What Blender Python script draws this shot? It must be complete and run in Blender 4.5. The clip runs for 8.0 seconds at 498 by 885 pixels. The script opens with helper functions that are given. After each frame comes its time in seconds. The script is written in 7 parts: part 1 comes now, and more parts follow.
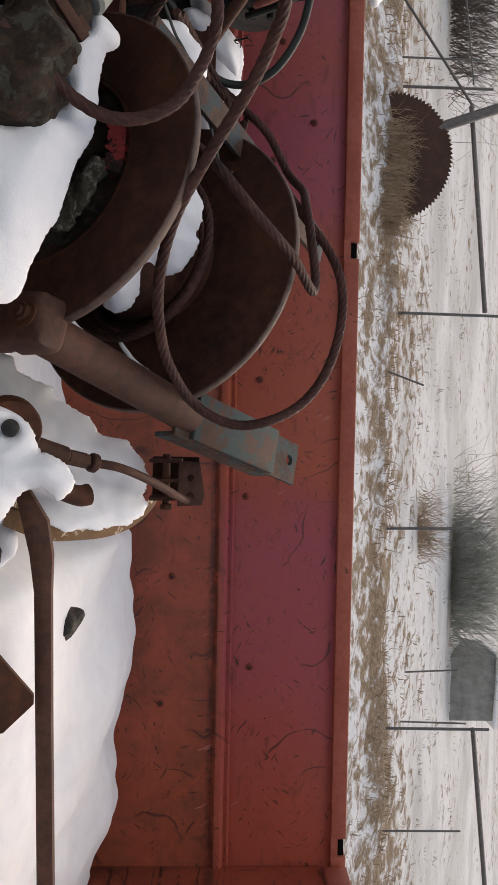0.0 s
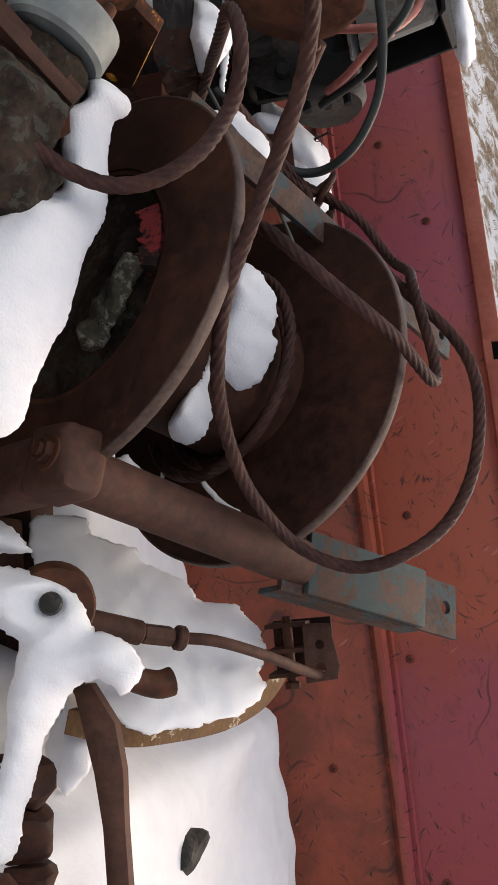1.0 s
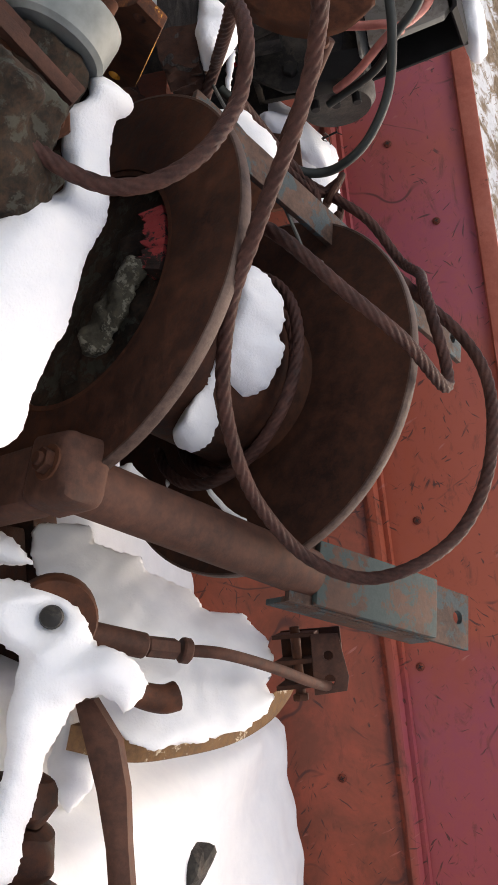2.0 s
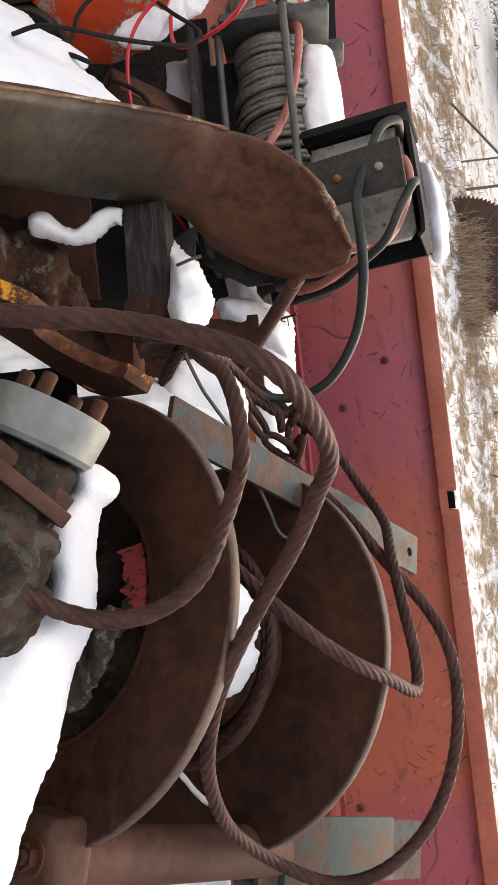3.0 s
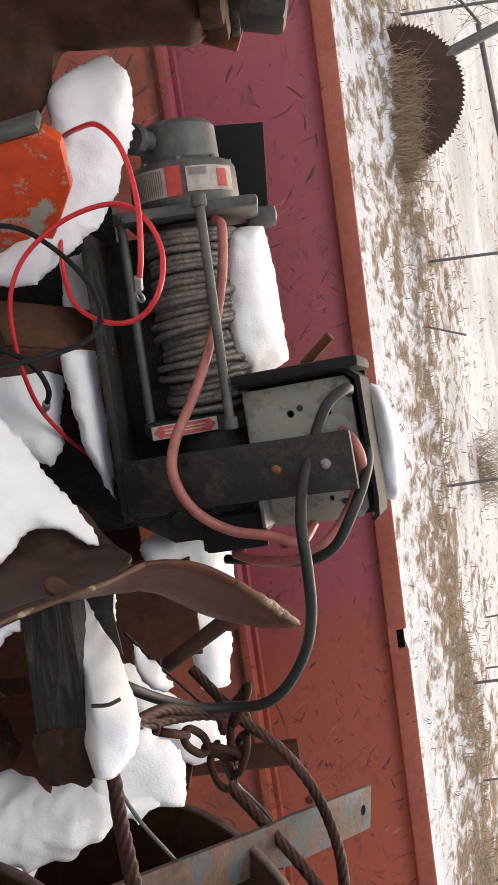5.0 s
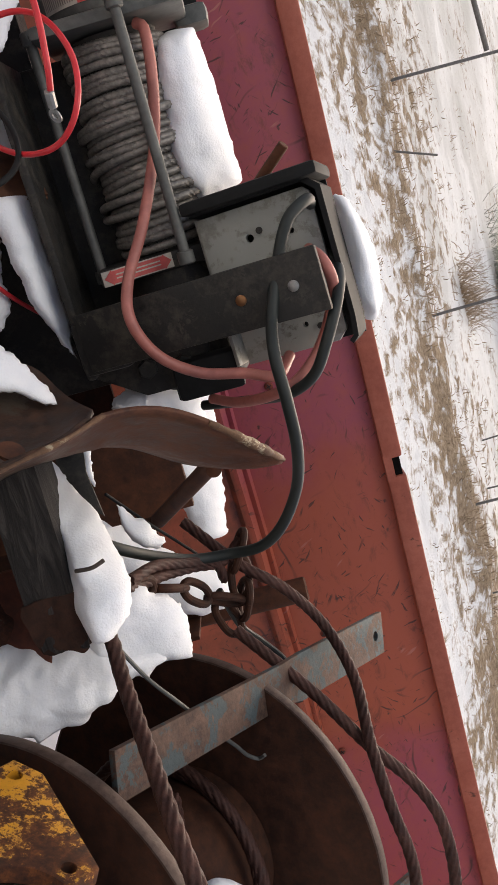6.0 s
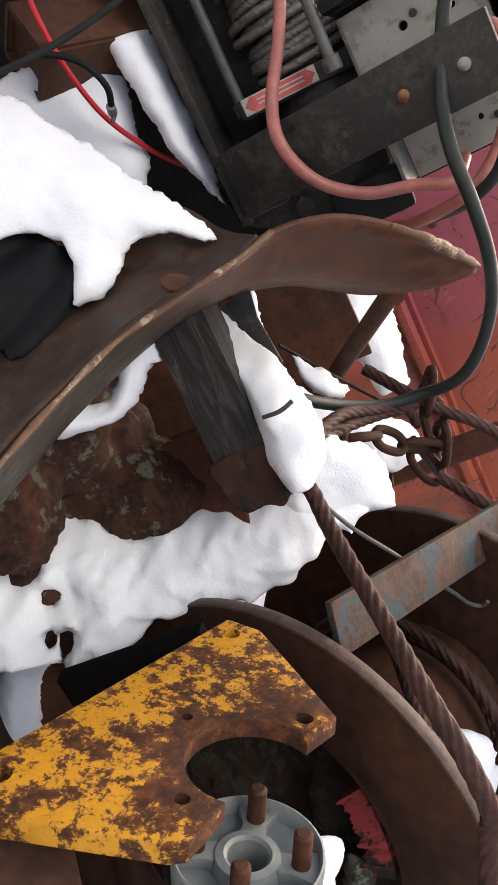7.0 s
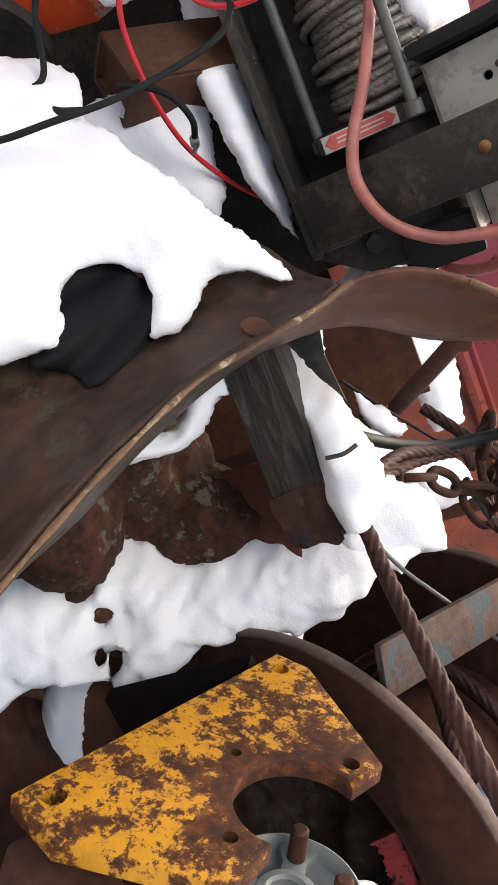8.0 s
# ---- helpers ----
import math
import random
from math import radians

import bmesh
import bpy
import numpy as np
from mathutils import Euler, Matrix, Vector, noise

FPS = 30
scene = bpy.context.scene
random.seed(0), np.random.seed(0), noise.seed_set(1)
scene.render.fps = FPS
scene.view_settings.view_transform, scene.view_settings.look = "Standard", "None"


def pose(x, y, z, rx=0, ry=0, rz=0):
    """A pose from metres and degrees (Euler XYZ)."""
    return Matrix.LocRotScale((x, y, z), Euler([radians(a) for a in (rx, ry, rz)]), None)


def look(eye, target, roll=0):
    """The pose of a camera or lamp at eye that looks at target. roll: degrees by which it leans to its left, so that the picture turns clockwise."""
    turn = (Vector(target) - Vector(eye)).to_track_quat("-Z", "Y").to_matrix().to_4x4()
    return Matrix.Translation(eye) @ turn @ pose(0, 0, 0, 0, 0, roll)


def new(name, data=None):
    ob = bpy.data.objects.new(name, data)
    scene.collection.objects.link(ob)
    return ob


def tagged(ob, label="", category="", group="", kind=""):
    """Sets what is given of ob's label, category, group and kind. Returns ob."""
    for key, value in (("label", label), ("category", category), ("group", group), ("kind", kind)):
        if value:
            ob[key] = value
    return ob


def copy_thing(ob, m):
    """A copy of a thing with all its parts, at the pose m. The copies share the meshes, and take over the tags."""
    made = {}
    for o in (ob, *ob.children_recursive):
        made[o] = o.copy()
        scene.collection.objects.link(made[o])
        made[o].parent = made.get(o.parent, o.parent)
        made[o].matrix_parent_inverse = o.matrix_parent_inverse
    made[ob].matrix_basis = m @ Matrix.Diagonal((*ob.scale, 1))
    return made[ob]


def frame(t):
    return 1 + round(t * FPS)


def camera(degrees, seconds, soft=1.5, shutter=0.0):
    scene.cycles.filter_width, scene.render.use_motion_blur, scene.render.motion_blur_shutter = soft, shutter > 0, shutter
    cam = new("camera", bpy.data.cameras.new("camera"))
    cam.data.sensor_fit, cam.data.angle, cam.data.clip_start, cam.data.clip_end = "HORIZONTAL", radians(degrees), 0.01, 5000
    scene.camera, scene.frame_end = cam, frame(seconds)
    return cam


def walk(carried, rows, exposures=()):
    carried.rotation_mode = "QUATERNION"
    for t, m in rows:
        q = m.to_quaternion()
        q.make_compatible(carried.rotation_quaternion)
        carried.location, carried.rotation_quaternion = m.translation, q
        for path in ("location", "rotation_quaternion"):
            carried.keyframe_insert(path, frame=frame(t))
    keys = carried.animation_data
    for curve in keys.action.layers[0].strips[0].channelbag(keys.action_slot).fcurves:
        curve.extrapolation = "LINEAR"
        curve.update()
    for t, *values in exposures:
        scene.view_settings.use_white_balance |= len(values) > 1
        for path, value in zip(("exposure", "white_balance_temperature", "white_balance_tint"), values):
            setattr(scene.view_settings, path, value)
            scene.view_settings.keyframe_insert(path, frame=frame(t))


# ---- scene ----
cam = camera(32.6, 8.0)
PATH = [
    (0, (0.092, 0.271, 1.717), (0.139, 2.27, 1.785), 91.1),
    (0.5, (0.077, 0.416, 1.772), (-0.114, 2.4, 1.603), 85.9),
    (1, (0.111, 0.535, 1.785), (-0.236, 2.478, 1.462), 82.9),
    (1.2, (0.108, 0.551, 1.79), (-0.254, 2.483, 1.421), 82.4),
    (2.3, (0.09, 0.556, 1.781), (-0.238, 2.507, 1.483), 83.5),
    (2.5, (0.024, 0.53, 1.779), (-0.271, 2.493, 1.536), 84.1),
    (3, (-0.261, 0.513, 1.763), (-0.463, 2.496, 1.605), 84.1),
    (3.5, (-0.501, 0.547, 1.759), (-0.611, 2.534, 1.56), 85.2),
    (4, (-0.703, 0.631, 1.759), (-0.739, 2.62, 1.557), 86.8),
    (4.5, (-0.808, 0.651, 1.8), (-0.739, 2.645, 1.666), 84.6),
    (4.7, (-0.821, 0.653, 1.811), (-0.688, 2.646, 1.712), 83.5),
    (5.8, (-0.802, 0.711, 1.839), (-0.299, 2.647, 1.792), 77.7),
    (6, (-0.785, 0.723, 1.835), (-0.226, 2.641, 1.734), 75.1),
    (6.5, (-0.726, 0.754, 1.806), (-0.064, 2.604, 1.431), 67.9),
    (7, (-0.728, 0.774, 1.787), (-0.077, 2.592, 1.266), 68.1),
    (7.5, (-0.726, 0.775, 1.785), (-0.072, 2.576, 1.213), 68.8),
    (8, (-0.759, 0.771, 1.779), (-0.156, 2.584, 1.187), 71.8),
]
walk(cam, [(t, look(eye, target, roll)) for t, eye, target, roll in PATH], exposures=((0, 0.25, 6900, 10), (0.5, 0.40, 6900, 10), (1, 0.53, 6900, 10), (2.5, 1.08, 7100, 10), (3.5, 1.22, 7250, 10), (4.5, 1.10, 7250, 10), (6, 0.72, 7100, 10), (7, 1.32, 7000, 10), (8, 1.45, 7000, 10)))

# ---- world, sun, exposure ----
world = bpy.data.worlds.new("overcast_sky")
scene.world = world
world.use_nodes = True
wn = world.node_tree.nodes
sky = wn.new("ShaderNodeTexSky")
sky.sky_type = "NISHITA"
sky.sun_disc = False
sky.sun_elevation, sky.sun_rotation = radians(50), radians(20)
sky.air_density, sky.dust_density, sky.ozone_density = 0.6, 6.0, 0.3
world.node_tree.links.new(sky.outputs[0], wn["Background"].inputs[0])
wn["Background"].inputs[1].default_value = 0.15
sun = new("sun", bpy.data.lights.new("sun", "SUN"))
sun.data.energy, sun.data.angle, sun.data.color = 0.8, radians(40), (1.0, 0.97, 0.93)
sun.matrix_world = look((-2.0, -3.5, 9.0), (-0.3, 1.5, 1.5))

# ---- materials ----
def material(name):
    m = bpy.data.materials.new(name)
    m.use_nodes = True
    n = m.node_tree.nodes
    return m, n, m.node_tree.links, n["Principled BSDF"]


def coords(n, links, scale=(1, 1, 1), space="Object"):
    tc, mp = n.new("ShaderNodeTexCoord"), n.new("ShaderNodeMapping")
    mp.inputs["Scale"].default_value = scale
    links.new(tc.outputs[space], mp.inputs[0])
    return mp.outputs[0]


def grain(n, links, vec, scale, detail=6.0, rough=0.6, distort=0.0):
    t = n.new("ShaderNodeTexNoise")
    t.inputs["Scale"].default_value, t.inputs["Detail"].default_value = scale, detail
    t.inputs["Roughness"].default_value, t.inputs["Distortion"].default_value = rough, distort
    links.new(vec, t.inputs["Vector"])
    return t.outputs["Fac"]


def ramp(n, links, fac, stops):
    r = n.new("ShaderNodeValToRGB")
    while len(r.color_ramp.elements) < len(stops):
        r.color_ramp.elements.new(0.5)
    for e, (p, c) in zip(r.color_ramp.elements, stops):
        e.position, e.color = p, (*c, 1) if len(c) == 3 else c
    links.new(fac, r.inputs[0])
    return r.outputs[0]


def grey(v):
    return (v, v, v)


def mix(n, links, fac, a, b):
    m = n.new("ShaderNodeMix")
    m.data_type = "RGBA"
    for sock, val in ((0, fac), (6, a), (7, b)):
        if hasattr(val, "links"):
            links.new(val, m.inputs[sock])
        else:
            m.inputs[sock].default_value = val if sock == 0 else (*val, 1)
    return m.outputs[2]


def relief(n, links, bsdf, height, strength=0.3, distance=0.002):
    b = n.new("ShaderNodeBump")
    b.inputs["Strength"].default_value, b.inputs["Distance"].default_value = strength, distance
    links.new(height, b.inputs["Height"])
    links.new(b.outputs[0], bsdf.inputs["Normal"])


def rust(name, dark, mid, light, scale=1.0, rough=0.75, paint=None, amount=0.5, metal=0.15):
    """Rusted iron in three tones, with the remains of a coat of paint where one is given."""
    m, n, l, b = material(name)
    v = coords(n, l)
    big, fine = grain(n, l, v, 9 * scale, 8, 0.65, 0.4), grain(n, l, v, 70 * scale, 6, 0.7)
    col = ramp(n, l, big, [(0.32, dark), (0.5, mid), (0.7, light)])
    col = mix(n, l, 0.42, col, ramp(n, l, fine, [(0.40, dark), (0.62, light)]))
    if paint:
        patch = grain(n, l, v, 16 * scale, 10, 0.72, 0.3)
        mask = ramp(n, l, patch, [(max(0.0, 0.98 - amount) - 0.02, grey(0)), (max(0.0, 0.98 - amount) + 0.02, grey(1))])
        col = mix(n, l, mask, col, paint)
    l.new(col, b.inputs["Base Color"])
    rgh = ramp(n, l, fine, [(0.3, grey(rough - 0.15)), (0.7, grey(min(1, rough + 0.15)))])
    l.new(rgh, b.inputs["Roughness"])
    b.inputs["Metallic"].default_value = metal
    b.inputs["Specular IOR Level"].default_value = 0.28
    relief(n, l, b, fine, 0.45, 0.0015)
    return m


def plain(name, col, rough=0.5, metal=0.0, vary=0.25, scale=40.0, bump=0.15):
    m, n, l, b = material(name)
    v = coords(n, l)
    fac = grain(n, l, v, scale, 6, 0.65)
    c = ramp(n, l, fac, [(0.3, tuple(x * (1 - vary) for x in col)), (0.7, tuple(min(1, x * (1 + vary)) for x in col))])
    l.new(c, b.inputs["Base Color"])
    b.inputs["Roughness"].default_value, b.inputs["Metallic"].default_value = rough, metal
    relief(n, l, b, fac, bump, 0.001)
    return m


def flaked_paint(name, paint, level, scale):
    """Paint flaking off pitted rust, with an orange-brown stain round each flake."""
    m, n, l, b = material(name)
    v = coords(n, l)
    fine = grain(n, l, v, 90, 8, 0.75)
    flecks = n.new("ShaderNodeMath")
    flecks.operation, flecks.inputs[1].default_value = "MULTIPLY_ADD", 0.62
    broad = n.new("ShaderNodeMath")
    broad.operation, broad.inputs[1].default_value = "MULTIPLY", 0.40
    l.new(grain(n, l, v, scale, 8, 0.70, 0.15), broad.inputs[0])
    l.new(grain(n, l, v, 95, 12, 0.80), flecks.inputs[0])
    l.new(broad.outputs[0], flecks.inputs[2])
    patch = flecks.outputs[0]
    # worn bare round the bearing hole
    span, near, less = n.new("ShaderNodeVectorMath"), n.new("ShaderNodeMapRange"), n.new("ShaderNodeMath")
    span.operation, less.operation = "LENGTH", "SUBTRACT"
    l.new(v, span.inputs[0])
    l.new(span.outputs["Value"], near.inputs["Value"])
    for name_, val in (("From Min", 0.055), ("From Max", 0.11), ("To Min", 0.09), ("To Max", -0.02)):
        near.inputs[name_].default_value = val
    l.new(patch, less.inputs[0])
    l.new(near.outputs[0], less.inputs[1])
    patch = less.outputs[0]
    bare = ramp(n, l, fine, [(0.35, (0.024, 0.010, 0.006)), (0.52, (0.068, 0.022, 0.009)), (0.68, (0.17, 0.055, 0.014))])
    coat = mix(n, l, ramp(n, l, fine, [(0.45, grey(0)), (0.75, grey(0.55))]), paint, tuple(c * 0.5 for c in paint))
    stain = mix(n, l, 0.45, bare, (0.22, 0.085, 0.015))
    col = mix(n, l, ramp(n, l, patch, [(level - 0.045, grey(0)), (level - 0.005, grey(1))]), bare, stain)
    cut = ramp(n, l, patch, [(level - 0.006, grey(0)), (level + 0.012, grey(1))])
    col = mix(n, l, cut, col, coat)
    l.new(col, b.inputs["Base Color"])
    l.new(ramp(n, l, cut, [(0.0, grey(0.8)), (1.0, grey(0.5))]), b.inputs["Roughness"])
    b.inputs["Specular IOR Level"].default_value = 0.3
    both = n.new("ShaderNodeMath")
    both.operation = "MULTIPLY_ADD"
    both.inputs[1].default_value = 0.5
    l.new(fine, both.inputs[0])
    l.new(cut, both.inputs[2])
    relief(n, l, b, both.outputs[0], 0.5, 0.0012)
    return m


YELLOW = flaked_paint("flaking_yellow_paint_over_rust", (0.60, 0.28, 0.02), 0.525, 22)
BROWN = rust("rusted_iron", (0.014, 0.0065, 0.0045), (0.042, 0.017, 0.010), (0.10, 0.038, 0.020))
BROWN2 = rust("rusted_sheet", (0.022, 0.010, 0.0065), (0.068, 0.026, 0.014), (0.135, 0.052, 0.026), 0.8)
ROPE = rust("rusted_rope", (0.018, 0.0075, 0.006), (0.050, 0.021, 0.016), (0.100, 0.046, 0.035), 2.0, 0.65)
PIPE = rust("rusted_pipe", (0.036, 0.018, 0.013), (0.076, 0.036, 0.025), (0.13, 0.062, 0.042), 1.2)
GREENBAR = rust("rust_with_green_paint", (0.032, 0.019, 0.014), (0.075, 0.044, 0.033), (0.145, 0.088, 0.064), 2.2, 0.7, (0.055, 0.072, 0.075), 0.45)
ORANGE = rust("orange_paint", (0.35, 0.04, 0.012), (0.55, 0.06, 0.015), (0.62, 0.075, 0.02), 1.0, 0.45, (0.28, 0.27, 0.22), 0.435, 0.0)
LICHEN = rust("rusted_casting_with_lichen", (0.008, 0.0055, 0.004), (0.034, 0.015, 0.009), (0.105, 0.036, 0.020), 2.6, 0.9, (0.10, 0.092, 0.066), 0.415)
MOSSCAST = rust("mossy_dark_casting", (0.009, 0.008, 0.006), (0.026, 0.021, 0.015), (0.075, 0.042, 0.026), 2.4, 0.9, (0.055, 0.054, 0.042), 0.43)
BLACKIRON = rust("dusty_black_steel", (0.013, 0.0125, 0.0115), (0.030, 0.028, 0.025), (0.085, 0.074, 0.060), 1.6, 0.6, (0.025, 0.024, 0.022), 0.47, 0.1)
GREYCAST = plain("grey_cast_aluminium", (0.095, 0.097, 0.090), 0.55, 0.3, 0.35, 45)
HUBGREY = plain("grey_green_painted_casting", (0.21, 0.23, 0.22), 0.55, 0.1, 0.25, 35)
PANELGREY = rust("pale_grey_metal_panel", (0.11, 0.10, 0.08), (0.21, 0.205, 0.18), (0.30, 0.30, 0.27), 1.2, 0.55, (0.26, 0.265, 0.24), 0.50, 0.05)
STEEL = plain("dull_steel", (0.28, 0.28, 0.27), 0.45, 0.7, 0.3, 60)
WINCHROPE = plain("grey_steel_rope", (0.21, 0.195, 0.175), 0.55, 0.5, 0.45, 160)
RUBBER = plain("black_rubber", (0.0085, 0.009, 0.009), 0.75, 0.0, 0.3, 60)
RUBBER.node_tree.nodes["Principled BSDF"].inputs["Specular IOR Level"].default_value = 0.25
# near-black, without gloss, standing in for the shade in open gaps
GAPBLACK = plain("black_for_shaded_gaps", (0.006, 0.005, 0.0045), 0.9, 0.0, 0.4, 50)
GAPBLACK.node_tree.nodes["Principled BSDF"].inputs["Specular IOR Level"].default_value = 0.05
GREENWIRE = plain("dark_green_cable", (0.010, 0.0145, 0.0125), 0.6, 0.0, 0.3, 60)
PINKWIRE = plain("faded_pink_cable", (0.36, 0.125, 0.10), 0.5, 0.0, 0.25, 50)
REDWIRE = plain("red_wire", (0.55, 0.022, 0.03), 0.35, 0.0, 0.15, 50)
REDTAG = plain("red_label", (0.42, 0.045, 0.04), 0.5, 0.0, 0.3, 80)
WHITETAG = plain("white_label", (0.38, 0.345, 0.295), 0.55, 0.0, 0.25, 80)
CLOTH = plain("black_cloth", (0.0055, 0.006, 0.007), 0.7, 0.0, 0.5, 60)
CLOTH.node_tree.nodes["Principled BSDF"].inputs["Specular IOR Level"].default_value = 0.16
BRASS = plain("brass_bolt", (0.19, 0.085, 0.032), 0.45, 0.5, 0.4, 90)


def snow_material():
    m, n, l, b = material("snow")
    v = coords(n, l)
    soft, fine = grain(n, l, v, 35, 5, 0.6), grain(n, l, v, 420, 4, 0.6)
    col = ramp(n, l, soft, [(0.25, (0.77, 0.79, 0.82)), (0.7, (0.84, 0.855, 0.87))])
    l.new(col, b.inputs["Base Color"])
    b.inputs["Roughness"].default_value = 0.9
    b.inputs["Specular IOR Level"].default_value = 0.2
    b.inputs["Subsurface Weight"].default_value = 0.15
    b.inputs["Subsurface Radius"].default_value = (0.02, 0.022, 0.025)
    b.inputs["Subsurface Scale"].default_value = 0.5
    add = n.new("ShaderNodeMath")
    add.operation = "MULTIPLY_ADD"
    add.inputs[1].default_value = 0.4
    l.new(fine, add.inputs[0])
    l.new(soft, add.inputs[2])
    relief(n, l, b, add.outputs[0], 0.55, 0.003)
    return m


SNOW = snow_material()


def bed_paint():
    """Faded red lorry paint: orange and magenta tones, scratches, chips and rust specks."""
    m, n, l, b = material("faded_red_paint")
    v = coords(n, l)
    # sheets of paint that have faded to magenta or to orange along the wall, the lower sheet orange throughout
    sep, along_x, lower = n.new("ShaderNodeSeparateXYZ"), n.new("ShaderNodeMath"), n.new("ShaderNodeMapRange")
    l.new(v, sep.inputs[0])
    along_x.operation = "MULTIPLY_ADD"
    along_x.inputs[1].default_value = 0.11
    l.new(grain(n, l, v, 5, 5, 0.6), along_x.inputs[0])
    shift = n.new("ShaderNodeMath")
    shift.operation = "MULTIPLY_ADD"
    shift.inputs[1].default_value, shift.inputs[2].default_value = 0.3125, 0.445
    l.new(sep.outputs[0], shift.inputs[0])
    l.new(shift.outputs[0], along_x.inputs[2])
    fade = ramp(n, l, along_x.outputs[0], [(0.0, grey(0.5)), (0.12, grey(0.9)), (0.24, grey(0.8)), (0.28, grey(0.45)), (0.33, grey(0.9)), (0.39, grey(0.8)), (0.43, grey(0.1)), (0.56, grey(0.0)), (0.60, grey(0.85)), (0.70, grey(0.7)), (0.80, grey(0.2))])
    for name_, val in (("From Min", 0.555), ("From Max", 0.575), ("To Min", 0.12), ("To Max", 1.0)):
        lower.inputs[name_].default_value = val
    l.new(sep.outputs[2], lower.inputs["Value"])
    amount = n.new("ShaderNodeMath")
    amount.operation = "MULTIPLY"
    l.new(fade, amount.inputs[0])
    l.new(lower.outputs[0], amount.inputs[1])
    col = ramp(n, l, amount.outputs[0], [(0.0, (0.35, 0.075, 0.034)), (0.4, (0.31, 0.060, 0.042)), (0.9, (0.29, 0.054, 0.080))])
    fine = grain(n, l, v, 46, 8, 0.7)
    col = mix(n, l, ramp(n, l, fine, [(0.45, grey(0)), (0.75, grey(0.6))]), col, (0.36, 0.085, 0.055))
    dirt = grain(n, l, coords(n, l, (1.0, 1.0, 2.4)), 13, 9, 0.75, 0.6)
    col = mix(n, l, ramp(n, l, dirt, [(0.55, grey(0)), (0.70, grey(0.8))]), col, (0.085, 0.028, 0.018))
    # mud and rust washed onto the lower sheet, and a broken dark line under the rib
    mud, mudded = n.new("ShaderNodeMapRange"), n.new("ShaderNodeMath")
    for name_, val in (("From Min", 0.53), ("From Max", 0.565), ("To Min", 0.75), ("To Max", 0.0)):
        mud.inputs[name_].default_value = val
    l.new(sep.outputs[2], mud.inputs["Value"])
    mudded.operation = "MULTIPLY"
    l.new(mud.outputs[0], mudded.inputs[0])
    l.new(ramp(n, l, grain(n, l, v, 7, 10, 0.72, 0.4), [(0.38, grey(0)), (0.62, grey(1))]), mudded.inputs[1])
    col = mix(n, l, mudded.outputs[0], col, (0.13, 0.042, 0.022))
    seam = ramp(n, l, sep.outputs[2], [(0.535, grey(0)), (0.545, grey(0.75)), (0.556, grey(0.7)), (0.566, grey(0))])
    seam = mix(n, l, ramp(n, l, grain(n, l, v, 25, 6, 0.7), [(0.36, grey(0)), (0.55, grey(1))]), grey(0), seam)
    col = mix(n, l, seam, col, (0.055, 0.022, 0.016))
    specks = n.new("ShaderNodeTexVoronoi")
    specks.inputs["Scale"].default_value = 44
    l.new(coords(n, l, (0.6, 1.0, 1.2)), specks.inputs["Vector"])
    pick = grain(n, l, v, 12, 3, 0.6)
    rim = n.new("ShaderNodeMath")
    rim.operation, rim.inputs[1].default_value = "MULTIPLY_ADD", 0.55
    l.new(grain(n, l, v, 130, 4, 0.7), rim.inputs[0])
    l.new(specks.outputs["Distance"], rim.inputs[2])
    speck = ramp(n, l, rim.outputs[0], [(0.33, grey(0.9)), (0.40, grey(0))])
    speck = mix(n, l, ramp(n, l, pick, [(0.50, grey(0)), (0.60, grey(1))]), grey(0), speck)
    col = mix(n, l, speck, col, (0.05, 0.022, 0.016))
    # long thin scratches
    wav = n.new("ShaderNodeTexWave")
    wav.inputs["Scale"].default_value, wav.inputs["Distortion"].default_value = 3.0, 22.0
    wav.inputs["Detail"].default_value, wav.inputs["Detail Scale"].default_value = 3.0, 0.8
    l.new(v, wav.inputs["Vector"])
    line = ramp(n, l, wav.outputs["Fac"], [(0.0, grey(1)), (0.012, grey(0))])
    line = mix(n, l, ramp(n, l, grain(n, l, v, 7, 3, 0.5), [(0.52, grey(0)), (0.6, grey(0.8))]), grey(0), line)
    col = mix(n, l, line, col, (0.06, 0.022, 0.018))
    dark_nick, bare_nick = (0.05, 0.02, 0.016), (0.40, 0.14, 0.11)
    bent = n.new("ShaderNodeMixRGB")
    bent.blend_type, bent.inputs[0].default_value = "ADD", 0.012
    wander = n.new("ShaderNodeTexNoise")
    wander.inputs["Scale"].default_value = 24
    l.new(v, wander.inputs["Vector"])
    l.new(v, bent.inputs[1])
    l.new(wander.outputs["Color"], bent.inputs[2])
    for turn, dens, long, thin, tint in ((35, 0.565, 10, 85, dark_nick), (-50, 0.565, 12, 90, dark_nick), (8, 0.60, 9, 80, dark_nick), (80, 0.59, 12, 90, dark_nick), (-20, 0.545, 24, 110, dark_nick), (55, 0.545, 26, 120, dark_nick), (62, 0.61, 10, 70, bare_nick)):
        mp = n.new("ShaderNodeMapping")
        mp.vector_type = "TEXTURE"
        mp.inputs["Rotation"].default_value = (0, radians(turn), 0)
        mp.inputs["Scale"].default_value = (1 / long, 1, 1 / thin)
        l.new(bent.outputs[0], mp.inputs[0])
        nick = grain(n, l, mp.outputs[0], 1.3, 2, 0.5)
        where = grain(n, l, v, 9 + turn * 0.02, 3, 0.6)
        nick = ramp(n, l, nick, [(0.65, grey(0)), (0.69, grey(0.85))])
        nick = mix(n, l, ramp(n, l, where, [(dens - 0.06, grey(0)), (dens, grey(1))]), grey(0), nick)
        col = mix(n, l, nick, col, tint)
    l.new(col, b.inputs["Base Color"])
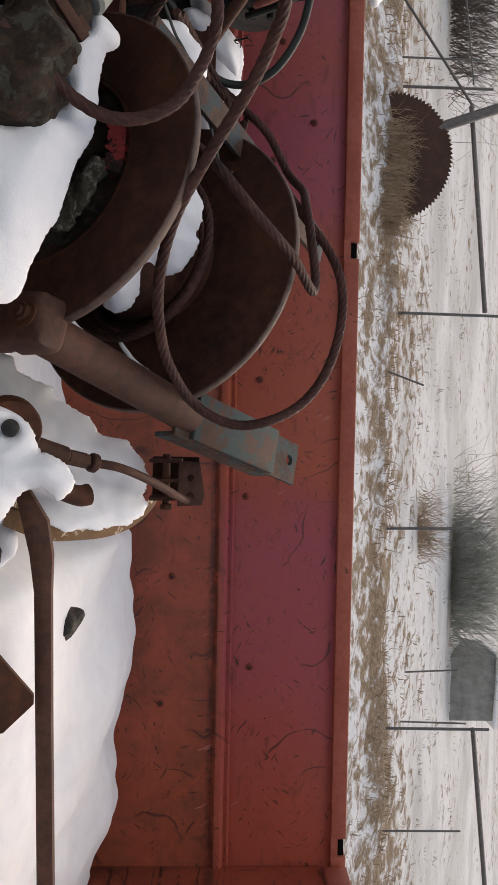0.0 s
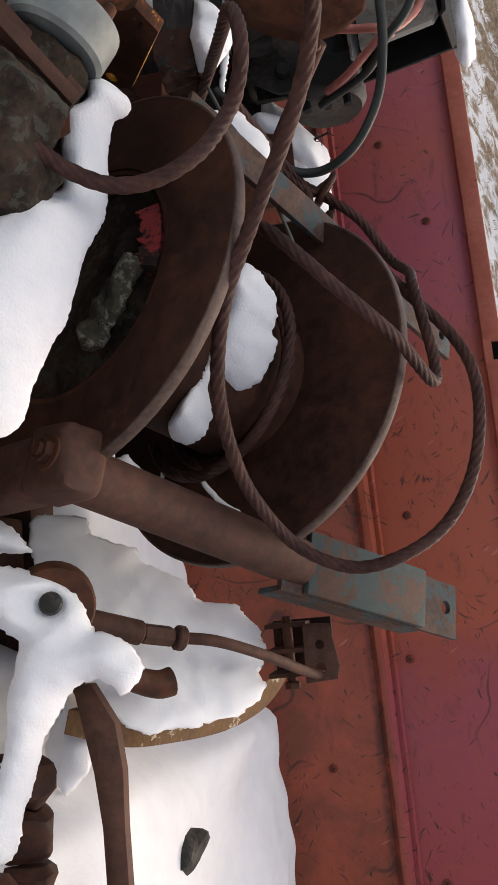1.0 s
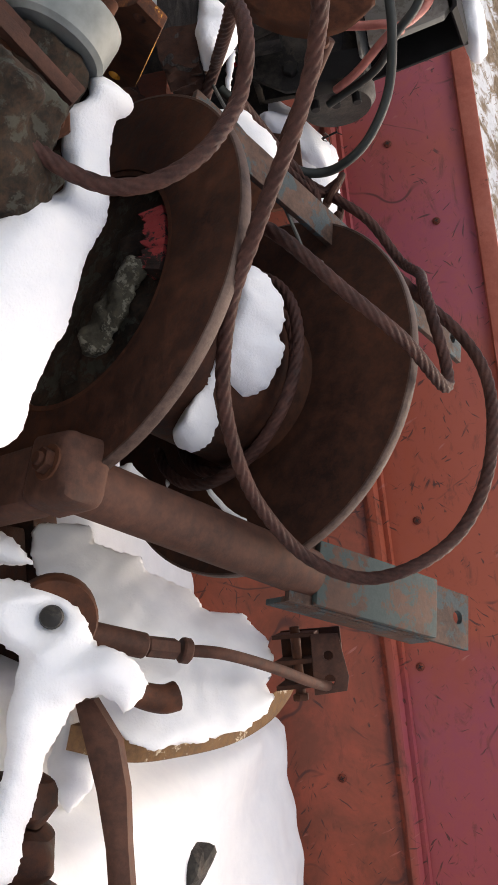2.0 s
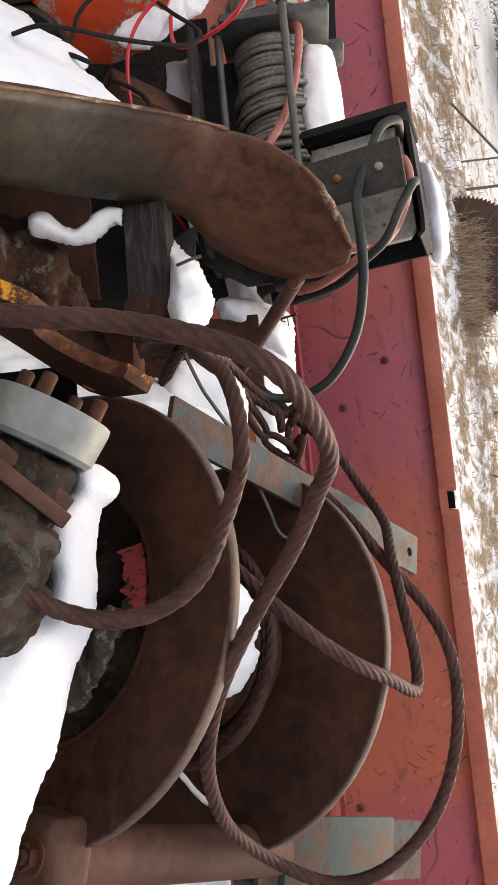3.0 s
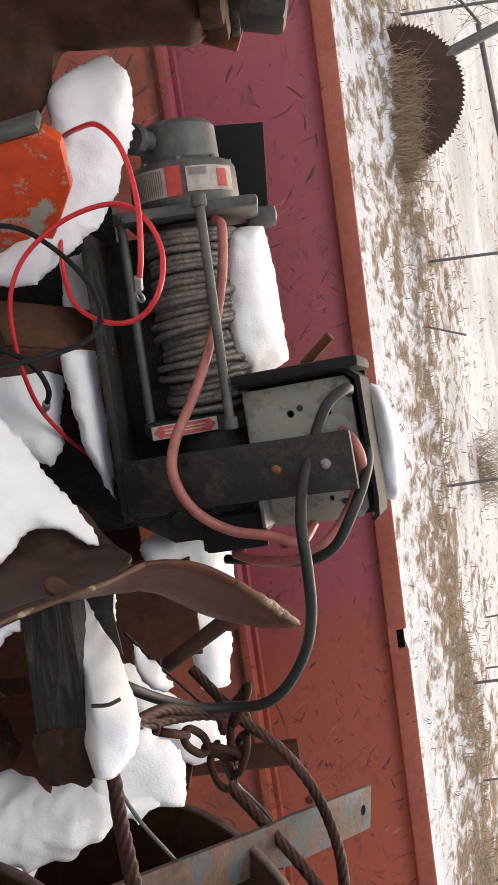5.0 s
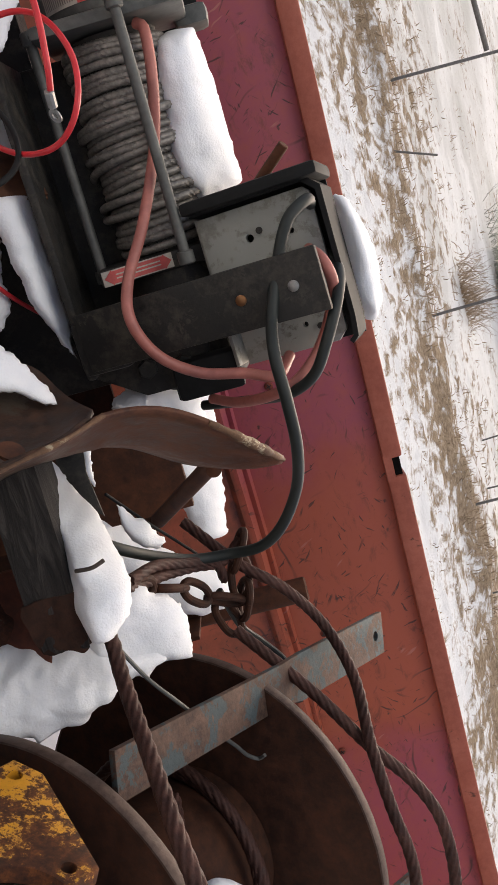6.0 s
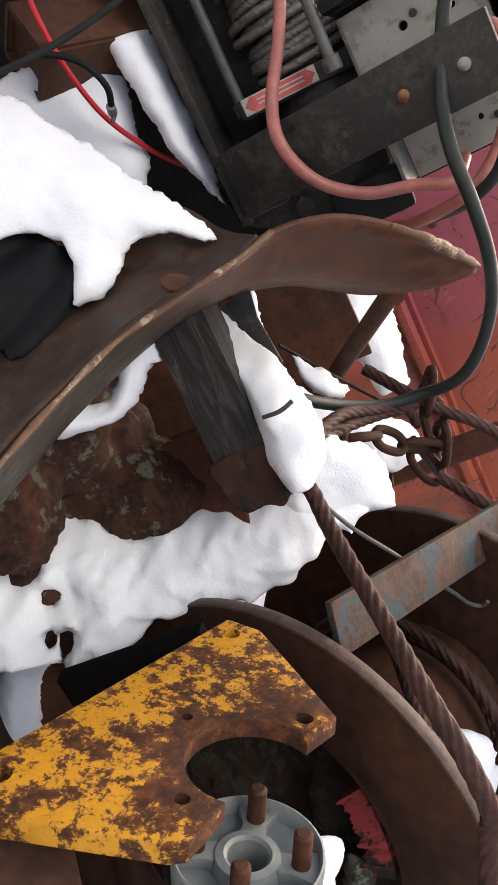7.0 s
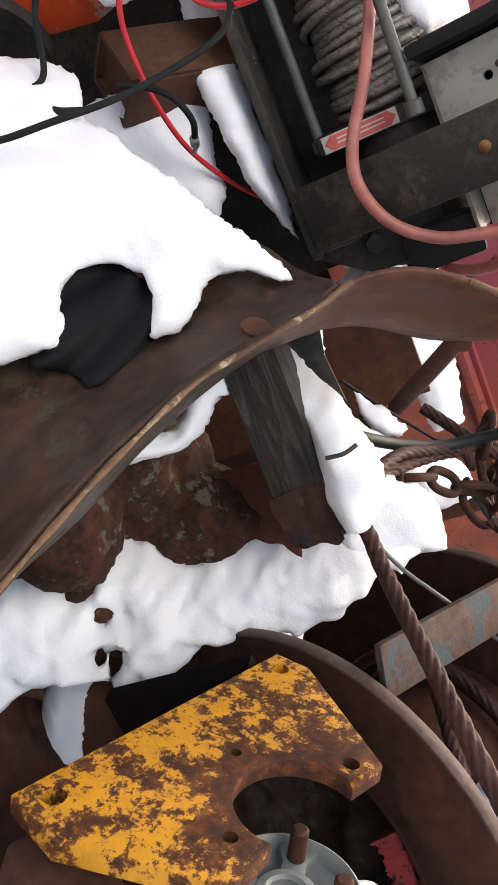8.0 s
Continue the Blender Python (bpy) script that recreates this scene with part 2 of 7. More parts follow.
    l.new(ramp(n, l, fine, [(0.3, grey(0.42)), (0.7, grey(0.65))]), b.inputs["Roughness"])
    relief(n, l, b, fine, 0.12, 0.001)
    return m


BEDRED = bed_paint()


def hill_material():
    """Thin snow on rough pasture, with withered grass coming through in drifts."""
    m, n, l, b = material("snowy_pasture")
    big = grain(n, l, coords(n, l, (0.5, 1, 1)), 0.5, 5, 0.6, 0.6)
    mid = grain(n, l, coords(n, l, (0.9, 0.75, 1)), 4.2, 6, 0.62, 0.5)
    fine = grain(n, l, coords(n, l, (0.8, 1.0, 1)), 15, 8, 0.75)

    def weighed(a, k, c):
        node = n.new("ShaderNodeMath")
        node.operation = "MULTIPLY_ADD"
        node.inputs[1].default_value = k
        l.new(a, node.inputs[0])
        if hasattr(c, "links"):
            l.new(c, node.inputs[2])
        else:
            node.inputs[2].default_value = c
        return node.outputs[0]

    both = weighed(fine, 0.40, weighed(mid, 0.95, weighed(big, 0.55, -0.42)))
    # dead growth stands thickest along the fence line
    sep, band = n.new("ShaderNodeSeparateXYZ"), n.new("ShaderNodeMapRange")
    l.new(n.new("ShaderNodeTexCoord").outputs["Object"], sep.inputs[0])
    off = n.new("ShaderNodeMath")
    off.operation = "SUBTRACT"
    off.inputs[1].default_value = 12.75
    l.new(sep.outputs[1], off.inputs[0])
    mag = n.new("ShaderNodeMath")
    mag.operation = "ABSOLUTE"
    l.new(off.outputs[0], mag.inputs[0])
    for name, val in (("From Min", 0.10), ("From Max", 1.9), ("To Min", 0.15), ("To Max", 0.02)):
        band.inputs[name].default_value = val
    l.new(mag.outputs[0], band.inputs["Value"])
    more = n.new("ShaderNodeMath")
    l.new(both, more.inputs[0])
    l.new(band.outputs[0], more.inputs[1])
    # and thins out beyond it
    thin, less = n.new("ShaderNodeMapRange"), n.new("ShaderNodeMath")
    for name, val in (("From Min", 1.2), ("From Max", 3.4), ("To Min", 0.0), ("To Max", -0.10)):
        thin.inputs[name].default_value = val
    l.new(off.outputs[0], thin.inputs["Value"])
    l.new(more.outputs[0], less.inputs[0])
    l.new(thin.outputs[0], less.inputs[1])
    both = less.outputs[0]
    grass = ramp(n, l, fine, [(0.32, (0.095, 0.068, 0.047)), (0.5, (0.21, 0.158, 0.108)), (0.68, (0.35, 0.285, 0.21))])
    snow = ramp(n, l, mid, [(0.3, (0.56, 0.58, 0.60)), (0.6, (0.69, 0.71, 0.73))])
    # beyond the fence the cover is thin, grey and wind-streaked
    streak = grain(n, l, coords(n, l, (0.35, 0.6, 1)), 0.45, 4, 0.55, 1.2)
    worn = ramp(n, l, streak, [(0.36, (0.40, 0.405, 0.39)), (0.62, (0.62, 0.63, 0.63))])
    field = n.new("ShaderNodeMapRange")
    for name, val in (("From Min", 0.3), ("From Max", 1.3), ("To Min", 0.0), ("To Max", 0.9)):
        field.inputs[name].default_value = val
    l.new(off.outputs[0], field.inputs["Value"])
    snow = mix(n, l, field.outputs[0], snow, worn)
    cover = ramp(n, l, both, [(0.53, grey(0)), (0.59, grey(0.5)), (0.66, grey(1))])
    l.new(mix(n, l, cover, snow, grass), b.inputs["Base Color"])
    b.inputs["Roughness"].default_value = 0.95
    b.inputs["Specular IOR Level"].default_value = 0.1
    relief(n, l, b, both, 0.8, 0.05)
    return m


HILL = hill_material()


def wood_material():
    m, n, l, b = material("weathered_wood")
    v = coords(n, l, (3, 60, 60))
    g = grain(n, l, v, 1.6, 8, 0.7, 1.2)
    col = ramp(n, l, g, [(0.30, (0.006, 0.005, 0.0045)), (0.5, (0.024, 0.020, 0.018)), (0.72, (0.075, 0.065, 0.058))])
    l.new(col, b.inputs["Base Color"])
    b.inputs["Roughness"].default_value = 0.9
    relief(n, l, b, g, 0.9, 0.004)
    return m


WOOD = wood_material()
STRAW = plain("withered_grass", (0.30, 0.22, 0.145), 0.9, 0.0, 0.4, 6)
TWIG = plain("dark_twigs", (0.07, 0.055, 0.045), 0.9, 0.0, 0.4, 20)
EVERGREEN = plain("dull_evergreen", (0.22, 0.235, 0.205), 0.9, 0.0, 0.4, 8)
FENCEIRON = plain("grey_fence_iron", (0.13, 0.125, 0.12), 0.6, 0.3, 0.3, 20)
SAWRUST = rust("rusted_saw_steel", (0.03, 0.017, 0.012), (0.06, 0.032, 0.022), (0.09, 0.05, 0.035), 0.4)


# ---- mesh tools ----
def smooth_shade(me, angle=35):
    for p in me.polygons:
        p.use_smooth = True
    me.set_sharp_from_angle(angle=radians(angle))


def part(name, bm, mat, parent=None, label="", smooth=35):
    """Links a bmesh as one mesh object, under a thing or a part if one is given."""
    me = bpy.data.meshes.new(name)
    bmesh.ops.recalc_face_normals(bm, faces=bm.faces)
    bm.to_mesh(me)
    bm.free()
    smooth_shade(me, smooth)
    me.materials.append(mat)
    ob = new(name, me)
    if parent:
        ob.parent = parent
    if label:
        tagged(ob, label)
    return ob


def thing(name, at=(0, 0, 0), label="", category="", group="", kind="", m=None):
    """The empty at a thing's base that parents its parts."""
    ob = new(name)
    ob.empty_display_size = 0.02
    ob.matrix_world = m if m else Matrix.Translation(at)
    return tagged(ob, label, category, group, kind)


def slab(bm, lo, hi, bevel=0.0, m=None, seg=2):
    """A box between two corners, with rounded edges."""
    lo, hi = Vector(lo), Vector(hi)
    got = bmesh.ops.create_cube(bm, size=1)["verts"]
    for v in got:
        v.co = Vector([lo[i] + (v.co[i] + 0.5) * (hi[i] - lo[i]) for i in range(3)])
    if bevel:
        es = list({e for v in got for e in v.link_edges})
        out = bmesh.ops.bevel(bm, geom=es, offset=bevel, segments=seg, affect="EDGES", profile=0.6)
        got = list({v for f in out["faces"] for v in f.verts} | {v for v in got if v.is_valid})
        got = linked(got)
    if m:
        bmesh.ops.transform(bm, matrix=m, verts=got)
    return got


def linked(verts):
    seen, todo = set(verts), list(verts)
    while todo:
        for e in todo.pop().link_edges:
            for w in e.verts:
                if w not in seen:
                    seen.add(w)
                    todo.append(w)
    return list(seen)


def along(d, up=(0, 0, 1)):
    """A turn whose z axis is d."""
    d = Vector(d).normalized()
    up = Vector(up)
    if abs(d.dot(up)) > 0.98:
        up = Vector((1, 0, 0))
    x = up.cross(d).normalized()
    return Matrix((x, d.cross(x), d)).transposed().to_4x4()


def lathe(bm, profile, m=None, steps=48, close=False):
    """Turns a profile of (radius, height) round z."""
    rows = []
    for r, h in profile:
        rows.append([bm.verts.new((r * math.cos(2 * math.pi * i / steps), r * math.sin(2 * math.pi * i / steps), h)) for i in range(steps)])
    pairs = list(zip(rows, rows[1:])) + ([(rows[-1], rows[0])] if close else [])
    for a, b in pairs:
        for i in range(steps):
            bm.faces.new((a[i], a[(i + 1) % steps], b[(i + 1) % steps], b[i]))
    if not close:
        bm.faces.new(rows[0][::-1])
        bm.faces.new(rows[-1])
    if m:
        bmesh.ops.transform(bm, matrix=m, verts=[v for r in rows for v in r])
    return rows


def rod(bm, a, b, r, steps=20, bevel=0.15):
    """A round bar from a to b with softened ends."""
    a, b = Vector(a), Vector(b)
    h = (b - a).length
    c = r * bevel
    lathe(bm, [(r - c, 0), (r, c), (r, h - c), (r - c, h)], Matrix.Translation(a) @ along(b - a), steps)


def hexnut(bm, at, d, r, h):
    lathe(bm, [(r * 0.94, 0), (r, h * 0.12), (r, h * 0.85), (r * 0.9, h)], Matrix.Translation(at) @ along(d), 6)


def curve_points(pts, step):
    """A smooth line through the points, sampled at even steps."""
    pts = [Vector(p) for p in pts]
    ext = [2 * pts[0] - pts[1]] + pts + [2 * pts[-1] - pts[-2]]
    fine = []
    for i in range(1, len(ext) - 2):
        p0, p1, p2, p3 = ext[i - 1 : i + 3]
        for k in range(24):
            t = k / 24
            fine.append(0.5 * (2 * p1 + (p2 - p0) * t + (2 * p0 - 5 * p1 + 4 * p2 - p3) * t * t + (3 * p1 - p0 - 3 * p2 + p3) * t**3))
    fine.append(pts[-1])
    out, left = [fine[0]], 0.0
    for a, b in zip(fine, fine[1:]):
        seg = (b - a).length
        pos = step - left
        while pos <= seg:
            out.append(a.lerp(b, pos / seg))
            pos += step
        left = (left + seg) % step if seg < step - left else seg - (pos - step)
    if (out[-1] - fine[-1]).length > step * 0.2:
        out.append(fine[-1])
    return out


def sweep(pts, radius, around=10, step=0.006, strands=0, pitch=0.08, depth=0.18):
    """A tube along a smooth line; with strands its section is lobed and winds like laid rope. radius may be a function of 0..1."""
    line = curve_points(pts, step)
    bm = bmesh.new()
    t0 = (line[1] - line[0]).normalized()
    side = t0.orthogonal().normalized()
    rows, turn = [], 0.0
    for i, p in enumerate(line):
        t = (line[min(i + 1, len(line) - 1)] - line[max(i - 1, 0)]).normalized()
        side = (side - t * side.dot(t)).normalized()
        up = t.cross(side)
        r = radius(i / (len(line) - 1)) if callable(radius) else radius
        row = []
        for k in range(around):
            a = 2 * math.pi * k / around
            rr = r
            if strands:
                rr = r * (1 - depth + depth * abs(math.cos(strands * (a - turn) / 2)) ** 0.7 * 1.4)
            row.append(bm.verts.new(p + rr * (math.cos(a) * side + math.sin(a) * up)))
        rows.append(row)
        turn += 2 * math.pi * step / pitch
    for a, b in zip(rows, rows[1:]):
        for k in range(around):
            bm.faces.new((a[k], a[(k + 1) % around], b[(k + 1) % around], b[k]))
    bm.faces.new(rows[0][::-1])
    bm.faces.new(rows[-1])
    return bm


def plate(bm, outline, thick, m=None, holes=(), bevel=0.0):
    """A flat plate from an outline in x, y, thick along z, with round holes given as (x, y, r)."""
    before = set(bm.verts)
    vs = [bm.verts.new((x, y, 0)) for x, y in outline]
    es = [bm.edges.new((vs[i], vs[(i + 1) % len(vs)])) for i in range(len(vs))]
    for hx, hy, hr in holes:
        ring = [bm.verts.new((hx + hr * math.cos(2 * math.pi * i / 16), hy + hr * math.sin(2 * math.pi * i / 16), 0)) for i in range(16)]
        es += [bm.edges.new((ring[i], ring[(i + 1) % 16])) for i in range(16)]
    got = bmesh.ops.triangle_fill(bm, use_beauty=True, use_dissolve=False, edges=es)
    faces = [g for g in got["geom"] if isinstance(g, bmesh.types.BMFace)]
    # drop triangles that fell inside a hole
    bad = [f for f in faces if any((f.calc_center_median().xy - Vector((hx, hy))).length < hr * 0.93 for hx, hy, hr in holes)]
    if bad:
        bmesh.ops.delete(bm, geom=bad, context="FACES_ONLY")
        faces = [f for f in faces if f.is_valid]
    out = bmesh.ops.extrude_face_region(bm, geom=faces)
    moved = [g for g in out["geom"] if isinstance(g, bmesh.types.BMVert)]
    bmesh.ops.translate(bm, vec=(0, 0, thick), verts=moved)
    allv = linked(moved)
    if bevel:
        sharp = [e for e in {e for v in allv for e in v.link_edges} if len(e.link_faces) == 2 and e.calc_face_angle(0) > 0.6 and e.calc_length() > bevel * 2]
        bmesh.ops.bevel(bm, geom=sharp, offset=bevel, segments=2, affect="EDGES", profile=0.6)
        allv = [v for v in bm.verts if v not in before]
    if m:
        bmesh.ops.transform(bm, matrix=m, verts=allv)
    return allv


def rough_up(bm, amount, scale, seed=0.0):
    for v in bm.verts:
        v.co += amount * Vector(noise.noise_vector(v.co * scale + Vector((seed, seed * 0.7, 0))))


def snow_lump(name, balls, label, voxel=0.006, category="snow", rough=0.004, mat=None, boxes=()):
    """Lying snow: overlapping rounded lumps fused into one skin. balls: (x, y, z, rx, ry, rz)."""
    bm = bmesh.new()
    filled = [balls[0]]
    for a, b in zip(balls, balls[1:]):
        gap = (Vector(a[:3]) - Vector(b[:3])).length
        if gap < 1.15 * (max(a[3:]) + max(b[3:])):
            n = max(1, int(gap / (0.16 * (max(a[3:]) + max(b[3:])))))
            filled += [tuple(p + (q - p) * k / n for p, q in zip(a, b)) for k in range(1, n)]
        filled.append(b)
    for x, y, z, rx, ry, rz in filled:
        bmesh.ops.create_icosphere(bm, subdivisions=2, radius=1, matrix=Matrix.Translation((x, y, z)) @ Matrix.Diagonal((rx, ry, rz, 1)))
    me = bpy.data.meshes.new(name)
    bm.to_mesh(me)
    bm.free()
    ob = new(name, me)
    me.materials.append(mat or SNOW)
    r = ob.modifiers.new("fuse", "REMESH")
    r.mode, r.voxel_size, r.use_smooth_shade = "VOXEL", voxel, True
    s = ob.modifiers.new("settle", "SMOOTH")
    s.factor, s.iterations = 0.5, 10
    for size, k in ((0.05, 1.0), (0.016, 0.5), (0.005, 0.28)):
        tex = bpy.data.textures.new(name, "CLOUDS")
        tex.noise_scale, tex.noise_depth = size, 3
        dsp = ob.modifiers.new("drift", "DISPLACE")
        dsp.texture, dsp.strength, dsp.mid_level, dsp.texture_coords = tex, rough * 2 * k, 0.5, "GLOBAL"
    return tagged(ob, label, category)


def inside_by(px, pz, outline):
    """Signed distance to a closed outline, positive inside, for arrays of points."""
    far = np.full(px.shape, 1e9)
    ins = np.zeros(px.shape, bool)
    for (ax, az), (bx, bz) in zip(outline, outline[1:] + outline[:1]):
        dx, dz = bx - ax, bz - az
        t = np.clip(((px - ax) * dx + (pz - az) * dz) / (dx * dx + dz * dz + 1e-12), 0, 1)
        far = np.minimum(far, np.hypot(px - ax - t * dx, pz - az - t * dz))
        if abs(dz) > 1e-9:
            ins ^= ((az > pz) != (bz > pz)) & (px < dx * (pz - az) / dz + ax)
    return np.where(ins, far, -far)


def snow_sheet(name, outline, plane, label, thick=0.035, edge=0.04, holes=(), cell=0.0035, rough=0.0016, ragged=0.0035, category="snow", mat=None, back=0.5):
    """A pillow of lying snow with a ragged rim. outline: (x, z) corners; plane: y = p0 + p1 x + p2 z; holes: (x, z, r)."""
    outline = list(outline)
    xs, zs = [p[0] for p in outline], [p[1] for p in outline]
    gx = np.arange(min(xs) - 3 * cell, max(xs) + 3 * cell, cell)
    gz = np.arange(min(zs) - 3 * cell, max(zs) + 3 * cell, cell)
    X, Z = np.meshgrid(gx, gz, indexing="ij")
    D = inside_by(X, Z, outline)
    for hx, hz, hr in holes:
        D = np.minimum(D, np.hypot(X - hx, Z - hz) - hr)
    seed = 7.3 * len(outline) + 11 * xs[0]
    wob = np.array([[ragged * (0.8 * noise.noise(Vector((x * 28, z * 28, seed))) + 0.7 * noise.noise(Vector((x * 75, z * 75, seed + 5))) + 0.6 * noise.noise(Vector((x * 100, z * 100, seed + 9)))) for z in gz] for x in gx])
    D = D + wob
    gr = np.gradient(D, cell)
    n = np.hypot(gr[0], gr[1]) + 1e-6
    out = D < 0
    X = np.where(out, X + np.clip(-D, 0, 2.4 * cell) * gr[0] / n, X)
    Z = np.where(out, Z + np.clip(-D, 0, 2.4 * cell) * gr[1] / n, Z)
    s = np.clip(D / edge, 0, 1)
    puff = np.clip(1 - (1 - s) ** 2, 0, 1) ** 0.7
    bm = bmesh.new()
    keep = D > -2.3 * cell
    layers, near = [], []
    for k in (-thick, thick * back):
        vs = {}
        for i in range(len(gx)):
            for j in range(len(gz)):
                if keep[i, j]:
                    p = Vector((X[i, j], plane[0] + plane[1] * X[i, j] + plane[2] * Z[i, j], Z[i, j]))
                    lift = puff[i, j] * (1 + 0.35 * noise.noise(p * 13) + 0.2 * noise.noise(p * 31)) + 0.0
                    p.y += k * lift
                    if D[i, j] > 0:
                        p += rough * (0.7 * Vector(noise.noise_vector(p * 45)) + 0.5 * Vector(noise.noise_vector(p * 120)) + 0.35 * Vector(noise.noise_vector(p * 260)))
                    vs[i, j] = bm.verts.new(p)
                    if D[i, j] < 3.5 * cell:
                        near.append(vs[i, j])
        layers.append(vs)
    for vs in layers:
        for i, j in list(vs):
            q = [(i, j), (i + 1, j), (i + 1, j + 1), (i, j + 1)]
            if all(c in vs for c in q) and max(D[c] for c in q) > 0:
                bm.faces.new([vs[c] for c in q])
    bmesh.ops.delete(bm, geom=[v for v in bm.verts if not v.link_faces], context="VERTS")
    rim = [v for v in bm.verts if v.is_boundary]
    bmesh.ops.remove_doubles(bm, verts=rim, dist=0.0010)
    near = [v for v in near if v.is_valid and not v.is_boundary]
    for _ in range(4):
        bmesh.ops.smooth_vert(bm, verts=near, factor=0.5, use_axis_x=True, use_axis_y=True, use_axis_z=True)
    rim = {v for v in bm.verts if abs(v.co.y - plane[0] - plane[1] * v.co.x - plane[2] * v.co.z) < 0.0016}
    for _ in range(5):
        moved = {}
        for v in rim:
            by = [e.other_vert(v).co for e in v.link_edges if e.other_vert(v) in rim]
            if len(by) > 1:
                moved[v] = v.co * 0.4 + sum(by, Vector()) * (0.6 / len(by))
        for v, co in moved.items():
            v.co = co
    # crumbs along the rim
    if rough:
        for v in rim:
            p = v.co.copy()
            v.co += min(0.003, 0.9 * ragged) * (0.7 * Vector(noise.noise_vector(p * 210)) + 0.6 * Vector(noise.noise_vector(p * 430)))
    return tagged(part(name, bm, mat or SNOW, smooth=180), label, category)


# ---- the setting: hillside, fence, lorry bed ----
def hill_height(x, y):
    """Level yard by the lorry, then a bank that climbs past the fence."""
    if y < 3.2:
        z = 0.0
    elif y < 12.9:
        s = (y - 3.2) / 9.7
        z = 4.22 * (0.25 * s * s + 0.75 * s)
    else:
        z = 4.22 + 0.43 * (y - 12.9)
    z += 0.05 * noise.noise(Vector((x * 0.35, y * 0.5, 0))) * min(1, max(0, y / 4))
    z += 0.16 * math.exp(-(((y - 12.75) / 0.28) ** 2)) * (0.6 + 0.8 * noise.noise(Vector((x * 0.8, 3.1, 0))))
    z += 0.035 * noise.noise(Vector((x * 1.6, y * 2.6, 5.0))) + 0.03 * noise.noise(Vector((x * 4, y * 6, 9.0)))
    return z


def build_ground():
    xs = [-400, -200, -90, -50, -30] + [-22 + 0.16 * i for i in range(int(44 / 0.16))] + [22.5, 30, 50, 90, 200, 400]
    ys = [-400, -100, -30, -10, -4, -1, 1, 3, 4.5, 6, 7.5, 9, 9.7] + [10.2 + 0.09 * i for i in range(100)] + [19.4 + 0.4 * i for i in range(50)] + [41, 46, 55, 70, 100, 180, 400]
    bm = bmesh.new()
    rows = [[bm.verts.new((x, y, hill_height(x, y))) for x in xs] for y in ys]
    for a, b in zip(rows, rows[1:]):
        for i in range(len(xs) - 1):
            bm.faces.new((a[i], a[i + 1], b[i + 1], b[i]))
    return tagged(part("ground", bm, HILL, smooth=180), "thin snow over withered grass on a steep pasture bank", "ground", kind="structure")


build_ground()

WALL_Y, RAIL_Z, RIB_Z, FLOOR_Z = 2.1, 2.007, 1.735, 1.16
BED_L, BED_R = -2.35, 1.055


REDRUSTSCREW = rust("rust_red_screw", (0.09, 0.025, 0.015), (0.17, 0.04, 0.025), (0.28, 0.07, 0.045), 3.0)


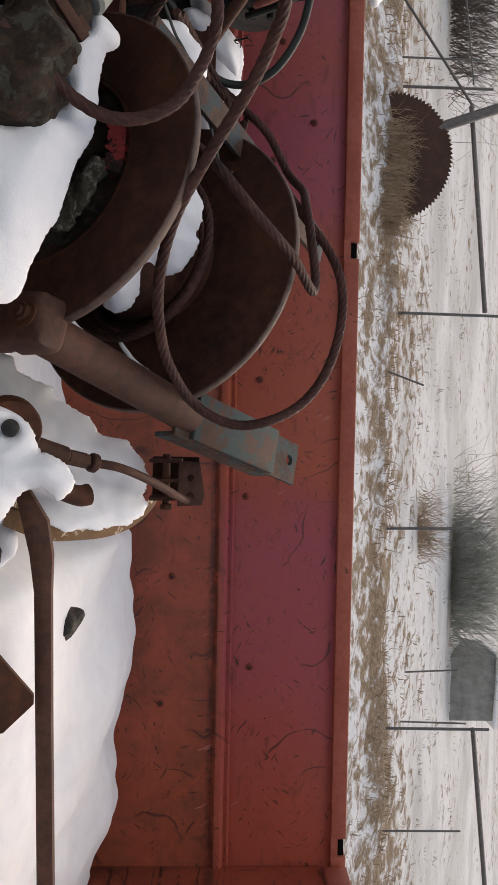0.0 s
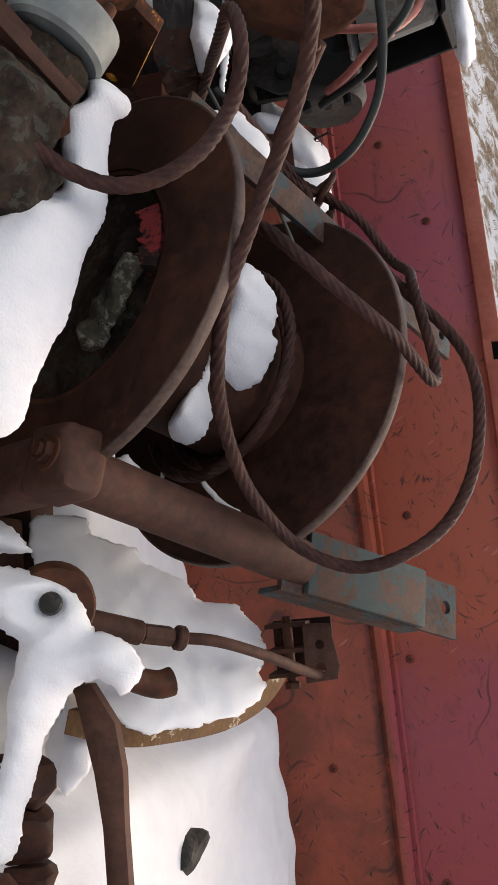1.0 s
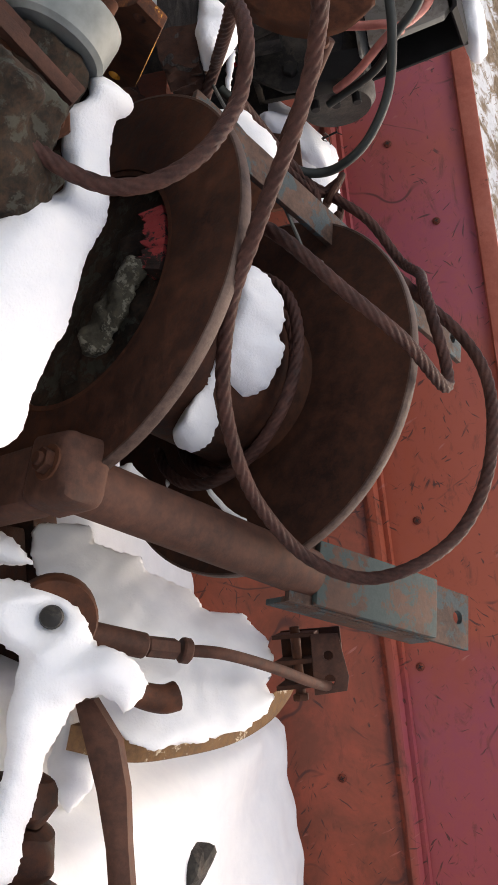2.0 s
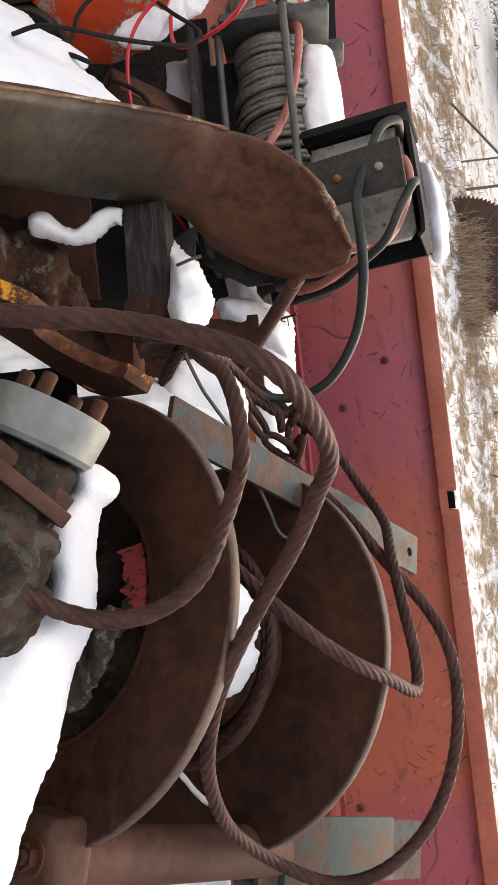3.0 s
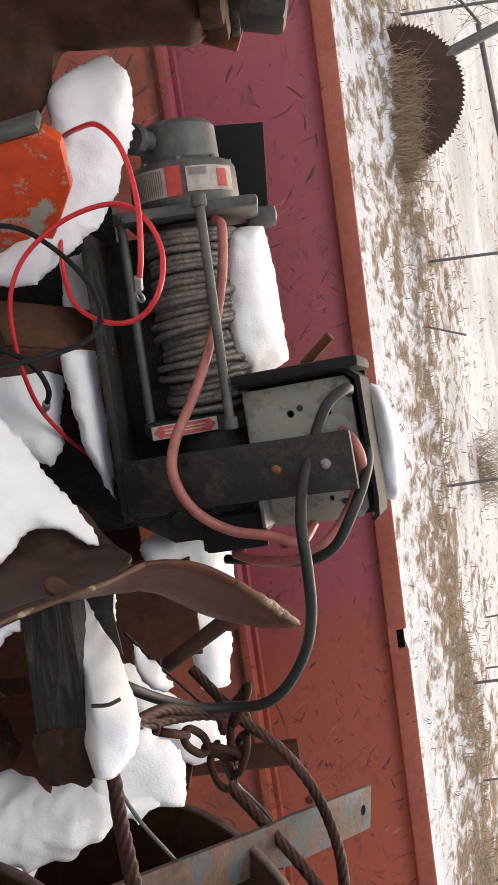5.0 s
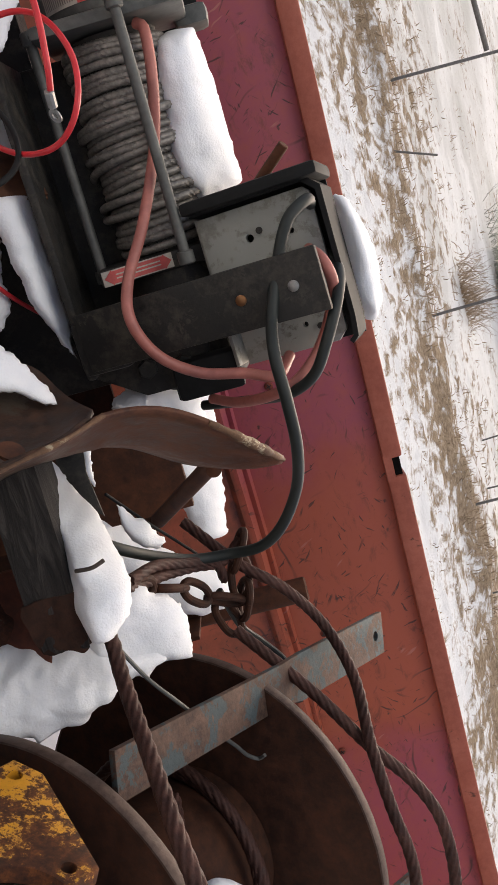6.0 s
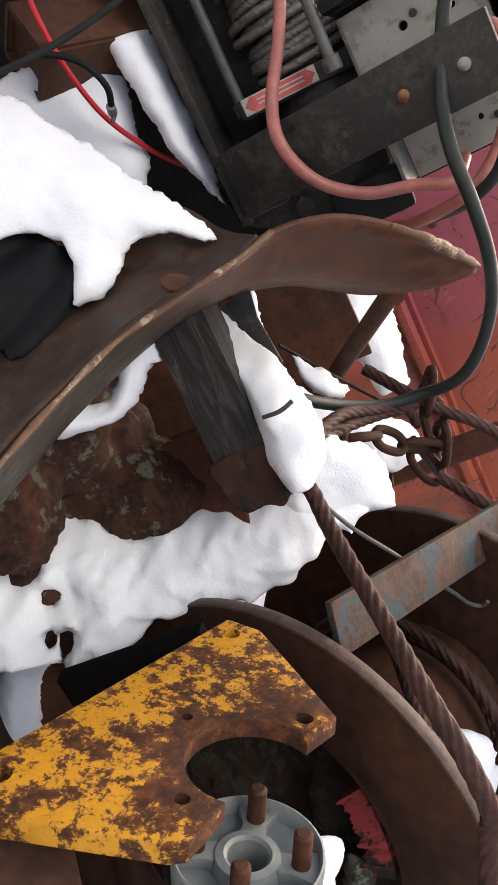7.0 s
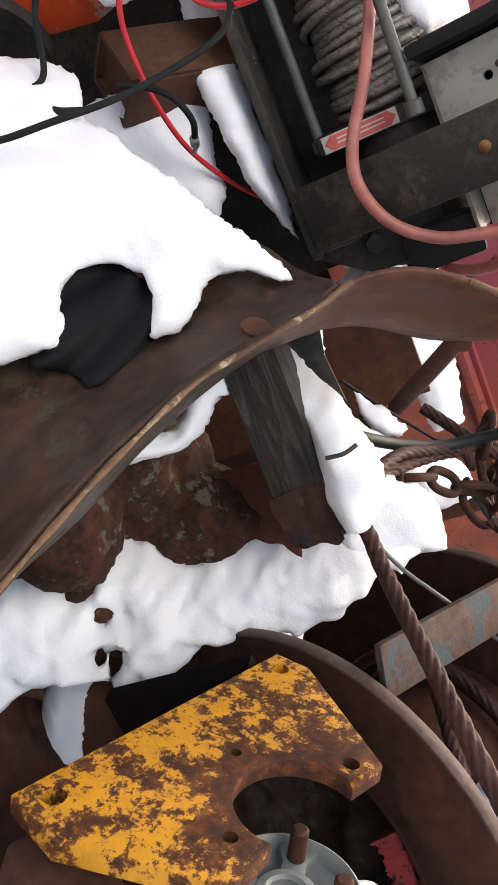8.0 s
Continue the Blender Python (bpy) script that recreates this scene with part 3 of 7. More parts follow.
def build_bed():
    floor = bmesh.new()
    slab(floor, (BED_L, 0.92, FLOOR_Z - 0.06), (BED_R, WALL_Y + 0.03, FLOOR_Z), 0.004)
    tagged(part("floor", floor, BEDRED), "faded red steel floor of the lorry bed under snow", "floor", kind="structure")

    wall = thing("wall_north", (0, WALL_Y, FLOOR_Z), "faded red steel side wall of the lorry bed, scratched and rust-specked", "wall", kind="structure")
    put = Matrix.Translation((0, -WALL_Y, -FLOOR_Z))
    bm = bmesh.new()
    slab(bm, (BED_L, WALL_Y, RIB_Z + 0.012), (BED_R + 0.03, WALL_Y + 0.03, RAIL_Z - 0.028), 0.003, put)
    part("upper_panel", bm, BEDRED, wall)
    bm = bmesh.new()
    slab(bm, (BED_L, WALL_Y - 0.004, FLOOR_Z), (BED_R + 0.03, WALL_Y + 0.03, RIB_Z - 0.022), 0.003, put)
    part("lower_panel", bm, BEDRED, wall)
    # the pressed rib between the two panels
    bm = bmesh.new()
    prof = [(0.03, -0.03), (-0.002, -0.026), (-0.016, -0.016), (-0.018, -0.004), (-0.006, 0.004), (-0.010, 0.012), (0.004, 0.018), (0.03, 0.02)]
    ends = []
    for x in [BED_L + (BED_R - BED_L) * i / 60 for i in range(61)]:
        wob = 0.0016 * noise.noise(Vector((x * 7, 0, 0)))
        ends.append([bm.verts.new((x, a + wob, RIB_Z - FLOOR_Z + b + wob)) for a, b in prof])
    for a, b in zip(ends, ends[1:]):
        for i in range(len(prof) - 1):
            bm.faces.new((a[i], a[i + 1], b[i + 1], b[i]))
    part("rib", bm, BEDRED, wall)
    # top rail, folded inwards, cut by two stake slots
    bm = bmesh.new()
    cuts = [(-0.295, -0.263), (0.992, 1.028)]
    x0 = BED_L
    for a, b in cuts:
        slab(bm, (x0, WALL_Y - 0.014, RAIL_Z - 0.034), (a, WALL_Y + 0.045, RAIL_Z), 0.006, put)
        slab(bm, (a - 0.008, WALL_Y - 0.0135, RAIL_Z - 0.0335), (b + 0.008, WALL_Y + 0.0, RAIL_Z - 0.0190), 0.0, put)
        x0 = b
    slab(bm, (x0, WALL_Y - 0.014, RAIL_Z - 0.034), (BED_R + 0.03, WALL_Y + 0.045, RAIL_Z), 0.006, put)
    part("rail", bm, RAILRED, wall, "red top rail worn to orange")
    # black blocks in the slots paint the shade inside the open pockets
    bm = bmesh.new()
    slab(bm, (-0.2945, WALL_Y - 0.010, RAIL_Z - 0.0185), (-0.2635, WALL_Y + 0.042, RAIL_Z - 0.006), 0.0, put)
    part("stake_pocket", bm, GAPBLACK, wall, "black block in the stake slot, painting the shade of its opening")
    bm = bmesh.new()
    slab(bm, (0.9925, WALL_Y - 0.010, RAIL_Z - 0.0185), (1.0275, WALL_Y + 0.042, RAIL_Z - 0.006), 0.0, put)
    part("stake_pocket", bm, GAPBLACK, wall, "black block in the stake slot, painting the shade of its opening")
    # crosshead screws
    for x, z in ((0.0, 1.8), (-0.469, 1.819), (0.425, 1.62), (0.251, 1.774), (0.342, 1.733), (-0.72, 1.835), (-0.55, 1.905), (0.70, 1.60), (0.62, 1.79)):
        bm = bmesh.new()
        lathe(bm, [(0.0075, 0), (0.0075, 0.001), (0.0055, 0.003), (0.0015, 0.0036)], Matrix.Translation((x, -0.001 if z > RIB_Z else -0.005, z - FLOOR_Z)) @ along((0, -1, 0)), 14)
        screw = part("screw", bm, REDRUSTSCREW, wall, "rusty crosshead screw")
        bm = bmesh.new()
        for ang in (20, 110):
            slab(bm, (-0.0045, -0.0008, 0), (0.0045, 0.0008, 0.0008), 0, Matrix.Translation((x, -0.0052 if z > RIB_Z else -0.0092, z - FLOOR_Z)) @ along((0, -1, 0)) @ Matrix.Rotation(radians(ang), 4, "Z"))
        slot = part("slot", bm, BLACKIRON, screw)

    end = thing("wall_east", (BED_R, 1.5, FLOOR_Z), "faded red steel end wall of the lorry bed", "wall", kind="structure")
    bm = bmesh.new()
    slab(bm, (0, -0.58, 0), (0.03, 0.598, RAIL_Z - FLOOR_Z - 0.052), 0.004)
    part("panel", bm, BEDRED, end)
    bm = bmesh.new()
    slab(bm, (-0.012, -0.58, RAIL_Z - FLOOR_Z - 0.05), (0.04, 0.575, RAIL_Z - FLOOR_Z), 0.006)
    part("rail", bm, RAILRED, end)
    # frame and wheels of the lorry below the bed
    bm = bmesh.new()
    for y in (1.15, 1.75):
        slab(bm, (BED_L, y, FLOOR_Z - 0.26), (BED_R, y + 0.08, FLOOR_Z - 0.062), 0.005)
    tagged(part("chassis", bm, BLACKIRON), "dark steel chassis rails under the lorry bed", "chassis", kind="structure")
    for x in (-1.7, 0.3):
        wheel = thing("wheel", (x, 1.45, 0.0), "dark lorry axle with tyres standing on the yard", "wheel", group="wheels under the bed")
        for name, y in (("tyre", 0.95), ("tyre", 1.72)):
            bm = bmesh.new()
            lathe(bm, [(0.22, 0), (0.42, 0.02), (0.45, 0.06), (0.45, 0.18), (0.42, 0.22), (0.22, 0.24)], Matrix.Translation((0, y + 0.24 - 1.45, 0.43)) @ along((0, -1, 0)), 32)
            part(name, bm, RUBBER, wheel)
        bm = bmesh.new()
        rod(bm, (0, -0.45, 0.43), (0, 0.45, 0.43), 0.06)
        slab(bm, (-0.06, -0.28, 0.43), (0.06, -0.2, FLOOR_Z - 0.262), 0.004)
        slab(bm, (-0.06, 0.32, 0.43), (0.06, 0.4, FLOOR_Z - 0.262), 0.004)
        part("axle", bm, BLACKIRON, wheel)


RAILRED = rust("worn_orange_red_paint", (0.27, 0.070, 0.045), (0.34, 0.092, 0.058), (0.40, 0.125, 0.085), 1.0, 0.55, (0.11, 0.040, 0.026), 0.36, 0.0)
build_bed()


def fence_post(x, y, h, lean, r=0.022):
    z = hill_height(x, y)
    post = thing("fence_post", (x, y, z), "slim grey iron fence post set in the snowy bank", "fence post", group="posts of the pasture fence")
    bm = bmesh.new()
    rod(bm, (0, 0, -0.15), (lean, 0, h), r, 10)
    part("shaft", bm, FENCEIRON, post)
    return post


for fx, fh, fl in ((-4.9, 1.35, 0.0), (-1.58, 1.50, 0.02), (1.63, 1.30, -0.02), (4.63, 1.55, 0.01), (7.8, 1.5, 0.03), (-8.2, 1.4, 0.0)):
    fence_post(fx, 12.85, fh, fl)


def bed_snow_height(x, y):
    side = min(1, max(0, (x - 0.20) / 0.12))
    far = min(1, max(0, (y - 1.25) / 0.75))
    z = (1.435 + 0.105 * far) * side + (1.33 + 0.06 * far) * (1 - side)
    z -= 0.075 * max(0, min(1, (x - 0.62) / 0.4)) ** 1.4 * side
    z += 0.03 * noise.noise(Vector((x * 5, y * 4, 0))) * side
    z += 0.018 * noise.noise(Vector((x * 6, y * 6, 0))) + 0.008 * noise.noise(Vector((x * 17, y * 17, 4)))
    z += 0.014 * noise.noise(Vector((x * 13, y * 3, 8))) * side
    pit = max(min(1, max(0, (0.16 - x) / 0.08)) * min(1, max(0, (1.66 - y) / 0.08)), min(1, max(0, (-0.30 - x) / 0.08)))
    z -= pit * (z - FLOOR_Z - 0.03)
    edge = max(0, (y - 2.03) / 0.06)
    return z - 0.05 * min(1, edge) ** 2


def build_bed_snow():
    """The snow that has filled the bottom of the bed."""
    nx, ny = 260, 90
    bm = bmesh.new()
    rows = []
    for j in range(ny):
        y = 0.93 + 1.155 * j / (ny - 1)
        rows.append([bm.verts.new((x, y, bed_snow_height(x, y))) for x in (BED_L + 0.01 + (BED_R - BED_L - 0.02) * i / (nx - 1) for i in range(nx))])
    for a, b in zip(rows, rows[1:]):
        for i in range(nx - 1):
            bm.faces.new((a[i], a[i + 1], b[i + 1], b[i]))
    rim = [e for e in bm.edges if len(e.link_faces) == 1]
    out = bmesh.ops.extrude_edge_only(bm, edges=rim)
    for v in out["geom"]:
        if isinstance(v, bmesh.types.BMVert):
            v.co.z = FLOOR_Z + 0.001
    tagged(part("bed_snow", bm, SNOW, smooth=60), "deep snow filling the bottom of the lorry bed", "snow", kind="stuff")


build_bed_snow()


# ---- fence, saw blade, brush and grass on the bank ----
def fence_rail(a, b, r, label):
    bm = bmesh.new()
    rod(bm, a, b, r, 10)
    tagged(part("fence_rail", bm, FENCEIRON), label, "fence rail", "rails of the pasture fence")


fence_rail((-4.63, 12.80, 5.32), (-1.60, 12.80, 5.60), 0.035, "grey pipe rail between two fence posts")
fence_rail((4.60, 12.80, 5.58), (8.0, 12.80, 5.93), 0.035, "grey pipe rail between two fence posts")
fence_rail((-6.9, 12.80, 3.78), (-4.60, 12.80, 5.36), 0.02, "thin slanting fence brace")
fence_rail((-4.95, 12.84, 5.36), (-7.6, 12.84, 5.05), 0.012, "thin grey wire of the pasture fence")
bm = bmesh.new()
rod(bm, (-4.12, 12.7, 4.42), (-4.55, 12.55, 5.75), 0.075, 20)
tagged(part("leaning_pipe", bm, FENCEIRON), "thick grey pipe leaning out of the bank", "pipe")
for bx, by, h, ln in ((-5.35, 12.9, 1.2, 0.01), (6.26, 13.0, 1.2, 0.0), (4.30, 14.6, 0.9, -0.05), (5.0, 14.2, 1.1, 0.03), (-0.75, 12.6, 0.55, 0.25)):
    fence_post(bx, by, h, ln, 0.015)


def build_saw_blade():
    """A big circular saw blade standing half sunk in the bank."""
    c = Vector((-3.78, 12.62, 4.14))
    s = thing("saw_blade", c, "big rusted circular saw blade standing in dead grass", "saw blade")
    n, bm = 90, bmesh.new()
    outline = []
    for i in range(n):
        a = 2 * math.pi * i / n
        outline += [(0.86 * math.cos(a), 0.86 * math.sin(a)), (0.905 * math.cos(a + 0.02), 0.905 * math.sin(a + 0.02))]
    plate(bm, outline, 0.008, Matrix.Rotation(radians(84), 4, "X") @ Matrix.Rotation(radians(12), 4, "Y"), [(0, 0, 0.05)])
    part("disc", bm, SAWRUST, s)


build_saw_blade()


def blades(bm, c, count, spread, height, lean=0.5):
    for _ in range(count):
        a = random.uniform(0, 2 * math.pi)
        rr = spread * random.random() ** 0.7
        p = Vector((c[0] + rr * math.cos(a), c[1] + rr * 0.5 * math.sin(a), 0))
        p.z = hill_height(p.x, p.y) - 0.02
        h = height * random.uniform(0.45, 1.1)
        d = Vector((random.gauss(0, lean), random.gauss(0, lean * 0.5), 1)).normalized()
        w = random.uniform(0.004, 0.009)
        side = Vector((random.uniform(-1, 1), random.uniform(-0.4, 0.4), 0)).normalized() * w
        tip = p + d * h + Vector((random.gauss(0, 0.25) * h, 0, -0.25 * h * random.random()))
        mid = p + d * h * 0.55
        v = [bm.verts.new(q) for q in (p - side, p + side, mid + side * 0.8, mid - side * 0.8, tip)]
        bm.faces.new((v[0], v[1], v[2], v[3]))
        bm.faces.new((v[3], v[2], v[4]))


def build_grass():
    random.seed(4)
    bm = bmesh.new()
    for _ in range(150):
        x = random.uniform(-9, 10)
        thick = noise.noise(Vector((x * 0.5, 1.0, 0)))
        if thick > -0.35:
            blades(bm, (x, 12.72 + random.gauss(0, 0.24)), 9, 0.34, 0.17 + 0.16 * thick)
    for _ in range(250):
        x, y = random.uniform(-9, 10), random.uniform(10.0, 12.5)
        blades(bm, (x, y), 5, 0.12, 0.10, 0.8)
    for _ in range(220):
        x, y = random.uniform(-10, 14), 13 + abs(random.gauss(0, 3.5))
        blades(bm, (x, y), 6, 0.22, 0.16, 0.8)
    for _ in range(46):
        blades(bm, (random.gauss(-3.6, 0.42), 12.48 + random.gauss(0, 0.08)), 22, 0.3, 0.52)
    tagged(part("grass", bm, STRAW, smooth=180), "withered straw-coloured grass tufts on the snowy bank", "grass", kind="stuff")


build_grass()


def build_bush(c, w, h, count, mat, label):
    """A bare tangled bush: many thin forking twigs."""
    b = thing("bush", (c[0], c[1], hill_height(c[0], c[1])), label, "bush", "bushes on the hillside")
    bm = bmesh.new()
    random.seed(int(c[0] * 10) + 77)
    for _ in range(count):
        p = Vector((random.gauss(0, w * 0.35), random.gauss(0, w * 0.2), 0))
        d = Vector((random.gauss(0, 0.5), random.gauss(0, 0.3), 1)).normalized()
        length = h * random.uniform(0.4, 1.0)
        r = 0.008 * random.uniform(0.5, 1.2)
        for k in range(3):
            q = p + d * length / 3
            side = d.orthogonal().normalized() * r * (1 - k / 3.5)
            turn = d.cross(side)
            v = [bm.verts.new(x) for x in (p + side, p - side * 0.5 + turn * 0.8, p - side * 0.5 - turn * 0.8, q + side * 0.6, q - side * 0.3 + turn * 0.5, q - side * 0.3 - turn * 0.5)]
            for i in range(3):
                bm.faces.new((v[i], v[(i + 1) % 3], v[3 + (i + 1) % 3], v[3 + i]))
            p, d = q, (d + Vector((random.gauss(0, 0.4), random.gauss(0, 0.3), random.gauss(0.05, 0.2)))).normalized()
    part("brush", bm, mat, b)
    return b


build_bush((-8.6, 17.5), 2.6, 2.2, 900, TWIG, "dark bare thicket on the snowy hillside")
build_bush((3.4, 19.5), 2.4, 2.0, 1500, EVERGREEN, "dull dark green juniper thicket on the hillside")
build_bush((1.9, 15.2), 0.9, 0.7, 260, STRAW, "brown dead weeds beyond the fence")


SHEDGREY = plain("weathered_grey_boards", (0.24, 0.24, 0.225), 0.8, 0.0, 0.35, 4)


def build_shed():
    s = thing("shed", (6.2, 19.8, hill_height(6.2, 19.8) - 0.1), "small weathered grey shed on the snowy hillside", "shed")
    bm = bmesh.new()
    slab(bm, (-0.75, 0, 0), (0.75, 1.6, 1.15), 0.01)
    part("wall", bm, SHEDGREY, s)
    bm = bmesh.new()
    slab(bm, (-0.85, -0.1, 1.15), (0.85, 1.7, 1.24), 0.02, Matrix.Rotation(radians(3), 4, "Y"))
    part("roof", bm, SNOW, s, "snow-covered roof")


build_shed()


# ---- old drum winch, tipped on its side ----
AX = Vector((0.29, 0.83, 0.48)).normalized()
E1 = (Vector((1, 0, 0)) - AX.x * AX).normalized()
E2 = E1.cross(AX)
DRUM = Matrix.Translation((-0.206, 1.31, 1.499)) @ Matrix((E1, AX, E2)).transposed().to_4x4()
HUB_AX = Vector((-0.872, 0.123, 0.473)).normalized()


def disc_profile(r_in, r_out, y0, thick, edge=0.002):
    return [(r_in, y0), (r_out - edge, y0), (r_out, y0 + edge), (r_out, y0 + thick - edge), (r_out - edge, y0 + thick), (r_in, y0 + thick)]


def lumpy(name, shapes, mat, parent, label="", voxel=0.006, rough=0.003, size=0.03):
    """A worn casting: rounded masses fused into one skin with a pitted surface. shapes: functions that fill a bmesh."""
    bm = bmesh.new()
    for s in shapes:
        s(bm)
    ob = part(name, bm, mat, parent, label, 180)
    r = ob.modifiers.new("fuse", "REMESH")
    r.mode, r.voxel_size, r.use_smooth_shade = "VOXEL", voxel, True
    s = ob.modifiers.new("wear", "SMOOTH")
    s.factor, s.iterations = 0.5, 3
    tex = bpy.data.textures.new(name, "CLOUDS")
    tex.noise_scale, tex.noise_depth = size, 4
    dsp = ob.modifiers.new("pits", "DISPLACE")
    dsp.texture, dsp.strength, dsp.mid_level, dsp.texture_coords = tex, rough * 2, 0.5, "GLOBAL"
    return ob


def egg(c, r):
    return lambda bm: bmesh.ops.create_icosphere(bm, subdivisions=3, radius=1, matrix=Matrix.Translation(c) @ Matrix.Diagonal((*r, 1)))


def brick_of(lo, hi, m=None):
    return lambda bm: slab(bm, lo, hi, 0.006, m)


def pipe_of(a, b, r):
    return lambda bm: rod(bm, a, b, r, 28)


def build_drum_winch():
    w = thing("drum_winch", label="heavy rusted cable drum winch lying tipped in the lorry bed", category="winch", m=DRUM)
    Y = along((0, 1, 0))
    into = DRUM.inverted()
    spin = along((0.257, 0.846, 0.468))
    NEAR, FAR = into @ Matrix.Translation((-0.2045, 1.3044, 1.5015)) @ spin, into @ Matrix.Translation((-0.128, 1.499, 1.625)) @ spin
    bm = bmesh.new()
    lathe(bm, disc_profile(0.128, 0.2095, -0.0055, 0.011), NEAR, 96, close=True)
    near = part("flange", bm, BROWN, w)
    bm = bmesh.new()
    lathe(bm, [(0.2075, -0.0061), (0.2095, -0.0061), (0.2104, -0.0045), (0.2104, 0.0045), (0.2095, 0.0061), (0.2075, 0.0061)], NEAR, 96, close=True)
    part("worn_edge", bm, WORNEDGE, near, "rubbed grey-brown edge")
    bm = bmesh.new()
    lathe(bm, disc_profile(0.085, 0.215, -0.0055, 0.011), FAR, 96, close=True)
    far = part("flange", bm, BROWN, w)
    bm = bmesh.new()
    lathe(bm, [(0.213, -0.0061), (0.215, -0.0061), (0.2159, -0.0045), (0.2159, 0.0045), (0.215, 0.0061), (0.213, 0.0061)], FAR, 96, close=True)
    part("worn_edge", bm, WORNEDGE, far, "rubbed grey-brown edge")
    bm = bmesh.new()
    lathe(bm, [(0.085, -0.195), (0.092, -0.18), (0.092, -0.006)], FAR, 64)
    part("drum_core", bm, BROWN, w)
    bm = bmesh.new()
    lathe(bm, disc_profile(0.122, 0.129, -0.004, 0.035), NEAR, 64, close=True)
    part("brake_ring", bm, BROWN2, w)
    # lichen-grown hub plate inside the near flange, with the remains of red paint beside it
    lumpy("hub_plate", [lambda b: lathe(b, [(0.01, 0.012), (0.125, 0.012), (0.125, 0.034), (0.01, 0.034)], Y, 48), egg((0.03, 0.01, 0.045), (0.03, 0.012, 0.05)), egg((-0.02, 0.01, 0.06), (0.03, 0.014, 0.02))], MOSSCAST, w, "lichen-grown hub plate", 0.005, 0.007, 0.018)
    spot = into @ Vector((-0.163, 1.252, 1.567))
    lumpy("lichen_crust", [egg(spot + Vector((dx, -0.008, dz - 0.014)), (0.017, 0.012, 0.015)) for dx, dz in ((-0.026, 0.016), (-0.008, 0.006), (0.012, -0.004), (0.030, -0.018))], CRUST, w, "grey-green lichen crust", 0.0035, 0.010, 0.016)
    bm = bmesh.new()
    ring = []
    for i in range(67):
        a = radians(80 + 0.55 * i)
        wob = 0.006 * noise.noise(Vector((i * 0.16, 0, 0))) + 0.004 * noise.noise(Vector((i * 0.55, 3.0, 0)))
        ring.append([bm.verts.new((r * math.cos(a), y, r * math.sin(a))) for r, y in ((0.121, -0.004), (0.102 + wob, -0.012 + wob), (0.100 + wob, 0.010), (0.121, 0.014))])
    for a, b in zip(ring, ring[1:]):
        for i in range(4):
            bm.faces.new((a[i], a[(i + 1) % 4], b[(i + 1) % 4], b[i]))
    bm.faces.new(ring[0])
    bm.faces.new(ring[-1][::-1])
    part("brake_band", bm, REDFLAKE, w, "flaking red brake band")
    # spacer pipe, then a flat tab with old green paint
    bm = bmesh.new()
    rod(bm, (0.209, 0.005, 0.052), (0.213, 0.30, 0.072), 0.026, 32, 0.08)
    part("spacer_pipe", bm, PIPE, w, "rust-brown spacer pipe")
    bm = bmesh.new()
    slab(bm, (0.172, -0.034, 0.022), (0.236, 0.012, 0.084), 0.013, None, 4)
    rough_up(bm, 0.005, 30)
    lug = part("end_lug", bm, PIPE, w, "square lug with a rusted nut")
    bm = bmesh.new()
    lathe(bm, [(0.016, 0), (0.016, 0.002), (0.0155, 0.003), (0.004, 0.003)], Matrix.Translation((0.205, -0.0345, 0.060)) @ along((0, -1, 0)), 24)
    part("washer", bm, BROWN2, lug)
    bm = bmesh.new()
    hexnut(bm, (0.205, -0.037, 0.060), (0, -1, 0), 0.0115, 0.008)
    rod(bm, (0.205, -0.044, 0.060), (0.205, -0.049, 0.060), 0.006, 12)
    part("nut", bm, BROWN, lug)
    bm = bmesh.new()
    slab(bm, (0.178, -0.030, -0.17), (0.234, 0.006, 0.024), 0.010, None, 3)
    rough_up(bm, 0.004, 22)
    part("cross_bar", bm, PIPE, w, "thick rusty bar ending in the lug")
    tilt = Matrix.Translation((0.213, 0.27, 0.066)) @ Matrix.Rotation(radians(11), 4, "X")
    bm = bmesh.new()
    outline = [(-0.036, 0.0), (0.036, 0.0), (0.036, 0.285), (-0.030, 0.285)]
    plate(bm, outline, 0.007, tilt, [(0.0, 0.265, 0.0085)])
    tab = part("mounting_tab", bm, GREENBAR, w, "flat steel tab with worn green paint")
    bm = bmesh.new()
    slab(bm, (-0.035, 0.03, 0.0068), (0.035, 0.218, 0.016), 0.003, tilt)
    part("channel", bm, GREENPAINT, tab, "channel with worn green paint")
    bm = bmesh.new()
    slab(bm, (0.030, 0.0, -0.032), (0.037, 0.225, -0.001), 0.002, tilt)
    part("lip", bm, GREENBAR, tab)
    bm = bmesh.new()
    plate(bm, [(-0.022, 0), (0.022, 0), (0.022, 0.26), (0.028, 0.30), (0.029, 0.51), (-0.024, 0.51), (-0.024, 0.30), (-0.022, 0.26)], 0.007, Matrix.Translation((-0.178, 0.008, 0.110)) @ Matrix.Rotation(radians(1.8), 4, "X") @ Matrix.Rotation(radians(-2.5), 4, "Z"), [(0.003, 0.487, 0.0065)], 0.0015)
    part("spacer_bar", bm, GREENBAR, w, "flat steel bar with worn green paint")
    # loose turns of rope on the core
    for r, y0, a0, a1, name in ((0.122, 0.198, -60, 250, "rope_turn"), (0.101, 0.218, -80, 270, "rope_turn")):
        pts = [(0.012 + r * math.cos(radians(a)), y0 - 0.02 * math.sin(radians(a * 0.7)), 0.008 + r * math.sin(radians(a))) for a in range(a0, a1, 15)]
        part(name, sweep(pts, 0.0062, 36, 0.0032, 6, 0.080, 0.24), ROPE, w)
    return w


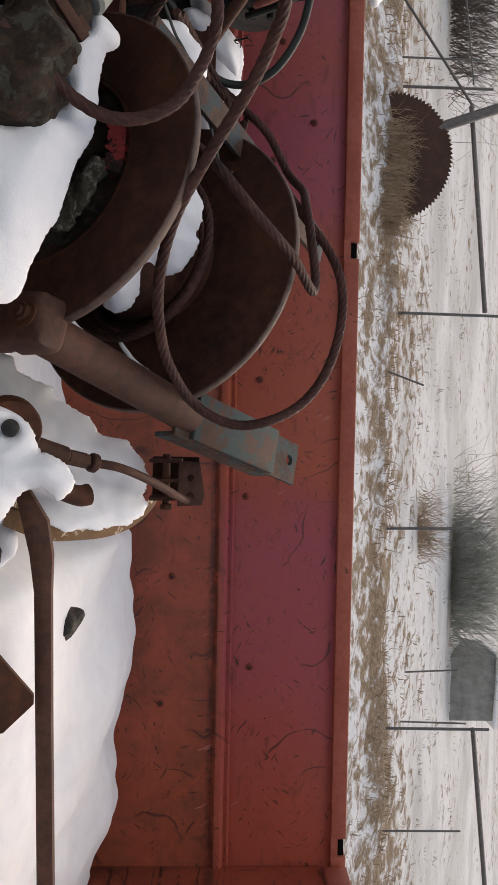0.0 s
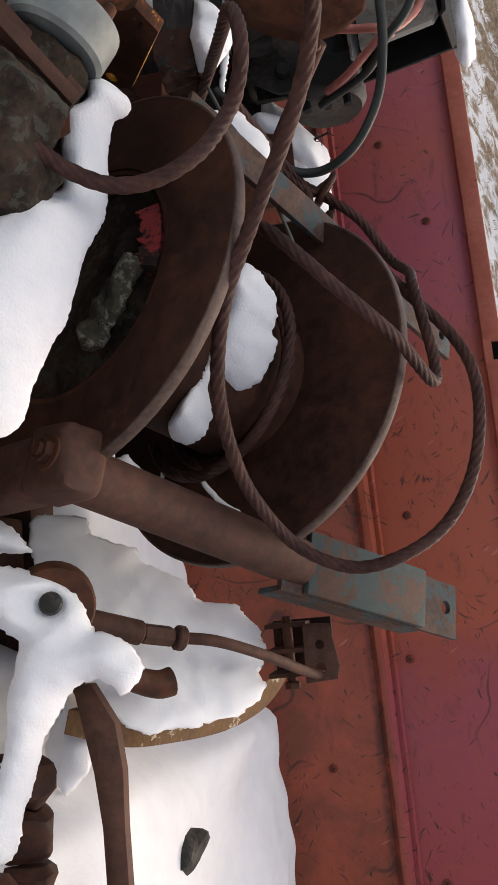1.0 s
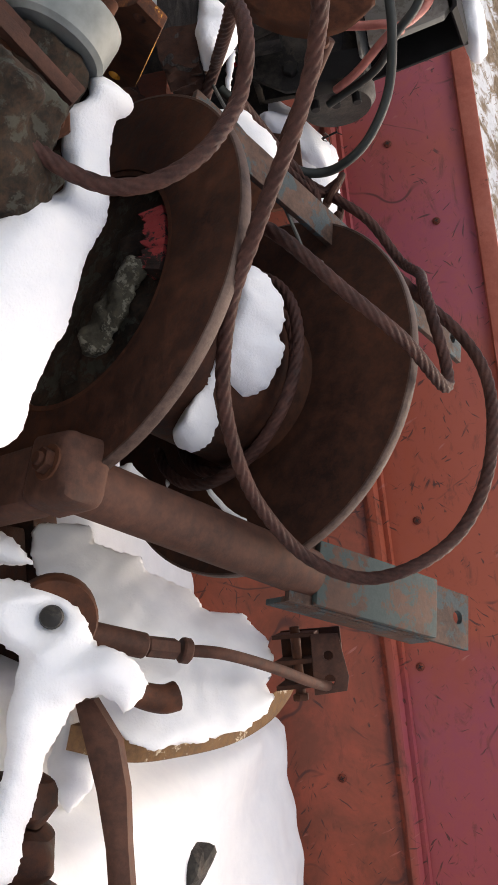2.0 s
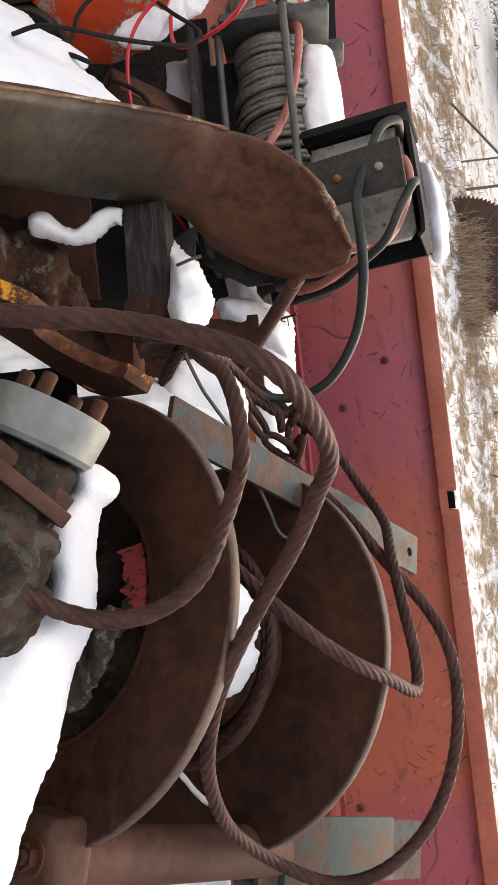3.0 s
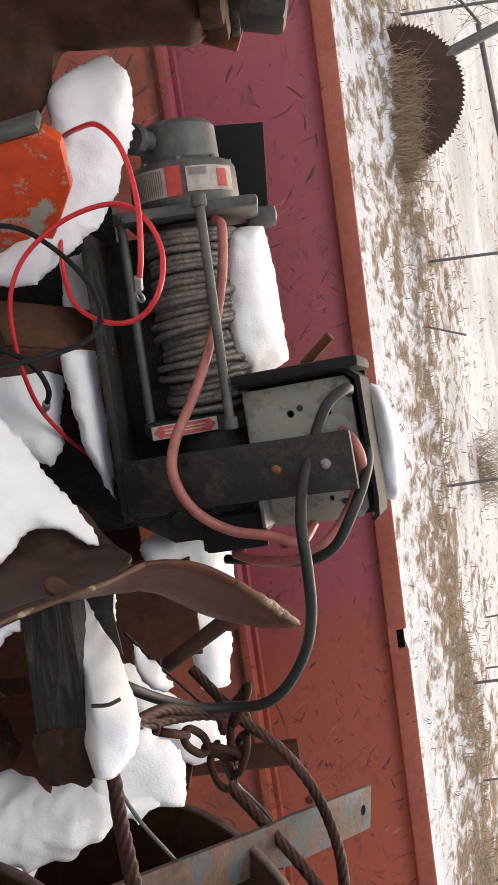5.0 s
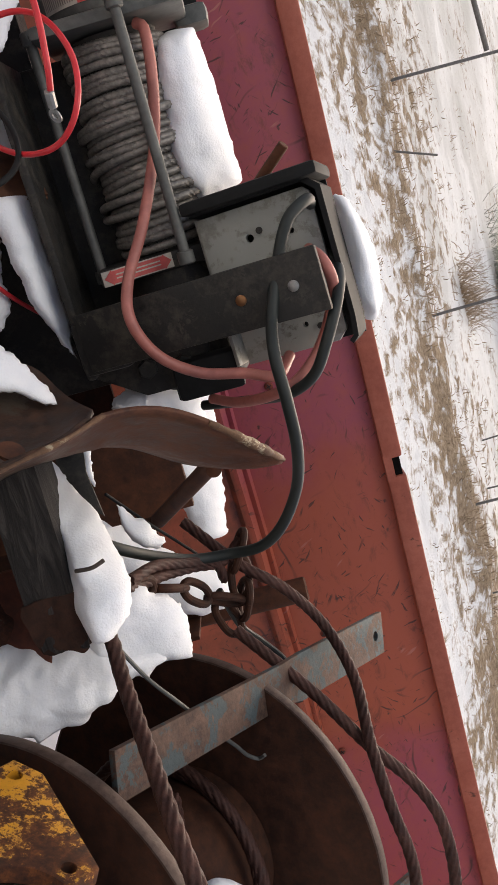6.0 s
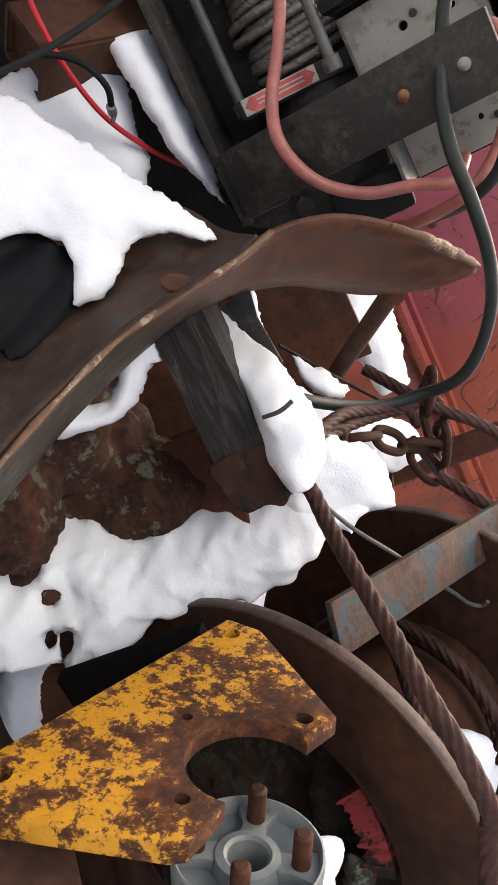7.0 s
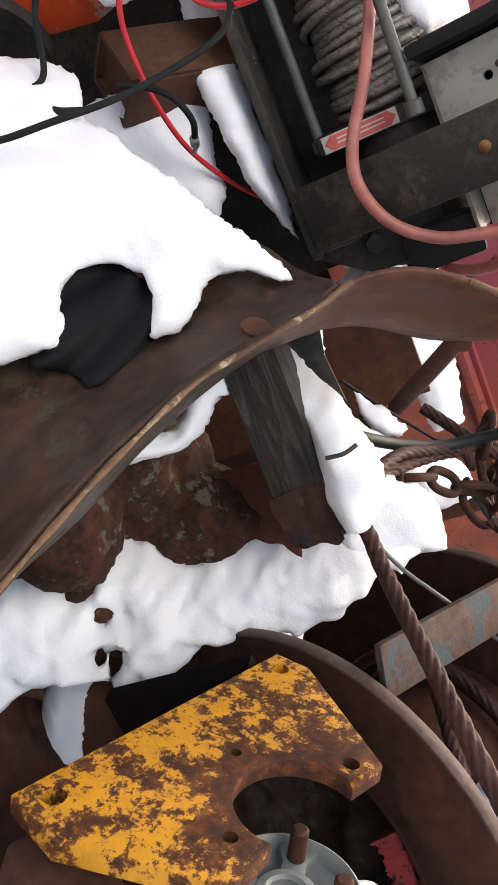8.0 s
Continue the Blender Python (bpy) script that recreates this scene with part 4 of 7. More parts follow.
GREENPAINT = rust("worn_green_paint", (0.05, 0.03, 0.022), (0.10, 0.055, 0.04), (0.12, 0.066, 0.046), 1.6, 0.7, (0.050, 0.070, 0.068), 0.50)
WORNEDGE = rust("rubbed_edge", (0.035, 0.021, 0.016), (0.085, 0.055, 0.044), (0.14, 0.098, 0.08), 1.5, 0.6)
REDFLAKE = rust("flaking_red_paint", (0.012, 0.010, 0.009), (0.025, 0.017, 0.014), (0.06, 0.03, 0.024), 2.5, 0.75, (0.30, 0.042, 0.04), 0.49)
CRUST = rust("grey_green_crust", (0.02, 0.018, 0.013), (0.06, 0.056, 0.04), (0.10, 0.085, 0.06), 2.4, 0.9, (0.19, 0.18, 0.14), 0.47)
build_drum_winch()


def build_gearbox():
    """The drive of the drum winch: casting, yellow bearing plate and clutch hub, turned across the drum."""
    c = Vector((-0.365, 1.134, 1.570))
    z = HUB_AX
    u = Vector((0.083, 0.194, 0.103))
    u = (u - z * u.dot(z)).normalized()
    m = Matrix.Translation(c) @ Matrix((u, z.cross(u), z)).transposed().to_4x4()
    g = thing("gear_drive", label="rusted gear drive with yellow bearing plate and grey clutch hub", category="gear drive", m=m)
    # hub: shallow dished wheel with four webs, a bore and four studs
    at = Matrix.Translation((-0.002, -0.002, 0))
    bm = bmesh.new()
    lathe(bm, [(0.0115, -0.034), (0.0405, -0.034), (0.0440, -0.030), (0.0457, -0.004), (0.0452, 0.0005), (0.0440, 0.001), (0.0428, -0.0005), (0.0415, -0.011), (0.0215, -0.0125), (0.0195, -0.0035), (0.0145, -0.0025), (0.0125, -0.0045), (0.0118, -0.02)], at, 64, close=True)
    hub = part("clutch_hub", bm, HUBGREY, g, "pale grey clutch hub streaked with rust")
    for a in (30, 120, 210, 300):
        turn = at @ Matrix.Rotation(radians(a), 4, "Z")
        bm = bmesh.new()
        plate(bm, [(0.0185, -0.0085), (0.026, -0.0075), (0.032, -0.0095), (0.0418, -0.0135), (0.0425, -0.007), (0.0428, 0.0), (0.0425, 0.007), (0.0418, 0.0135), (0.032, 0.0095), (0.026, 0.0075), (0.0185, 0.0085)], 0.010, turn @ Matrix.Translation((0, 0, -0.0145)), [], 0.0018)
        web = part("web", bm, HUBGREY, hub)
        web.data.polygons.foreach_set("use_smooth", [True] * len(web.data.polygons))
        bm = bmesh.new()
        rod(bm, turn @ Vector((0.0315, 0, -0.012)), turn @ Vector((0.0315, 0, 0.0185)), 0.0058, 18, 0.3)
        part("stud", bm, BROWN2, hub, "rusty stud")
    # yellow plate with a round cut-out
    inv = m.inverted()
    loc = lambda p: (inv @ Vector(p)).xy
    corner, tip, tip2, right, right2, botr, botr2, botr3, botl = (loc(p) for p in ((-0.498, 1.101, 1.461), (-0.418, 1.299, 1.560), (-0.405, 1.287, 1.582), (-0.389, 1.191, 1.637), (-0.400, 1.167, 1.623), (-0.426, 1.106, 1.590), (-0.437, 1.074, 1.579), (-0.442, 1.071, 1.571), (-0.484, 1.075, 1.493)))
    # the round cut-out, from one prong to the other
    mid, wide = Vector((-0.0035, -0.0025)), (right2 - Vector((-0.0035, -0.0025))).length
    a0, a1 = math.atan2(*(right2 - mid).yx), math.atan2(*(botr - mid).yx) + 2 * math.pi
    cut = []
    for i in range(1, 24):
        k = i / 24
        rr = wide * (1 - k) + (botr - mid).length * k + 0.0035 * math.sin(math.pi * k)
        cut.append(mid + rr * Vector((math.cos(a0 + (a1 - a0) * k), math.sin(a0 + (a1 - a0) * k))))
    outline = [corner, tip, tip2, right, right2, *cut, botr, botr2, botr3, botl]
    zoff = (inv @ Vector((-0.417, 1.155, 1.595))).z
    holes = [(*loc(p), r) for p, r in (((-0.416, 1.278, 1.565), 0.0062), ((-0.400, 1.186, 1.620), 0.0058), ((-0.486, 1.107, 1.481), 0.0075), ((-0.438, 1.104, 1.570), 0.0045), ((-0.435, 1.175, 1.558), 0.0035))]
    bm = bmesh.new()
    plate(bm, [tuple(p) for p in outline], 0.013, Matrix.Translation((0, 0, zoff - 0.013)), holes, 0.0016)
    plate_ob = part("bearing_plate", bm, YELLOW, g, "bearing plate with chipped yellow paint over rust")
    plate_ob.data.materials.append(BROWN2)
    for poly in plate_ob.data.polygons:
        if poly.normal.z < -0.5:
            poly.material_index = 1
    bm = bmesh.new()
    plate(bm, [tuple(p) for p in (corner, corner.lerp(tip, 0.30), botl.lerp(botr2, 0.45), botl + Vector((-0.03, -0.01)), corner + Vector((-0.02, -0.02)))], 0.012, Matrix.Translation((0, 0, zoff - 0.046)), [], 0.0015)
    part("foot_plate", bm, PIPE, g)
    # casting under the plate
    lumpy("casting", [
        pipe_of((0, 0, -0.16), (0, 0, -0.036), 0.036),
        egg((-0.015, -0.01, -0.15), (0.062, 0.058, 0.046)),
        brick_of((-0.10, -0.05, -0.18), (0.04, 0.02, -0.12)),
        brick_of((-0.055, -0.060, -0.135), (0.015, -0.030, -0.085)),
        pipe_of((-0.03, -0.045, -0.15), (-0.03, -0.075, -0.10), 0.018),
        pipe_of((0.03, 0.075, -0.15), (0.03, 0.075, -0.045), 0.016),
        pipe_of((-0.07, 0.05, -0.15), (-0.07, 0.05, -0.03), 0.014),
    ], MOSSCAST, g, "dark gear casting grown over with grey-green lichen", 0.004, 0.006, 0.018)
    # clamp bars over the casting, with their bolt
    back = m.inverted()
    # black slab added behind the bearing plate to paint the pit's shade
    bm = bmesh.new()
    slab(bm, (-0.428, 1.275, 1.42), (-0.39, 1.29, 1.545), 0.003, back)
    part("gap_filler", bm, GAPBLACK, g)
    a, b = back @ Vector((-0.335, 1.075, 1.535)), back @ Vector((-0.285, 1.125, 1.575))
    for k, off in enumerate((-0.008, 0.009)):
        bm = bmesh.new()
        slab(bm, (-0.007, -0.006, -0.02), (0.007, 0.006, (b - a).length), 0.002, Matrix.Translation(a + (b - a).orthogonal().normalized() * off) @ along(b - a))
        part("clamp_bar", bm, PIPE, g)
    for p in ((-0.308, 1.085, 1.530), (-0.262, 1.110, 1.562)):
        bm = bmesh.new()
        q = back @ Vector(p)
        dv = (back.to_3x3() @ Vector((0.3, -0.8, 0.5))).normalized()
        rod(bm, q - dv * 0.05, q, 0.008, 14)
        hexnut(bm, q - dv * 0.012, dv, 0.014, 0.010)
        part("bolt", bm, BROWN2, g)
    return g


build_gearbox()


# ---- electric winch with its bracket and control box ----
def build_electric_winch():
    ax = Vector((-0.85, 1.72, 1.757))
    w = thing("electric_winch", ax, "dusty black electric winch wound with grey steel rope", "winch")
    X = along((1, 0, 0), (0, -1, 0))
    bm = bmesh.new()
    lathe(bm, [(0.040, -0.236), (0.046, -0.230), (0.047, -0.192), (0.060, -0.186), (0.064, -0.180), (0.065, -0.14), (0.060, -0.132)], X, 48)
    house = part("gear_housing", bm, GREYCAST, w, "dusty grey cast gear housing")
    bm = bmesh.new()
    rod(bm, (-0.215, -0.035, -0.03), (-0.215, -0.052, -0.042), 0.012, 16)
    rod(bm, (-0.215, -0.050, -0.041), (-0.215, -0.060, -0.047), 0.018, 10)
    part("clutch_knob", bm, GREYCAST, house)
    for a in range(0, 360, 45):
        bm = bmesh.new()
        p = (0.056 * math.cos(radians(a)), 0.056 * math.sin(radians(a)))
        rod(bm, (-0.190, *p), (-0.182, *p), 0.0045, 8)
        part("bolt", bm, GREYCAST, house)

    # printed label bent round the housing: cream, red and white fields
    def band(x0, x1, a0, a1, mat, name, r=0.0658, parent=house, label=""):
        bm = bmesh.new()
        n = 12
        rows = []
        for rr in (r - 0.001, r + 0.0004):
            rows.append([[bm.verts.new((x, rr * math.cos(radians(a0 + (a1 - a0) * i / n)), rr * math.sin(radians(a0 + (a1 - a0) * i / n)))) for i in range(n + 1)] for x in (x0, x1)])
        for i in range(n):
            bm.faces.new((rows[1][0][i], rows[1][0][i + 1], rows[1][1][i + 1], rows[1][1][i]))
        return part(name, bm, mat, parent, label)

    plate_ob = band(-0.178, -0.145, 233, 178, WHITETAG, "label_plate", label="cream label with small print")
    for i in range(14):
        band(-0.175, -0.148, 230 - i * 2.4, 228.9 - i * 2.4, TAGPRINT, "print_line", 0.0664, plate_ob)
    red = band(-0.178, -0.145, 194, 178, REDTAG, "label_field", 0.0664, plate_ob, "red field of the label")
    white = band(-0.176, -0.148, 173, 118, WHITETAG, "label_plate", 0.0660, house, "white label with a red emblem")
    band(-0.172, -0.152, 140, 128, REDTAG, "emblem", 0.0668, white)
    band(-0.174, -0.166, 170, 152, TAGPRINT, "print_line", 0.0668, white)

    bm = bmesh.new()
    slab(bm, (-0.134, -0.080, -0.072), (-0.120, 0.06, 0.085), 0.006)
    slab(bm, (-0.134, 0.02, 0.07), (-0.112, 0.075, 0.108), 0.008)
    part("end_plate", bm, GREYCAST, w)
    bm = bmesh.new()
    slab(bm, (0.108, -0.062, -0.080), (0.128, 0.06, 0.06), 0.006)
    part("end_plate", bm, BLACKIRON, w)
    bm = bmesh.new()
    lathe(bm, [(0.056, 0.128), (0.058, 0.14), (0.058, 0.25), (0.050, 0.262)], X, 40)
    part("motor", bm, BLACKIRON, w, "black motor can")
    bm = bmesh.new()
    for y in (-0.03, 0.0, 0.03):
        rod(bm, (0.262, -0.03, y), (0.276, -0.03, y), 0.007, 10)
    slab(bm, (0.225, -0.085, -0.03), (0.268, -0.05, 0.045), 0.006)
    part("terminal_block", bm, RUBBER, w, "black terminal block")
    # rope: one long winding with uneven turns, and a few turns lying across
    pts = []
    turns = 27
    for i in range(turns * 16 + 1):
        a = 2 * math.pi * i / 16
        x = -0.113 + 0.214 * i / (turns * 16) + 0.0060 * noise.noise(Vector((i * 0.045, 0, 0))) + 0.004 * math.sin(a + i * 0.01)
        r = 0.052 + 0.005 * noise.noise(Vector((i * 0.021, 7.7, 0)))
        pts.append((x, r * math.cos(a), r * math.sin(a)))
    rope = part("rope", sweep(pts, 0.0043, 18, 0.0018, 6, 0.030, 0.24), WINCHROPE, w, "grey steel rope in uneven turns")
    pts = []
    for i in range(6 * 16 + 1):
        a = 2 * math.pi * i / 16
        pts.append((-0.06 + 0.13 * i / 96 + 0.012 * math.sin(a * 0.5) + 0.01 * math.sin(i * 0.11), 0.0605 * math.cos(a), 0.0605 * math.sin(a)))
    part("rope", sweep(pts, 0.0043, 18, 0.0018, 6, 0.030, 0.24), WINCHROPE, w)
    bm = bmesh.new()
    lathe(bm, [(0.049, -0.117), (0.049, 0.107)], X, 32)
    part("spool", bm, BLACKIRON, w)
    for y, z in ((-0.040, -0.077), (-0.098, 0.020)):
        bm = bmesh.new()
        rod(bm, (-0.126, y, z), (0.118, y, z), 0.0056, 14)
        tie = part("tie_rod", bm, GREYCAST, w)
        for x in (-0.138, 0.110):
            bm = bmesh.new()
            rod(bm, (x, y, z), (x + 0.014, y, z), 0.0088, 12)
            part("nut", bm, GREYCAST, tie)
    # red warning tag with a double arrow
    m = Matrix.Translation((0.117, -0.078, -0.033)) @ Matrix.Rotation(radians(-62), 4, "X")
    bm = bmesh.new()
    slab(bm, (-0.0078, -0.041, 0.0), (0.0078, 0.041, 0.0012), 0.0004, Matrix.Translation((0.117, -0.0845, -0.033)) @ Matrix.Rotation(radians(62), 4, "X"))
    tag = part("tag", bm, WHITETAG, w, "white-edged red tag with a double arrow")
    bm = bmesh.new()
    plate(bm, [(0.0, -0.039), (0.0078, -0.030), (0.0065, -0.030), (0.0065, 0.030), (0.0078, 0.030), (0.0, 0.039), (-0.0078, 0.030), (-0.0065, 0.030), (-0.0065, -0.030), (-0.0078, -0.030)], 0.0008, Matrix.Translation((0.117, -0.0845, -0.033)) @ Matrix.Rotation(radians(62), 4, "X") @ Matrix.Translation((0, 0, 0.0011)))
    part("arrow", bm, REDTAG, tag)
    bm = bmesh.new()
    for k in (-0.0022, 0.0016):
        slab(bm, (k - 0.0007, -0.026, 0.0019), (k + 0.0007, 0.026, 0.0022), 0, Matrix.Translation((0.117, -0.0845, -0.033)) @ Matrix.Rotation(radians(62), 4, "X"))
    part("print_line", bm, WHITETAG, tag)
    return w


TAGPRINT = plain("grey_print", (0.18, 0.15, 0.14), 0.6, 0.0, 0.3, 90)
build_electric_winch()


def build_control_box():
    c = Vector((-0.690, 1.612, 1.858))
    m = Matrix.Translation(c) @ Matrix.Rotation(radians(-3), 4, "Y") @ Matrix.Rotation(radians(14), 4, "X") @ Matrix.Rotation(radians(-7), 4, "Z")
    box = thing("control_box", label="winch control box with black cover and pale grey metal front", category="control box", m=m)
    bm = bmesh.new()
    plate(bm, [(-0.078, -0.062), (0.020, -0.062), (0.022, -0.050), (0.080, -0.050), (0.080, 0.050), (0.070, 0.060), (-0.072, 0.060), (-0.078, 0.054)], 0.010, Matrix.Rotation(radians(90), 4, "X") @ Matrix.Translation((0, 0, -0.010)), [(-0.045, -0.012, 0.0042), (-0.040, 0.022, 0.003), (-0.040, 0.032, 0.003), (0.055, 0.02, 0.003)], 0.0008)
    part("front_panel", bm, PANELGREY, box, "pale grey sheet metal front with rust stains")
    for x, z in ((-0.05, 0.0), (-0.044, 0.03), (0.012, -0.045), (0.06, 0.035)):
        bm = bmesh.new()
        rod(bm, (x, -0.003, z), (x, 0.004, z), 0.0035, 10)
        part("screw", bm, BLACKIRON, box)
    # moulded cover: three walls in one shell
    bm = bmesh.new()
    prof = [(-0.088, -0.066), (-0.088, 0.058), (-0.074, 0.073), (0.060, 0.073), (0.080, 0.071), (0.086, 0.064)]
    inner = [(-0.082, -0.066), (-0.082, 0.055), (-0.071, 0.067), (0.058, 0.068), (0.078, 0.066), (0.082, 0.061)]
    loops = [[bm.verts.new((x, y, z)) for x, z in p] for p, y in ((prof, -0.008), (prof, 0.062), (inner, 0.062), (inner, -0.008))]
    for a, b in zip(loops, loops[1:] + loops[:1]):
        for i in range(5):
            bm.faces.new((a[i], a[i + 1], b[i + 1], b[i]))
    for i in (0, 5):
        bm.faces.new([ring[i] for ring in loops])
    slab(bm, (-0.084, 0.0625, -0.066), (0.083, 0.067, 0.070), 0.001)
    part("cover", bm, RUBBER, box, "black moulded cover")
    bm = bmesh.new()
    slab(bm, (-0.097, -0.024, -0.070), (-0.0835, 0.068, 0.076), 0.005)
    part("lid", bm, RUBBER, box, "raised black rim of the cover")
    bm = bmesh.new()
    slab(bm, (-0.080, 0.012, -0.068), (0.080, 0.062, -0.064), 0.001)
    part("base", bm, PANELGREY, box)
    return box


build_control_box()


def build_bracket():
    br = thing("winch_bracket", (-0.8, 1.62, 1.64), "black steel angle bracket carrying the electric winch", "bracket")
    bm = bmesh.new()
    slab(bm, (-0.165, 0.118, 0.0), (0.165, 0.130, 0.085), 0.003)
    slab(bm, (-0.165, -0.002, 0.0), (0.165, 0.13, 0.010), 0.003)
    part("angle", bm, BLACKIRON, br)
    a, b = Vector((0.124, -0.012, 0.010)), Vector((0.112, -0.094, 0.262))
    d = b - a
    m = Matrix.Translation(a) @ along(d, (0, -1, 0))
    bm = bmesh.new()
    slab(bm, (-0.031, -0.004, 0), (0.031, 0.004, d.length), 0.002, m)
    arm = part("arm", bm, BLACKIRON, br)
    for z, mat, x in ((0.182, BRASS, 0.0), (0.236, STEEL, 0.0)):
        bm = bmesh.new()
        lathe(bm, [(0.0055, 0), (0.0055, 0.002), (0.003, 0.0035)], m @ Matrix.Translation((x, 0.004, z)) @ along((0, 1, 0)), 14)
        part("screw", bm, mat, arm)
    bm = bmesh.new()
    slab(bm, (0.10, -0.012, 0.0), (0.16, 0.02, 0.055), 0.008)
    part("foot", bm, BLACKIRON, br)
    bm = bmesh.new()
    plate(bm, [(0.10, -0.01), (0.165, -0.01), (0.205, 0.05), (0.205, 0.125), (0.13, 0.14), (0.10, 0.10)], 0.008, Matrix.Translation((0, 0.05, 0)) @ Matrix.Rotation(radians(90), 4, "X"), [], 0.0015)
    part("gusset", bm, BLACKIRON, br)
    for x, z in ((0.175, 0.06), (0.18, 0.10)):
        bm = bmesh.new()
        hexnut(bm, (x, 0.043, z), (0, -1, 0), 0.011, 0.012)
        part("nut", bm, BLACKIRON, br)
    return br


build_bracket()
bm = bmesh.new()
slab(bm, (-0.23, 0.0, -0.26), (0.23, 0.015, 0.0), 0.003)
frame_rail = thing("frame_rail", (-0.83, 1.765, 1.66), "dark steel frame rail beside the winch bracket", "rail")
part("web", bm, BLACKIRON, frame_rail)
bm = bmesh.new()
slab(bm, (-0.23, 0.0155, -0.012), (0.23, 0.060, -0.001), 0.003)
part("flange", bm, BLACKIRON, frame_rail)
bm = bmesh.new()
slab(bm, (-0.065, 0, -0.055), (0.065, 0.005, 0.045), 0.001, Matrix.Rotation(radians(4), 4, "Y"))
flap = tagged(part("mud_flap", bm, RUBBER), "flat black rubber flap behind the winch", "flap")
flap.matrix_world = Matrix.Translation((-1.035, 1.80, 1.815))
bm = bmesh.new()
rod(bm, (-0.785, 1.675, 1.87), (-0.815, 1.66, 1.905), 0.006, 12)
tagged(part("bolt_stub", bm, BROWN2), "rusty threaded stub behind the control box", "bolt")


# ---- wire ropes, chain, linkage ----
def wire_rope(pts, label, r=0.0062, pitch=0.080):
    ob = part("wire_rope", sweep(pts, r, 36, 0.0032, 6, pitch, 0.24), ROPE, smooth=60)
    return tagged(ob, label, "wire rope", "rusted wire ropes")


wire_rope([(-0.46, 0.93, 1.47), (-0.40, 0.953, 1.565), (-0.384, 0.972, 1.655), (-0.371, 0.971, 1.698), (-0.358, 0.973, 1.728), (-0.341, 1.0, 1.752), (-0.307, 1.067, 1.77), (-0.283, 1.121, 1.76), (-0.245, 1.149, 1.738), (-0.208, 1.173, 1.711), (-0.176, 1.192, 1.689), (-0.138, 1.205, 1.667), (-0.100, 1.225, 1.652), (-0.06, 1.252, 1.643), (-0.016, 1.292, 1.643), (0.023, 1.337, 1.652), (0.069, 1.39, 1.682), (0.095, 1.401, 1.733), (0.089, 1.405, 1.783), (0.063, 1.425, 1.829), (0.018, 1.44, 1.862), (-0.042, 1.452, 1.881), (-0.104, 1.471, 1.884), (-0.154, 1.482, 1.866), (-0.206, 1.492, 1.829), (-0.268, 1.515, 1.787), (-0.341, 1.555, 1.722)], "long rusted wire rope looping over the cable drum")
wire_rope([(-0.425, 1.445, 1.595), (-0.447, 1.42, 1.615), (-0.46, 1.376, 1.641), (-0.443, 1.338, 1.651), (-0.425, 1.293, 1.664), (-0.407, 1.243, 1.679), (-0.388, 1.192, 1.694), (-0.355, 1.165, 1.704), (-0.322, 1.155, 1.706), (-0.302, 1.165, 1.700), (-0.277, 1.165, 1.690), (-0.231, 1.138, 1.669), (-0.209, 1.128, 1.636), (-0.206, 1.122, 1.602), (-0.216, 1.108, 1.573), (-0.231, 1.093, 1.553), (-0.25, 1.06, 1.53), (-0.27, 1.02, 1.49)], "rusted wire rope curling from the timber over the drum")
wire_rope([(-0.45, 1.63, 1.69), (-0.395, 1.601, 1.741), (-0.354, 1.598, 1.782), (-0.295, 1.60, 1.815), (-0.255, 1.545, 1.833), (-0.217, 1.478, 1.832), (-0.165, 1.44, 1.836), (-0.112, 1.43, 1.842), (-0.084, 1.405, 1.836), (-0.111, 1.335, 1.806), (-0.131, 1.296, 1.78), (-0.154, 1.273, 1.753), (-0.18, 1.256, 1.727), (-0.207, 1.252, 1.701), (-0.25, 1.29, 1.66), (-0.27, 1.40, 1.64)], "rusted wire rope doubling back across the drum flange", 0.0060)


def chain_link(m):
    link = thing("chain_link", label="rusted round-bar chain link tangled with the ropes", category="chain link", group="links of the rusted chain", m=m)
    pts = []
    for i in range(25):
        a = 2 * math.pi * i / 24
        pts.append((0.0105 * math.cos(a), 0.019 * math.sin(a) + math.copysign(0.005, math.sin(a)) * min(1, abs(math.sin(a)) * 3), 0))
    part("bar", sweep(pts, 0.0046, 10, 0.004), BROWN, link)
    return link


def link_at(p, way, roll):
    """A link's pose with its long side along way."""
    return Matrix.Translation(p) @ along(way) @ Matrix.Rotation(radians(roll), 4, "Z") @ Matrix.Rotation(radians(90), 4, "X")


first = chain_link(link_at((-0.448, 1.482, 1.655), (0.03, 0.06, 0.02), 20))
for p, way, roll in (((-0.420, 1.528, 1.674), (0.03, 0.05, 0.02), 105), ((-0.392, 1.562, 1.692), (0.035, 0.03, 0.02), 15), ((-0.362, 1.590, 1.716), (0.025, 0.02, 0.03), 100), ((-0.350, 1.603, 1.735), (-0.03, 0.0, 0.012), 30), ((-0.378, 1.602, 1.738), (-0.03, 0.005, 0.006), 110), ((-0.408, 1.607, 1.743), (-0.02, 0.005, 0.012), 20), ((-0.335, 1.600, 1.712), (0.03, 0.0, 0.008), 70)):
    copy_thing(first, link_at(p, way, roll))
wire_rope([(-0.467, 1.45, 1.646), (-0.450, 1.49, 1.656), (-0.436, 1.53, 1.673), (-0.419, 1.57, 1.697), (-0.404, 1.60, 1.724), (-0.419, 1.61, 1.750)], "short rusted rope end tangled with the chain", 0.0062)
wire_rope([(-0.469, 1.46, 1.652), (-0.456, 1.51, 1.670), (-0.434, 1.55, 1.690), (-0.409, 1.59, 1.716), (-0.381, 1.60, 1.721)], "short rusted rope end tangled with the chain", 0.0055)
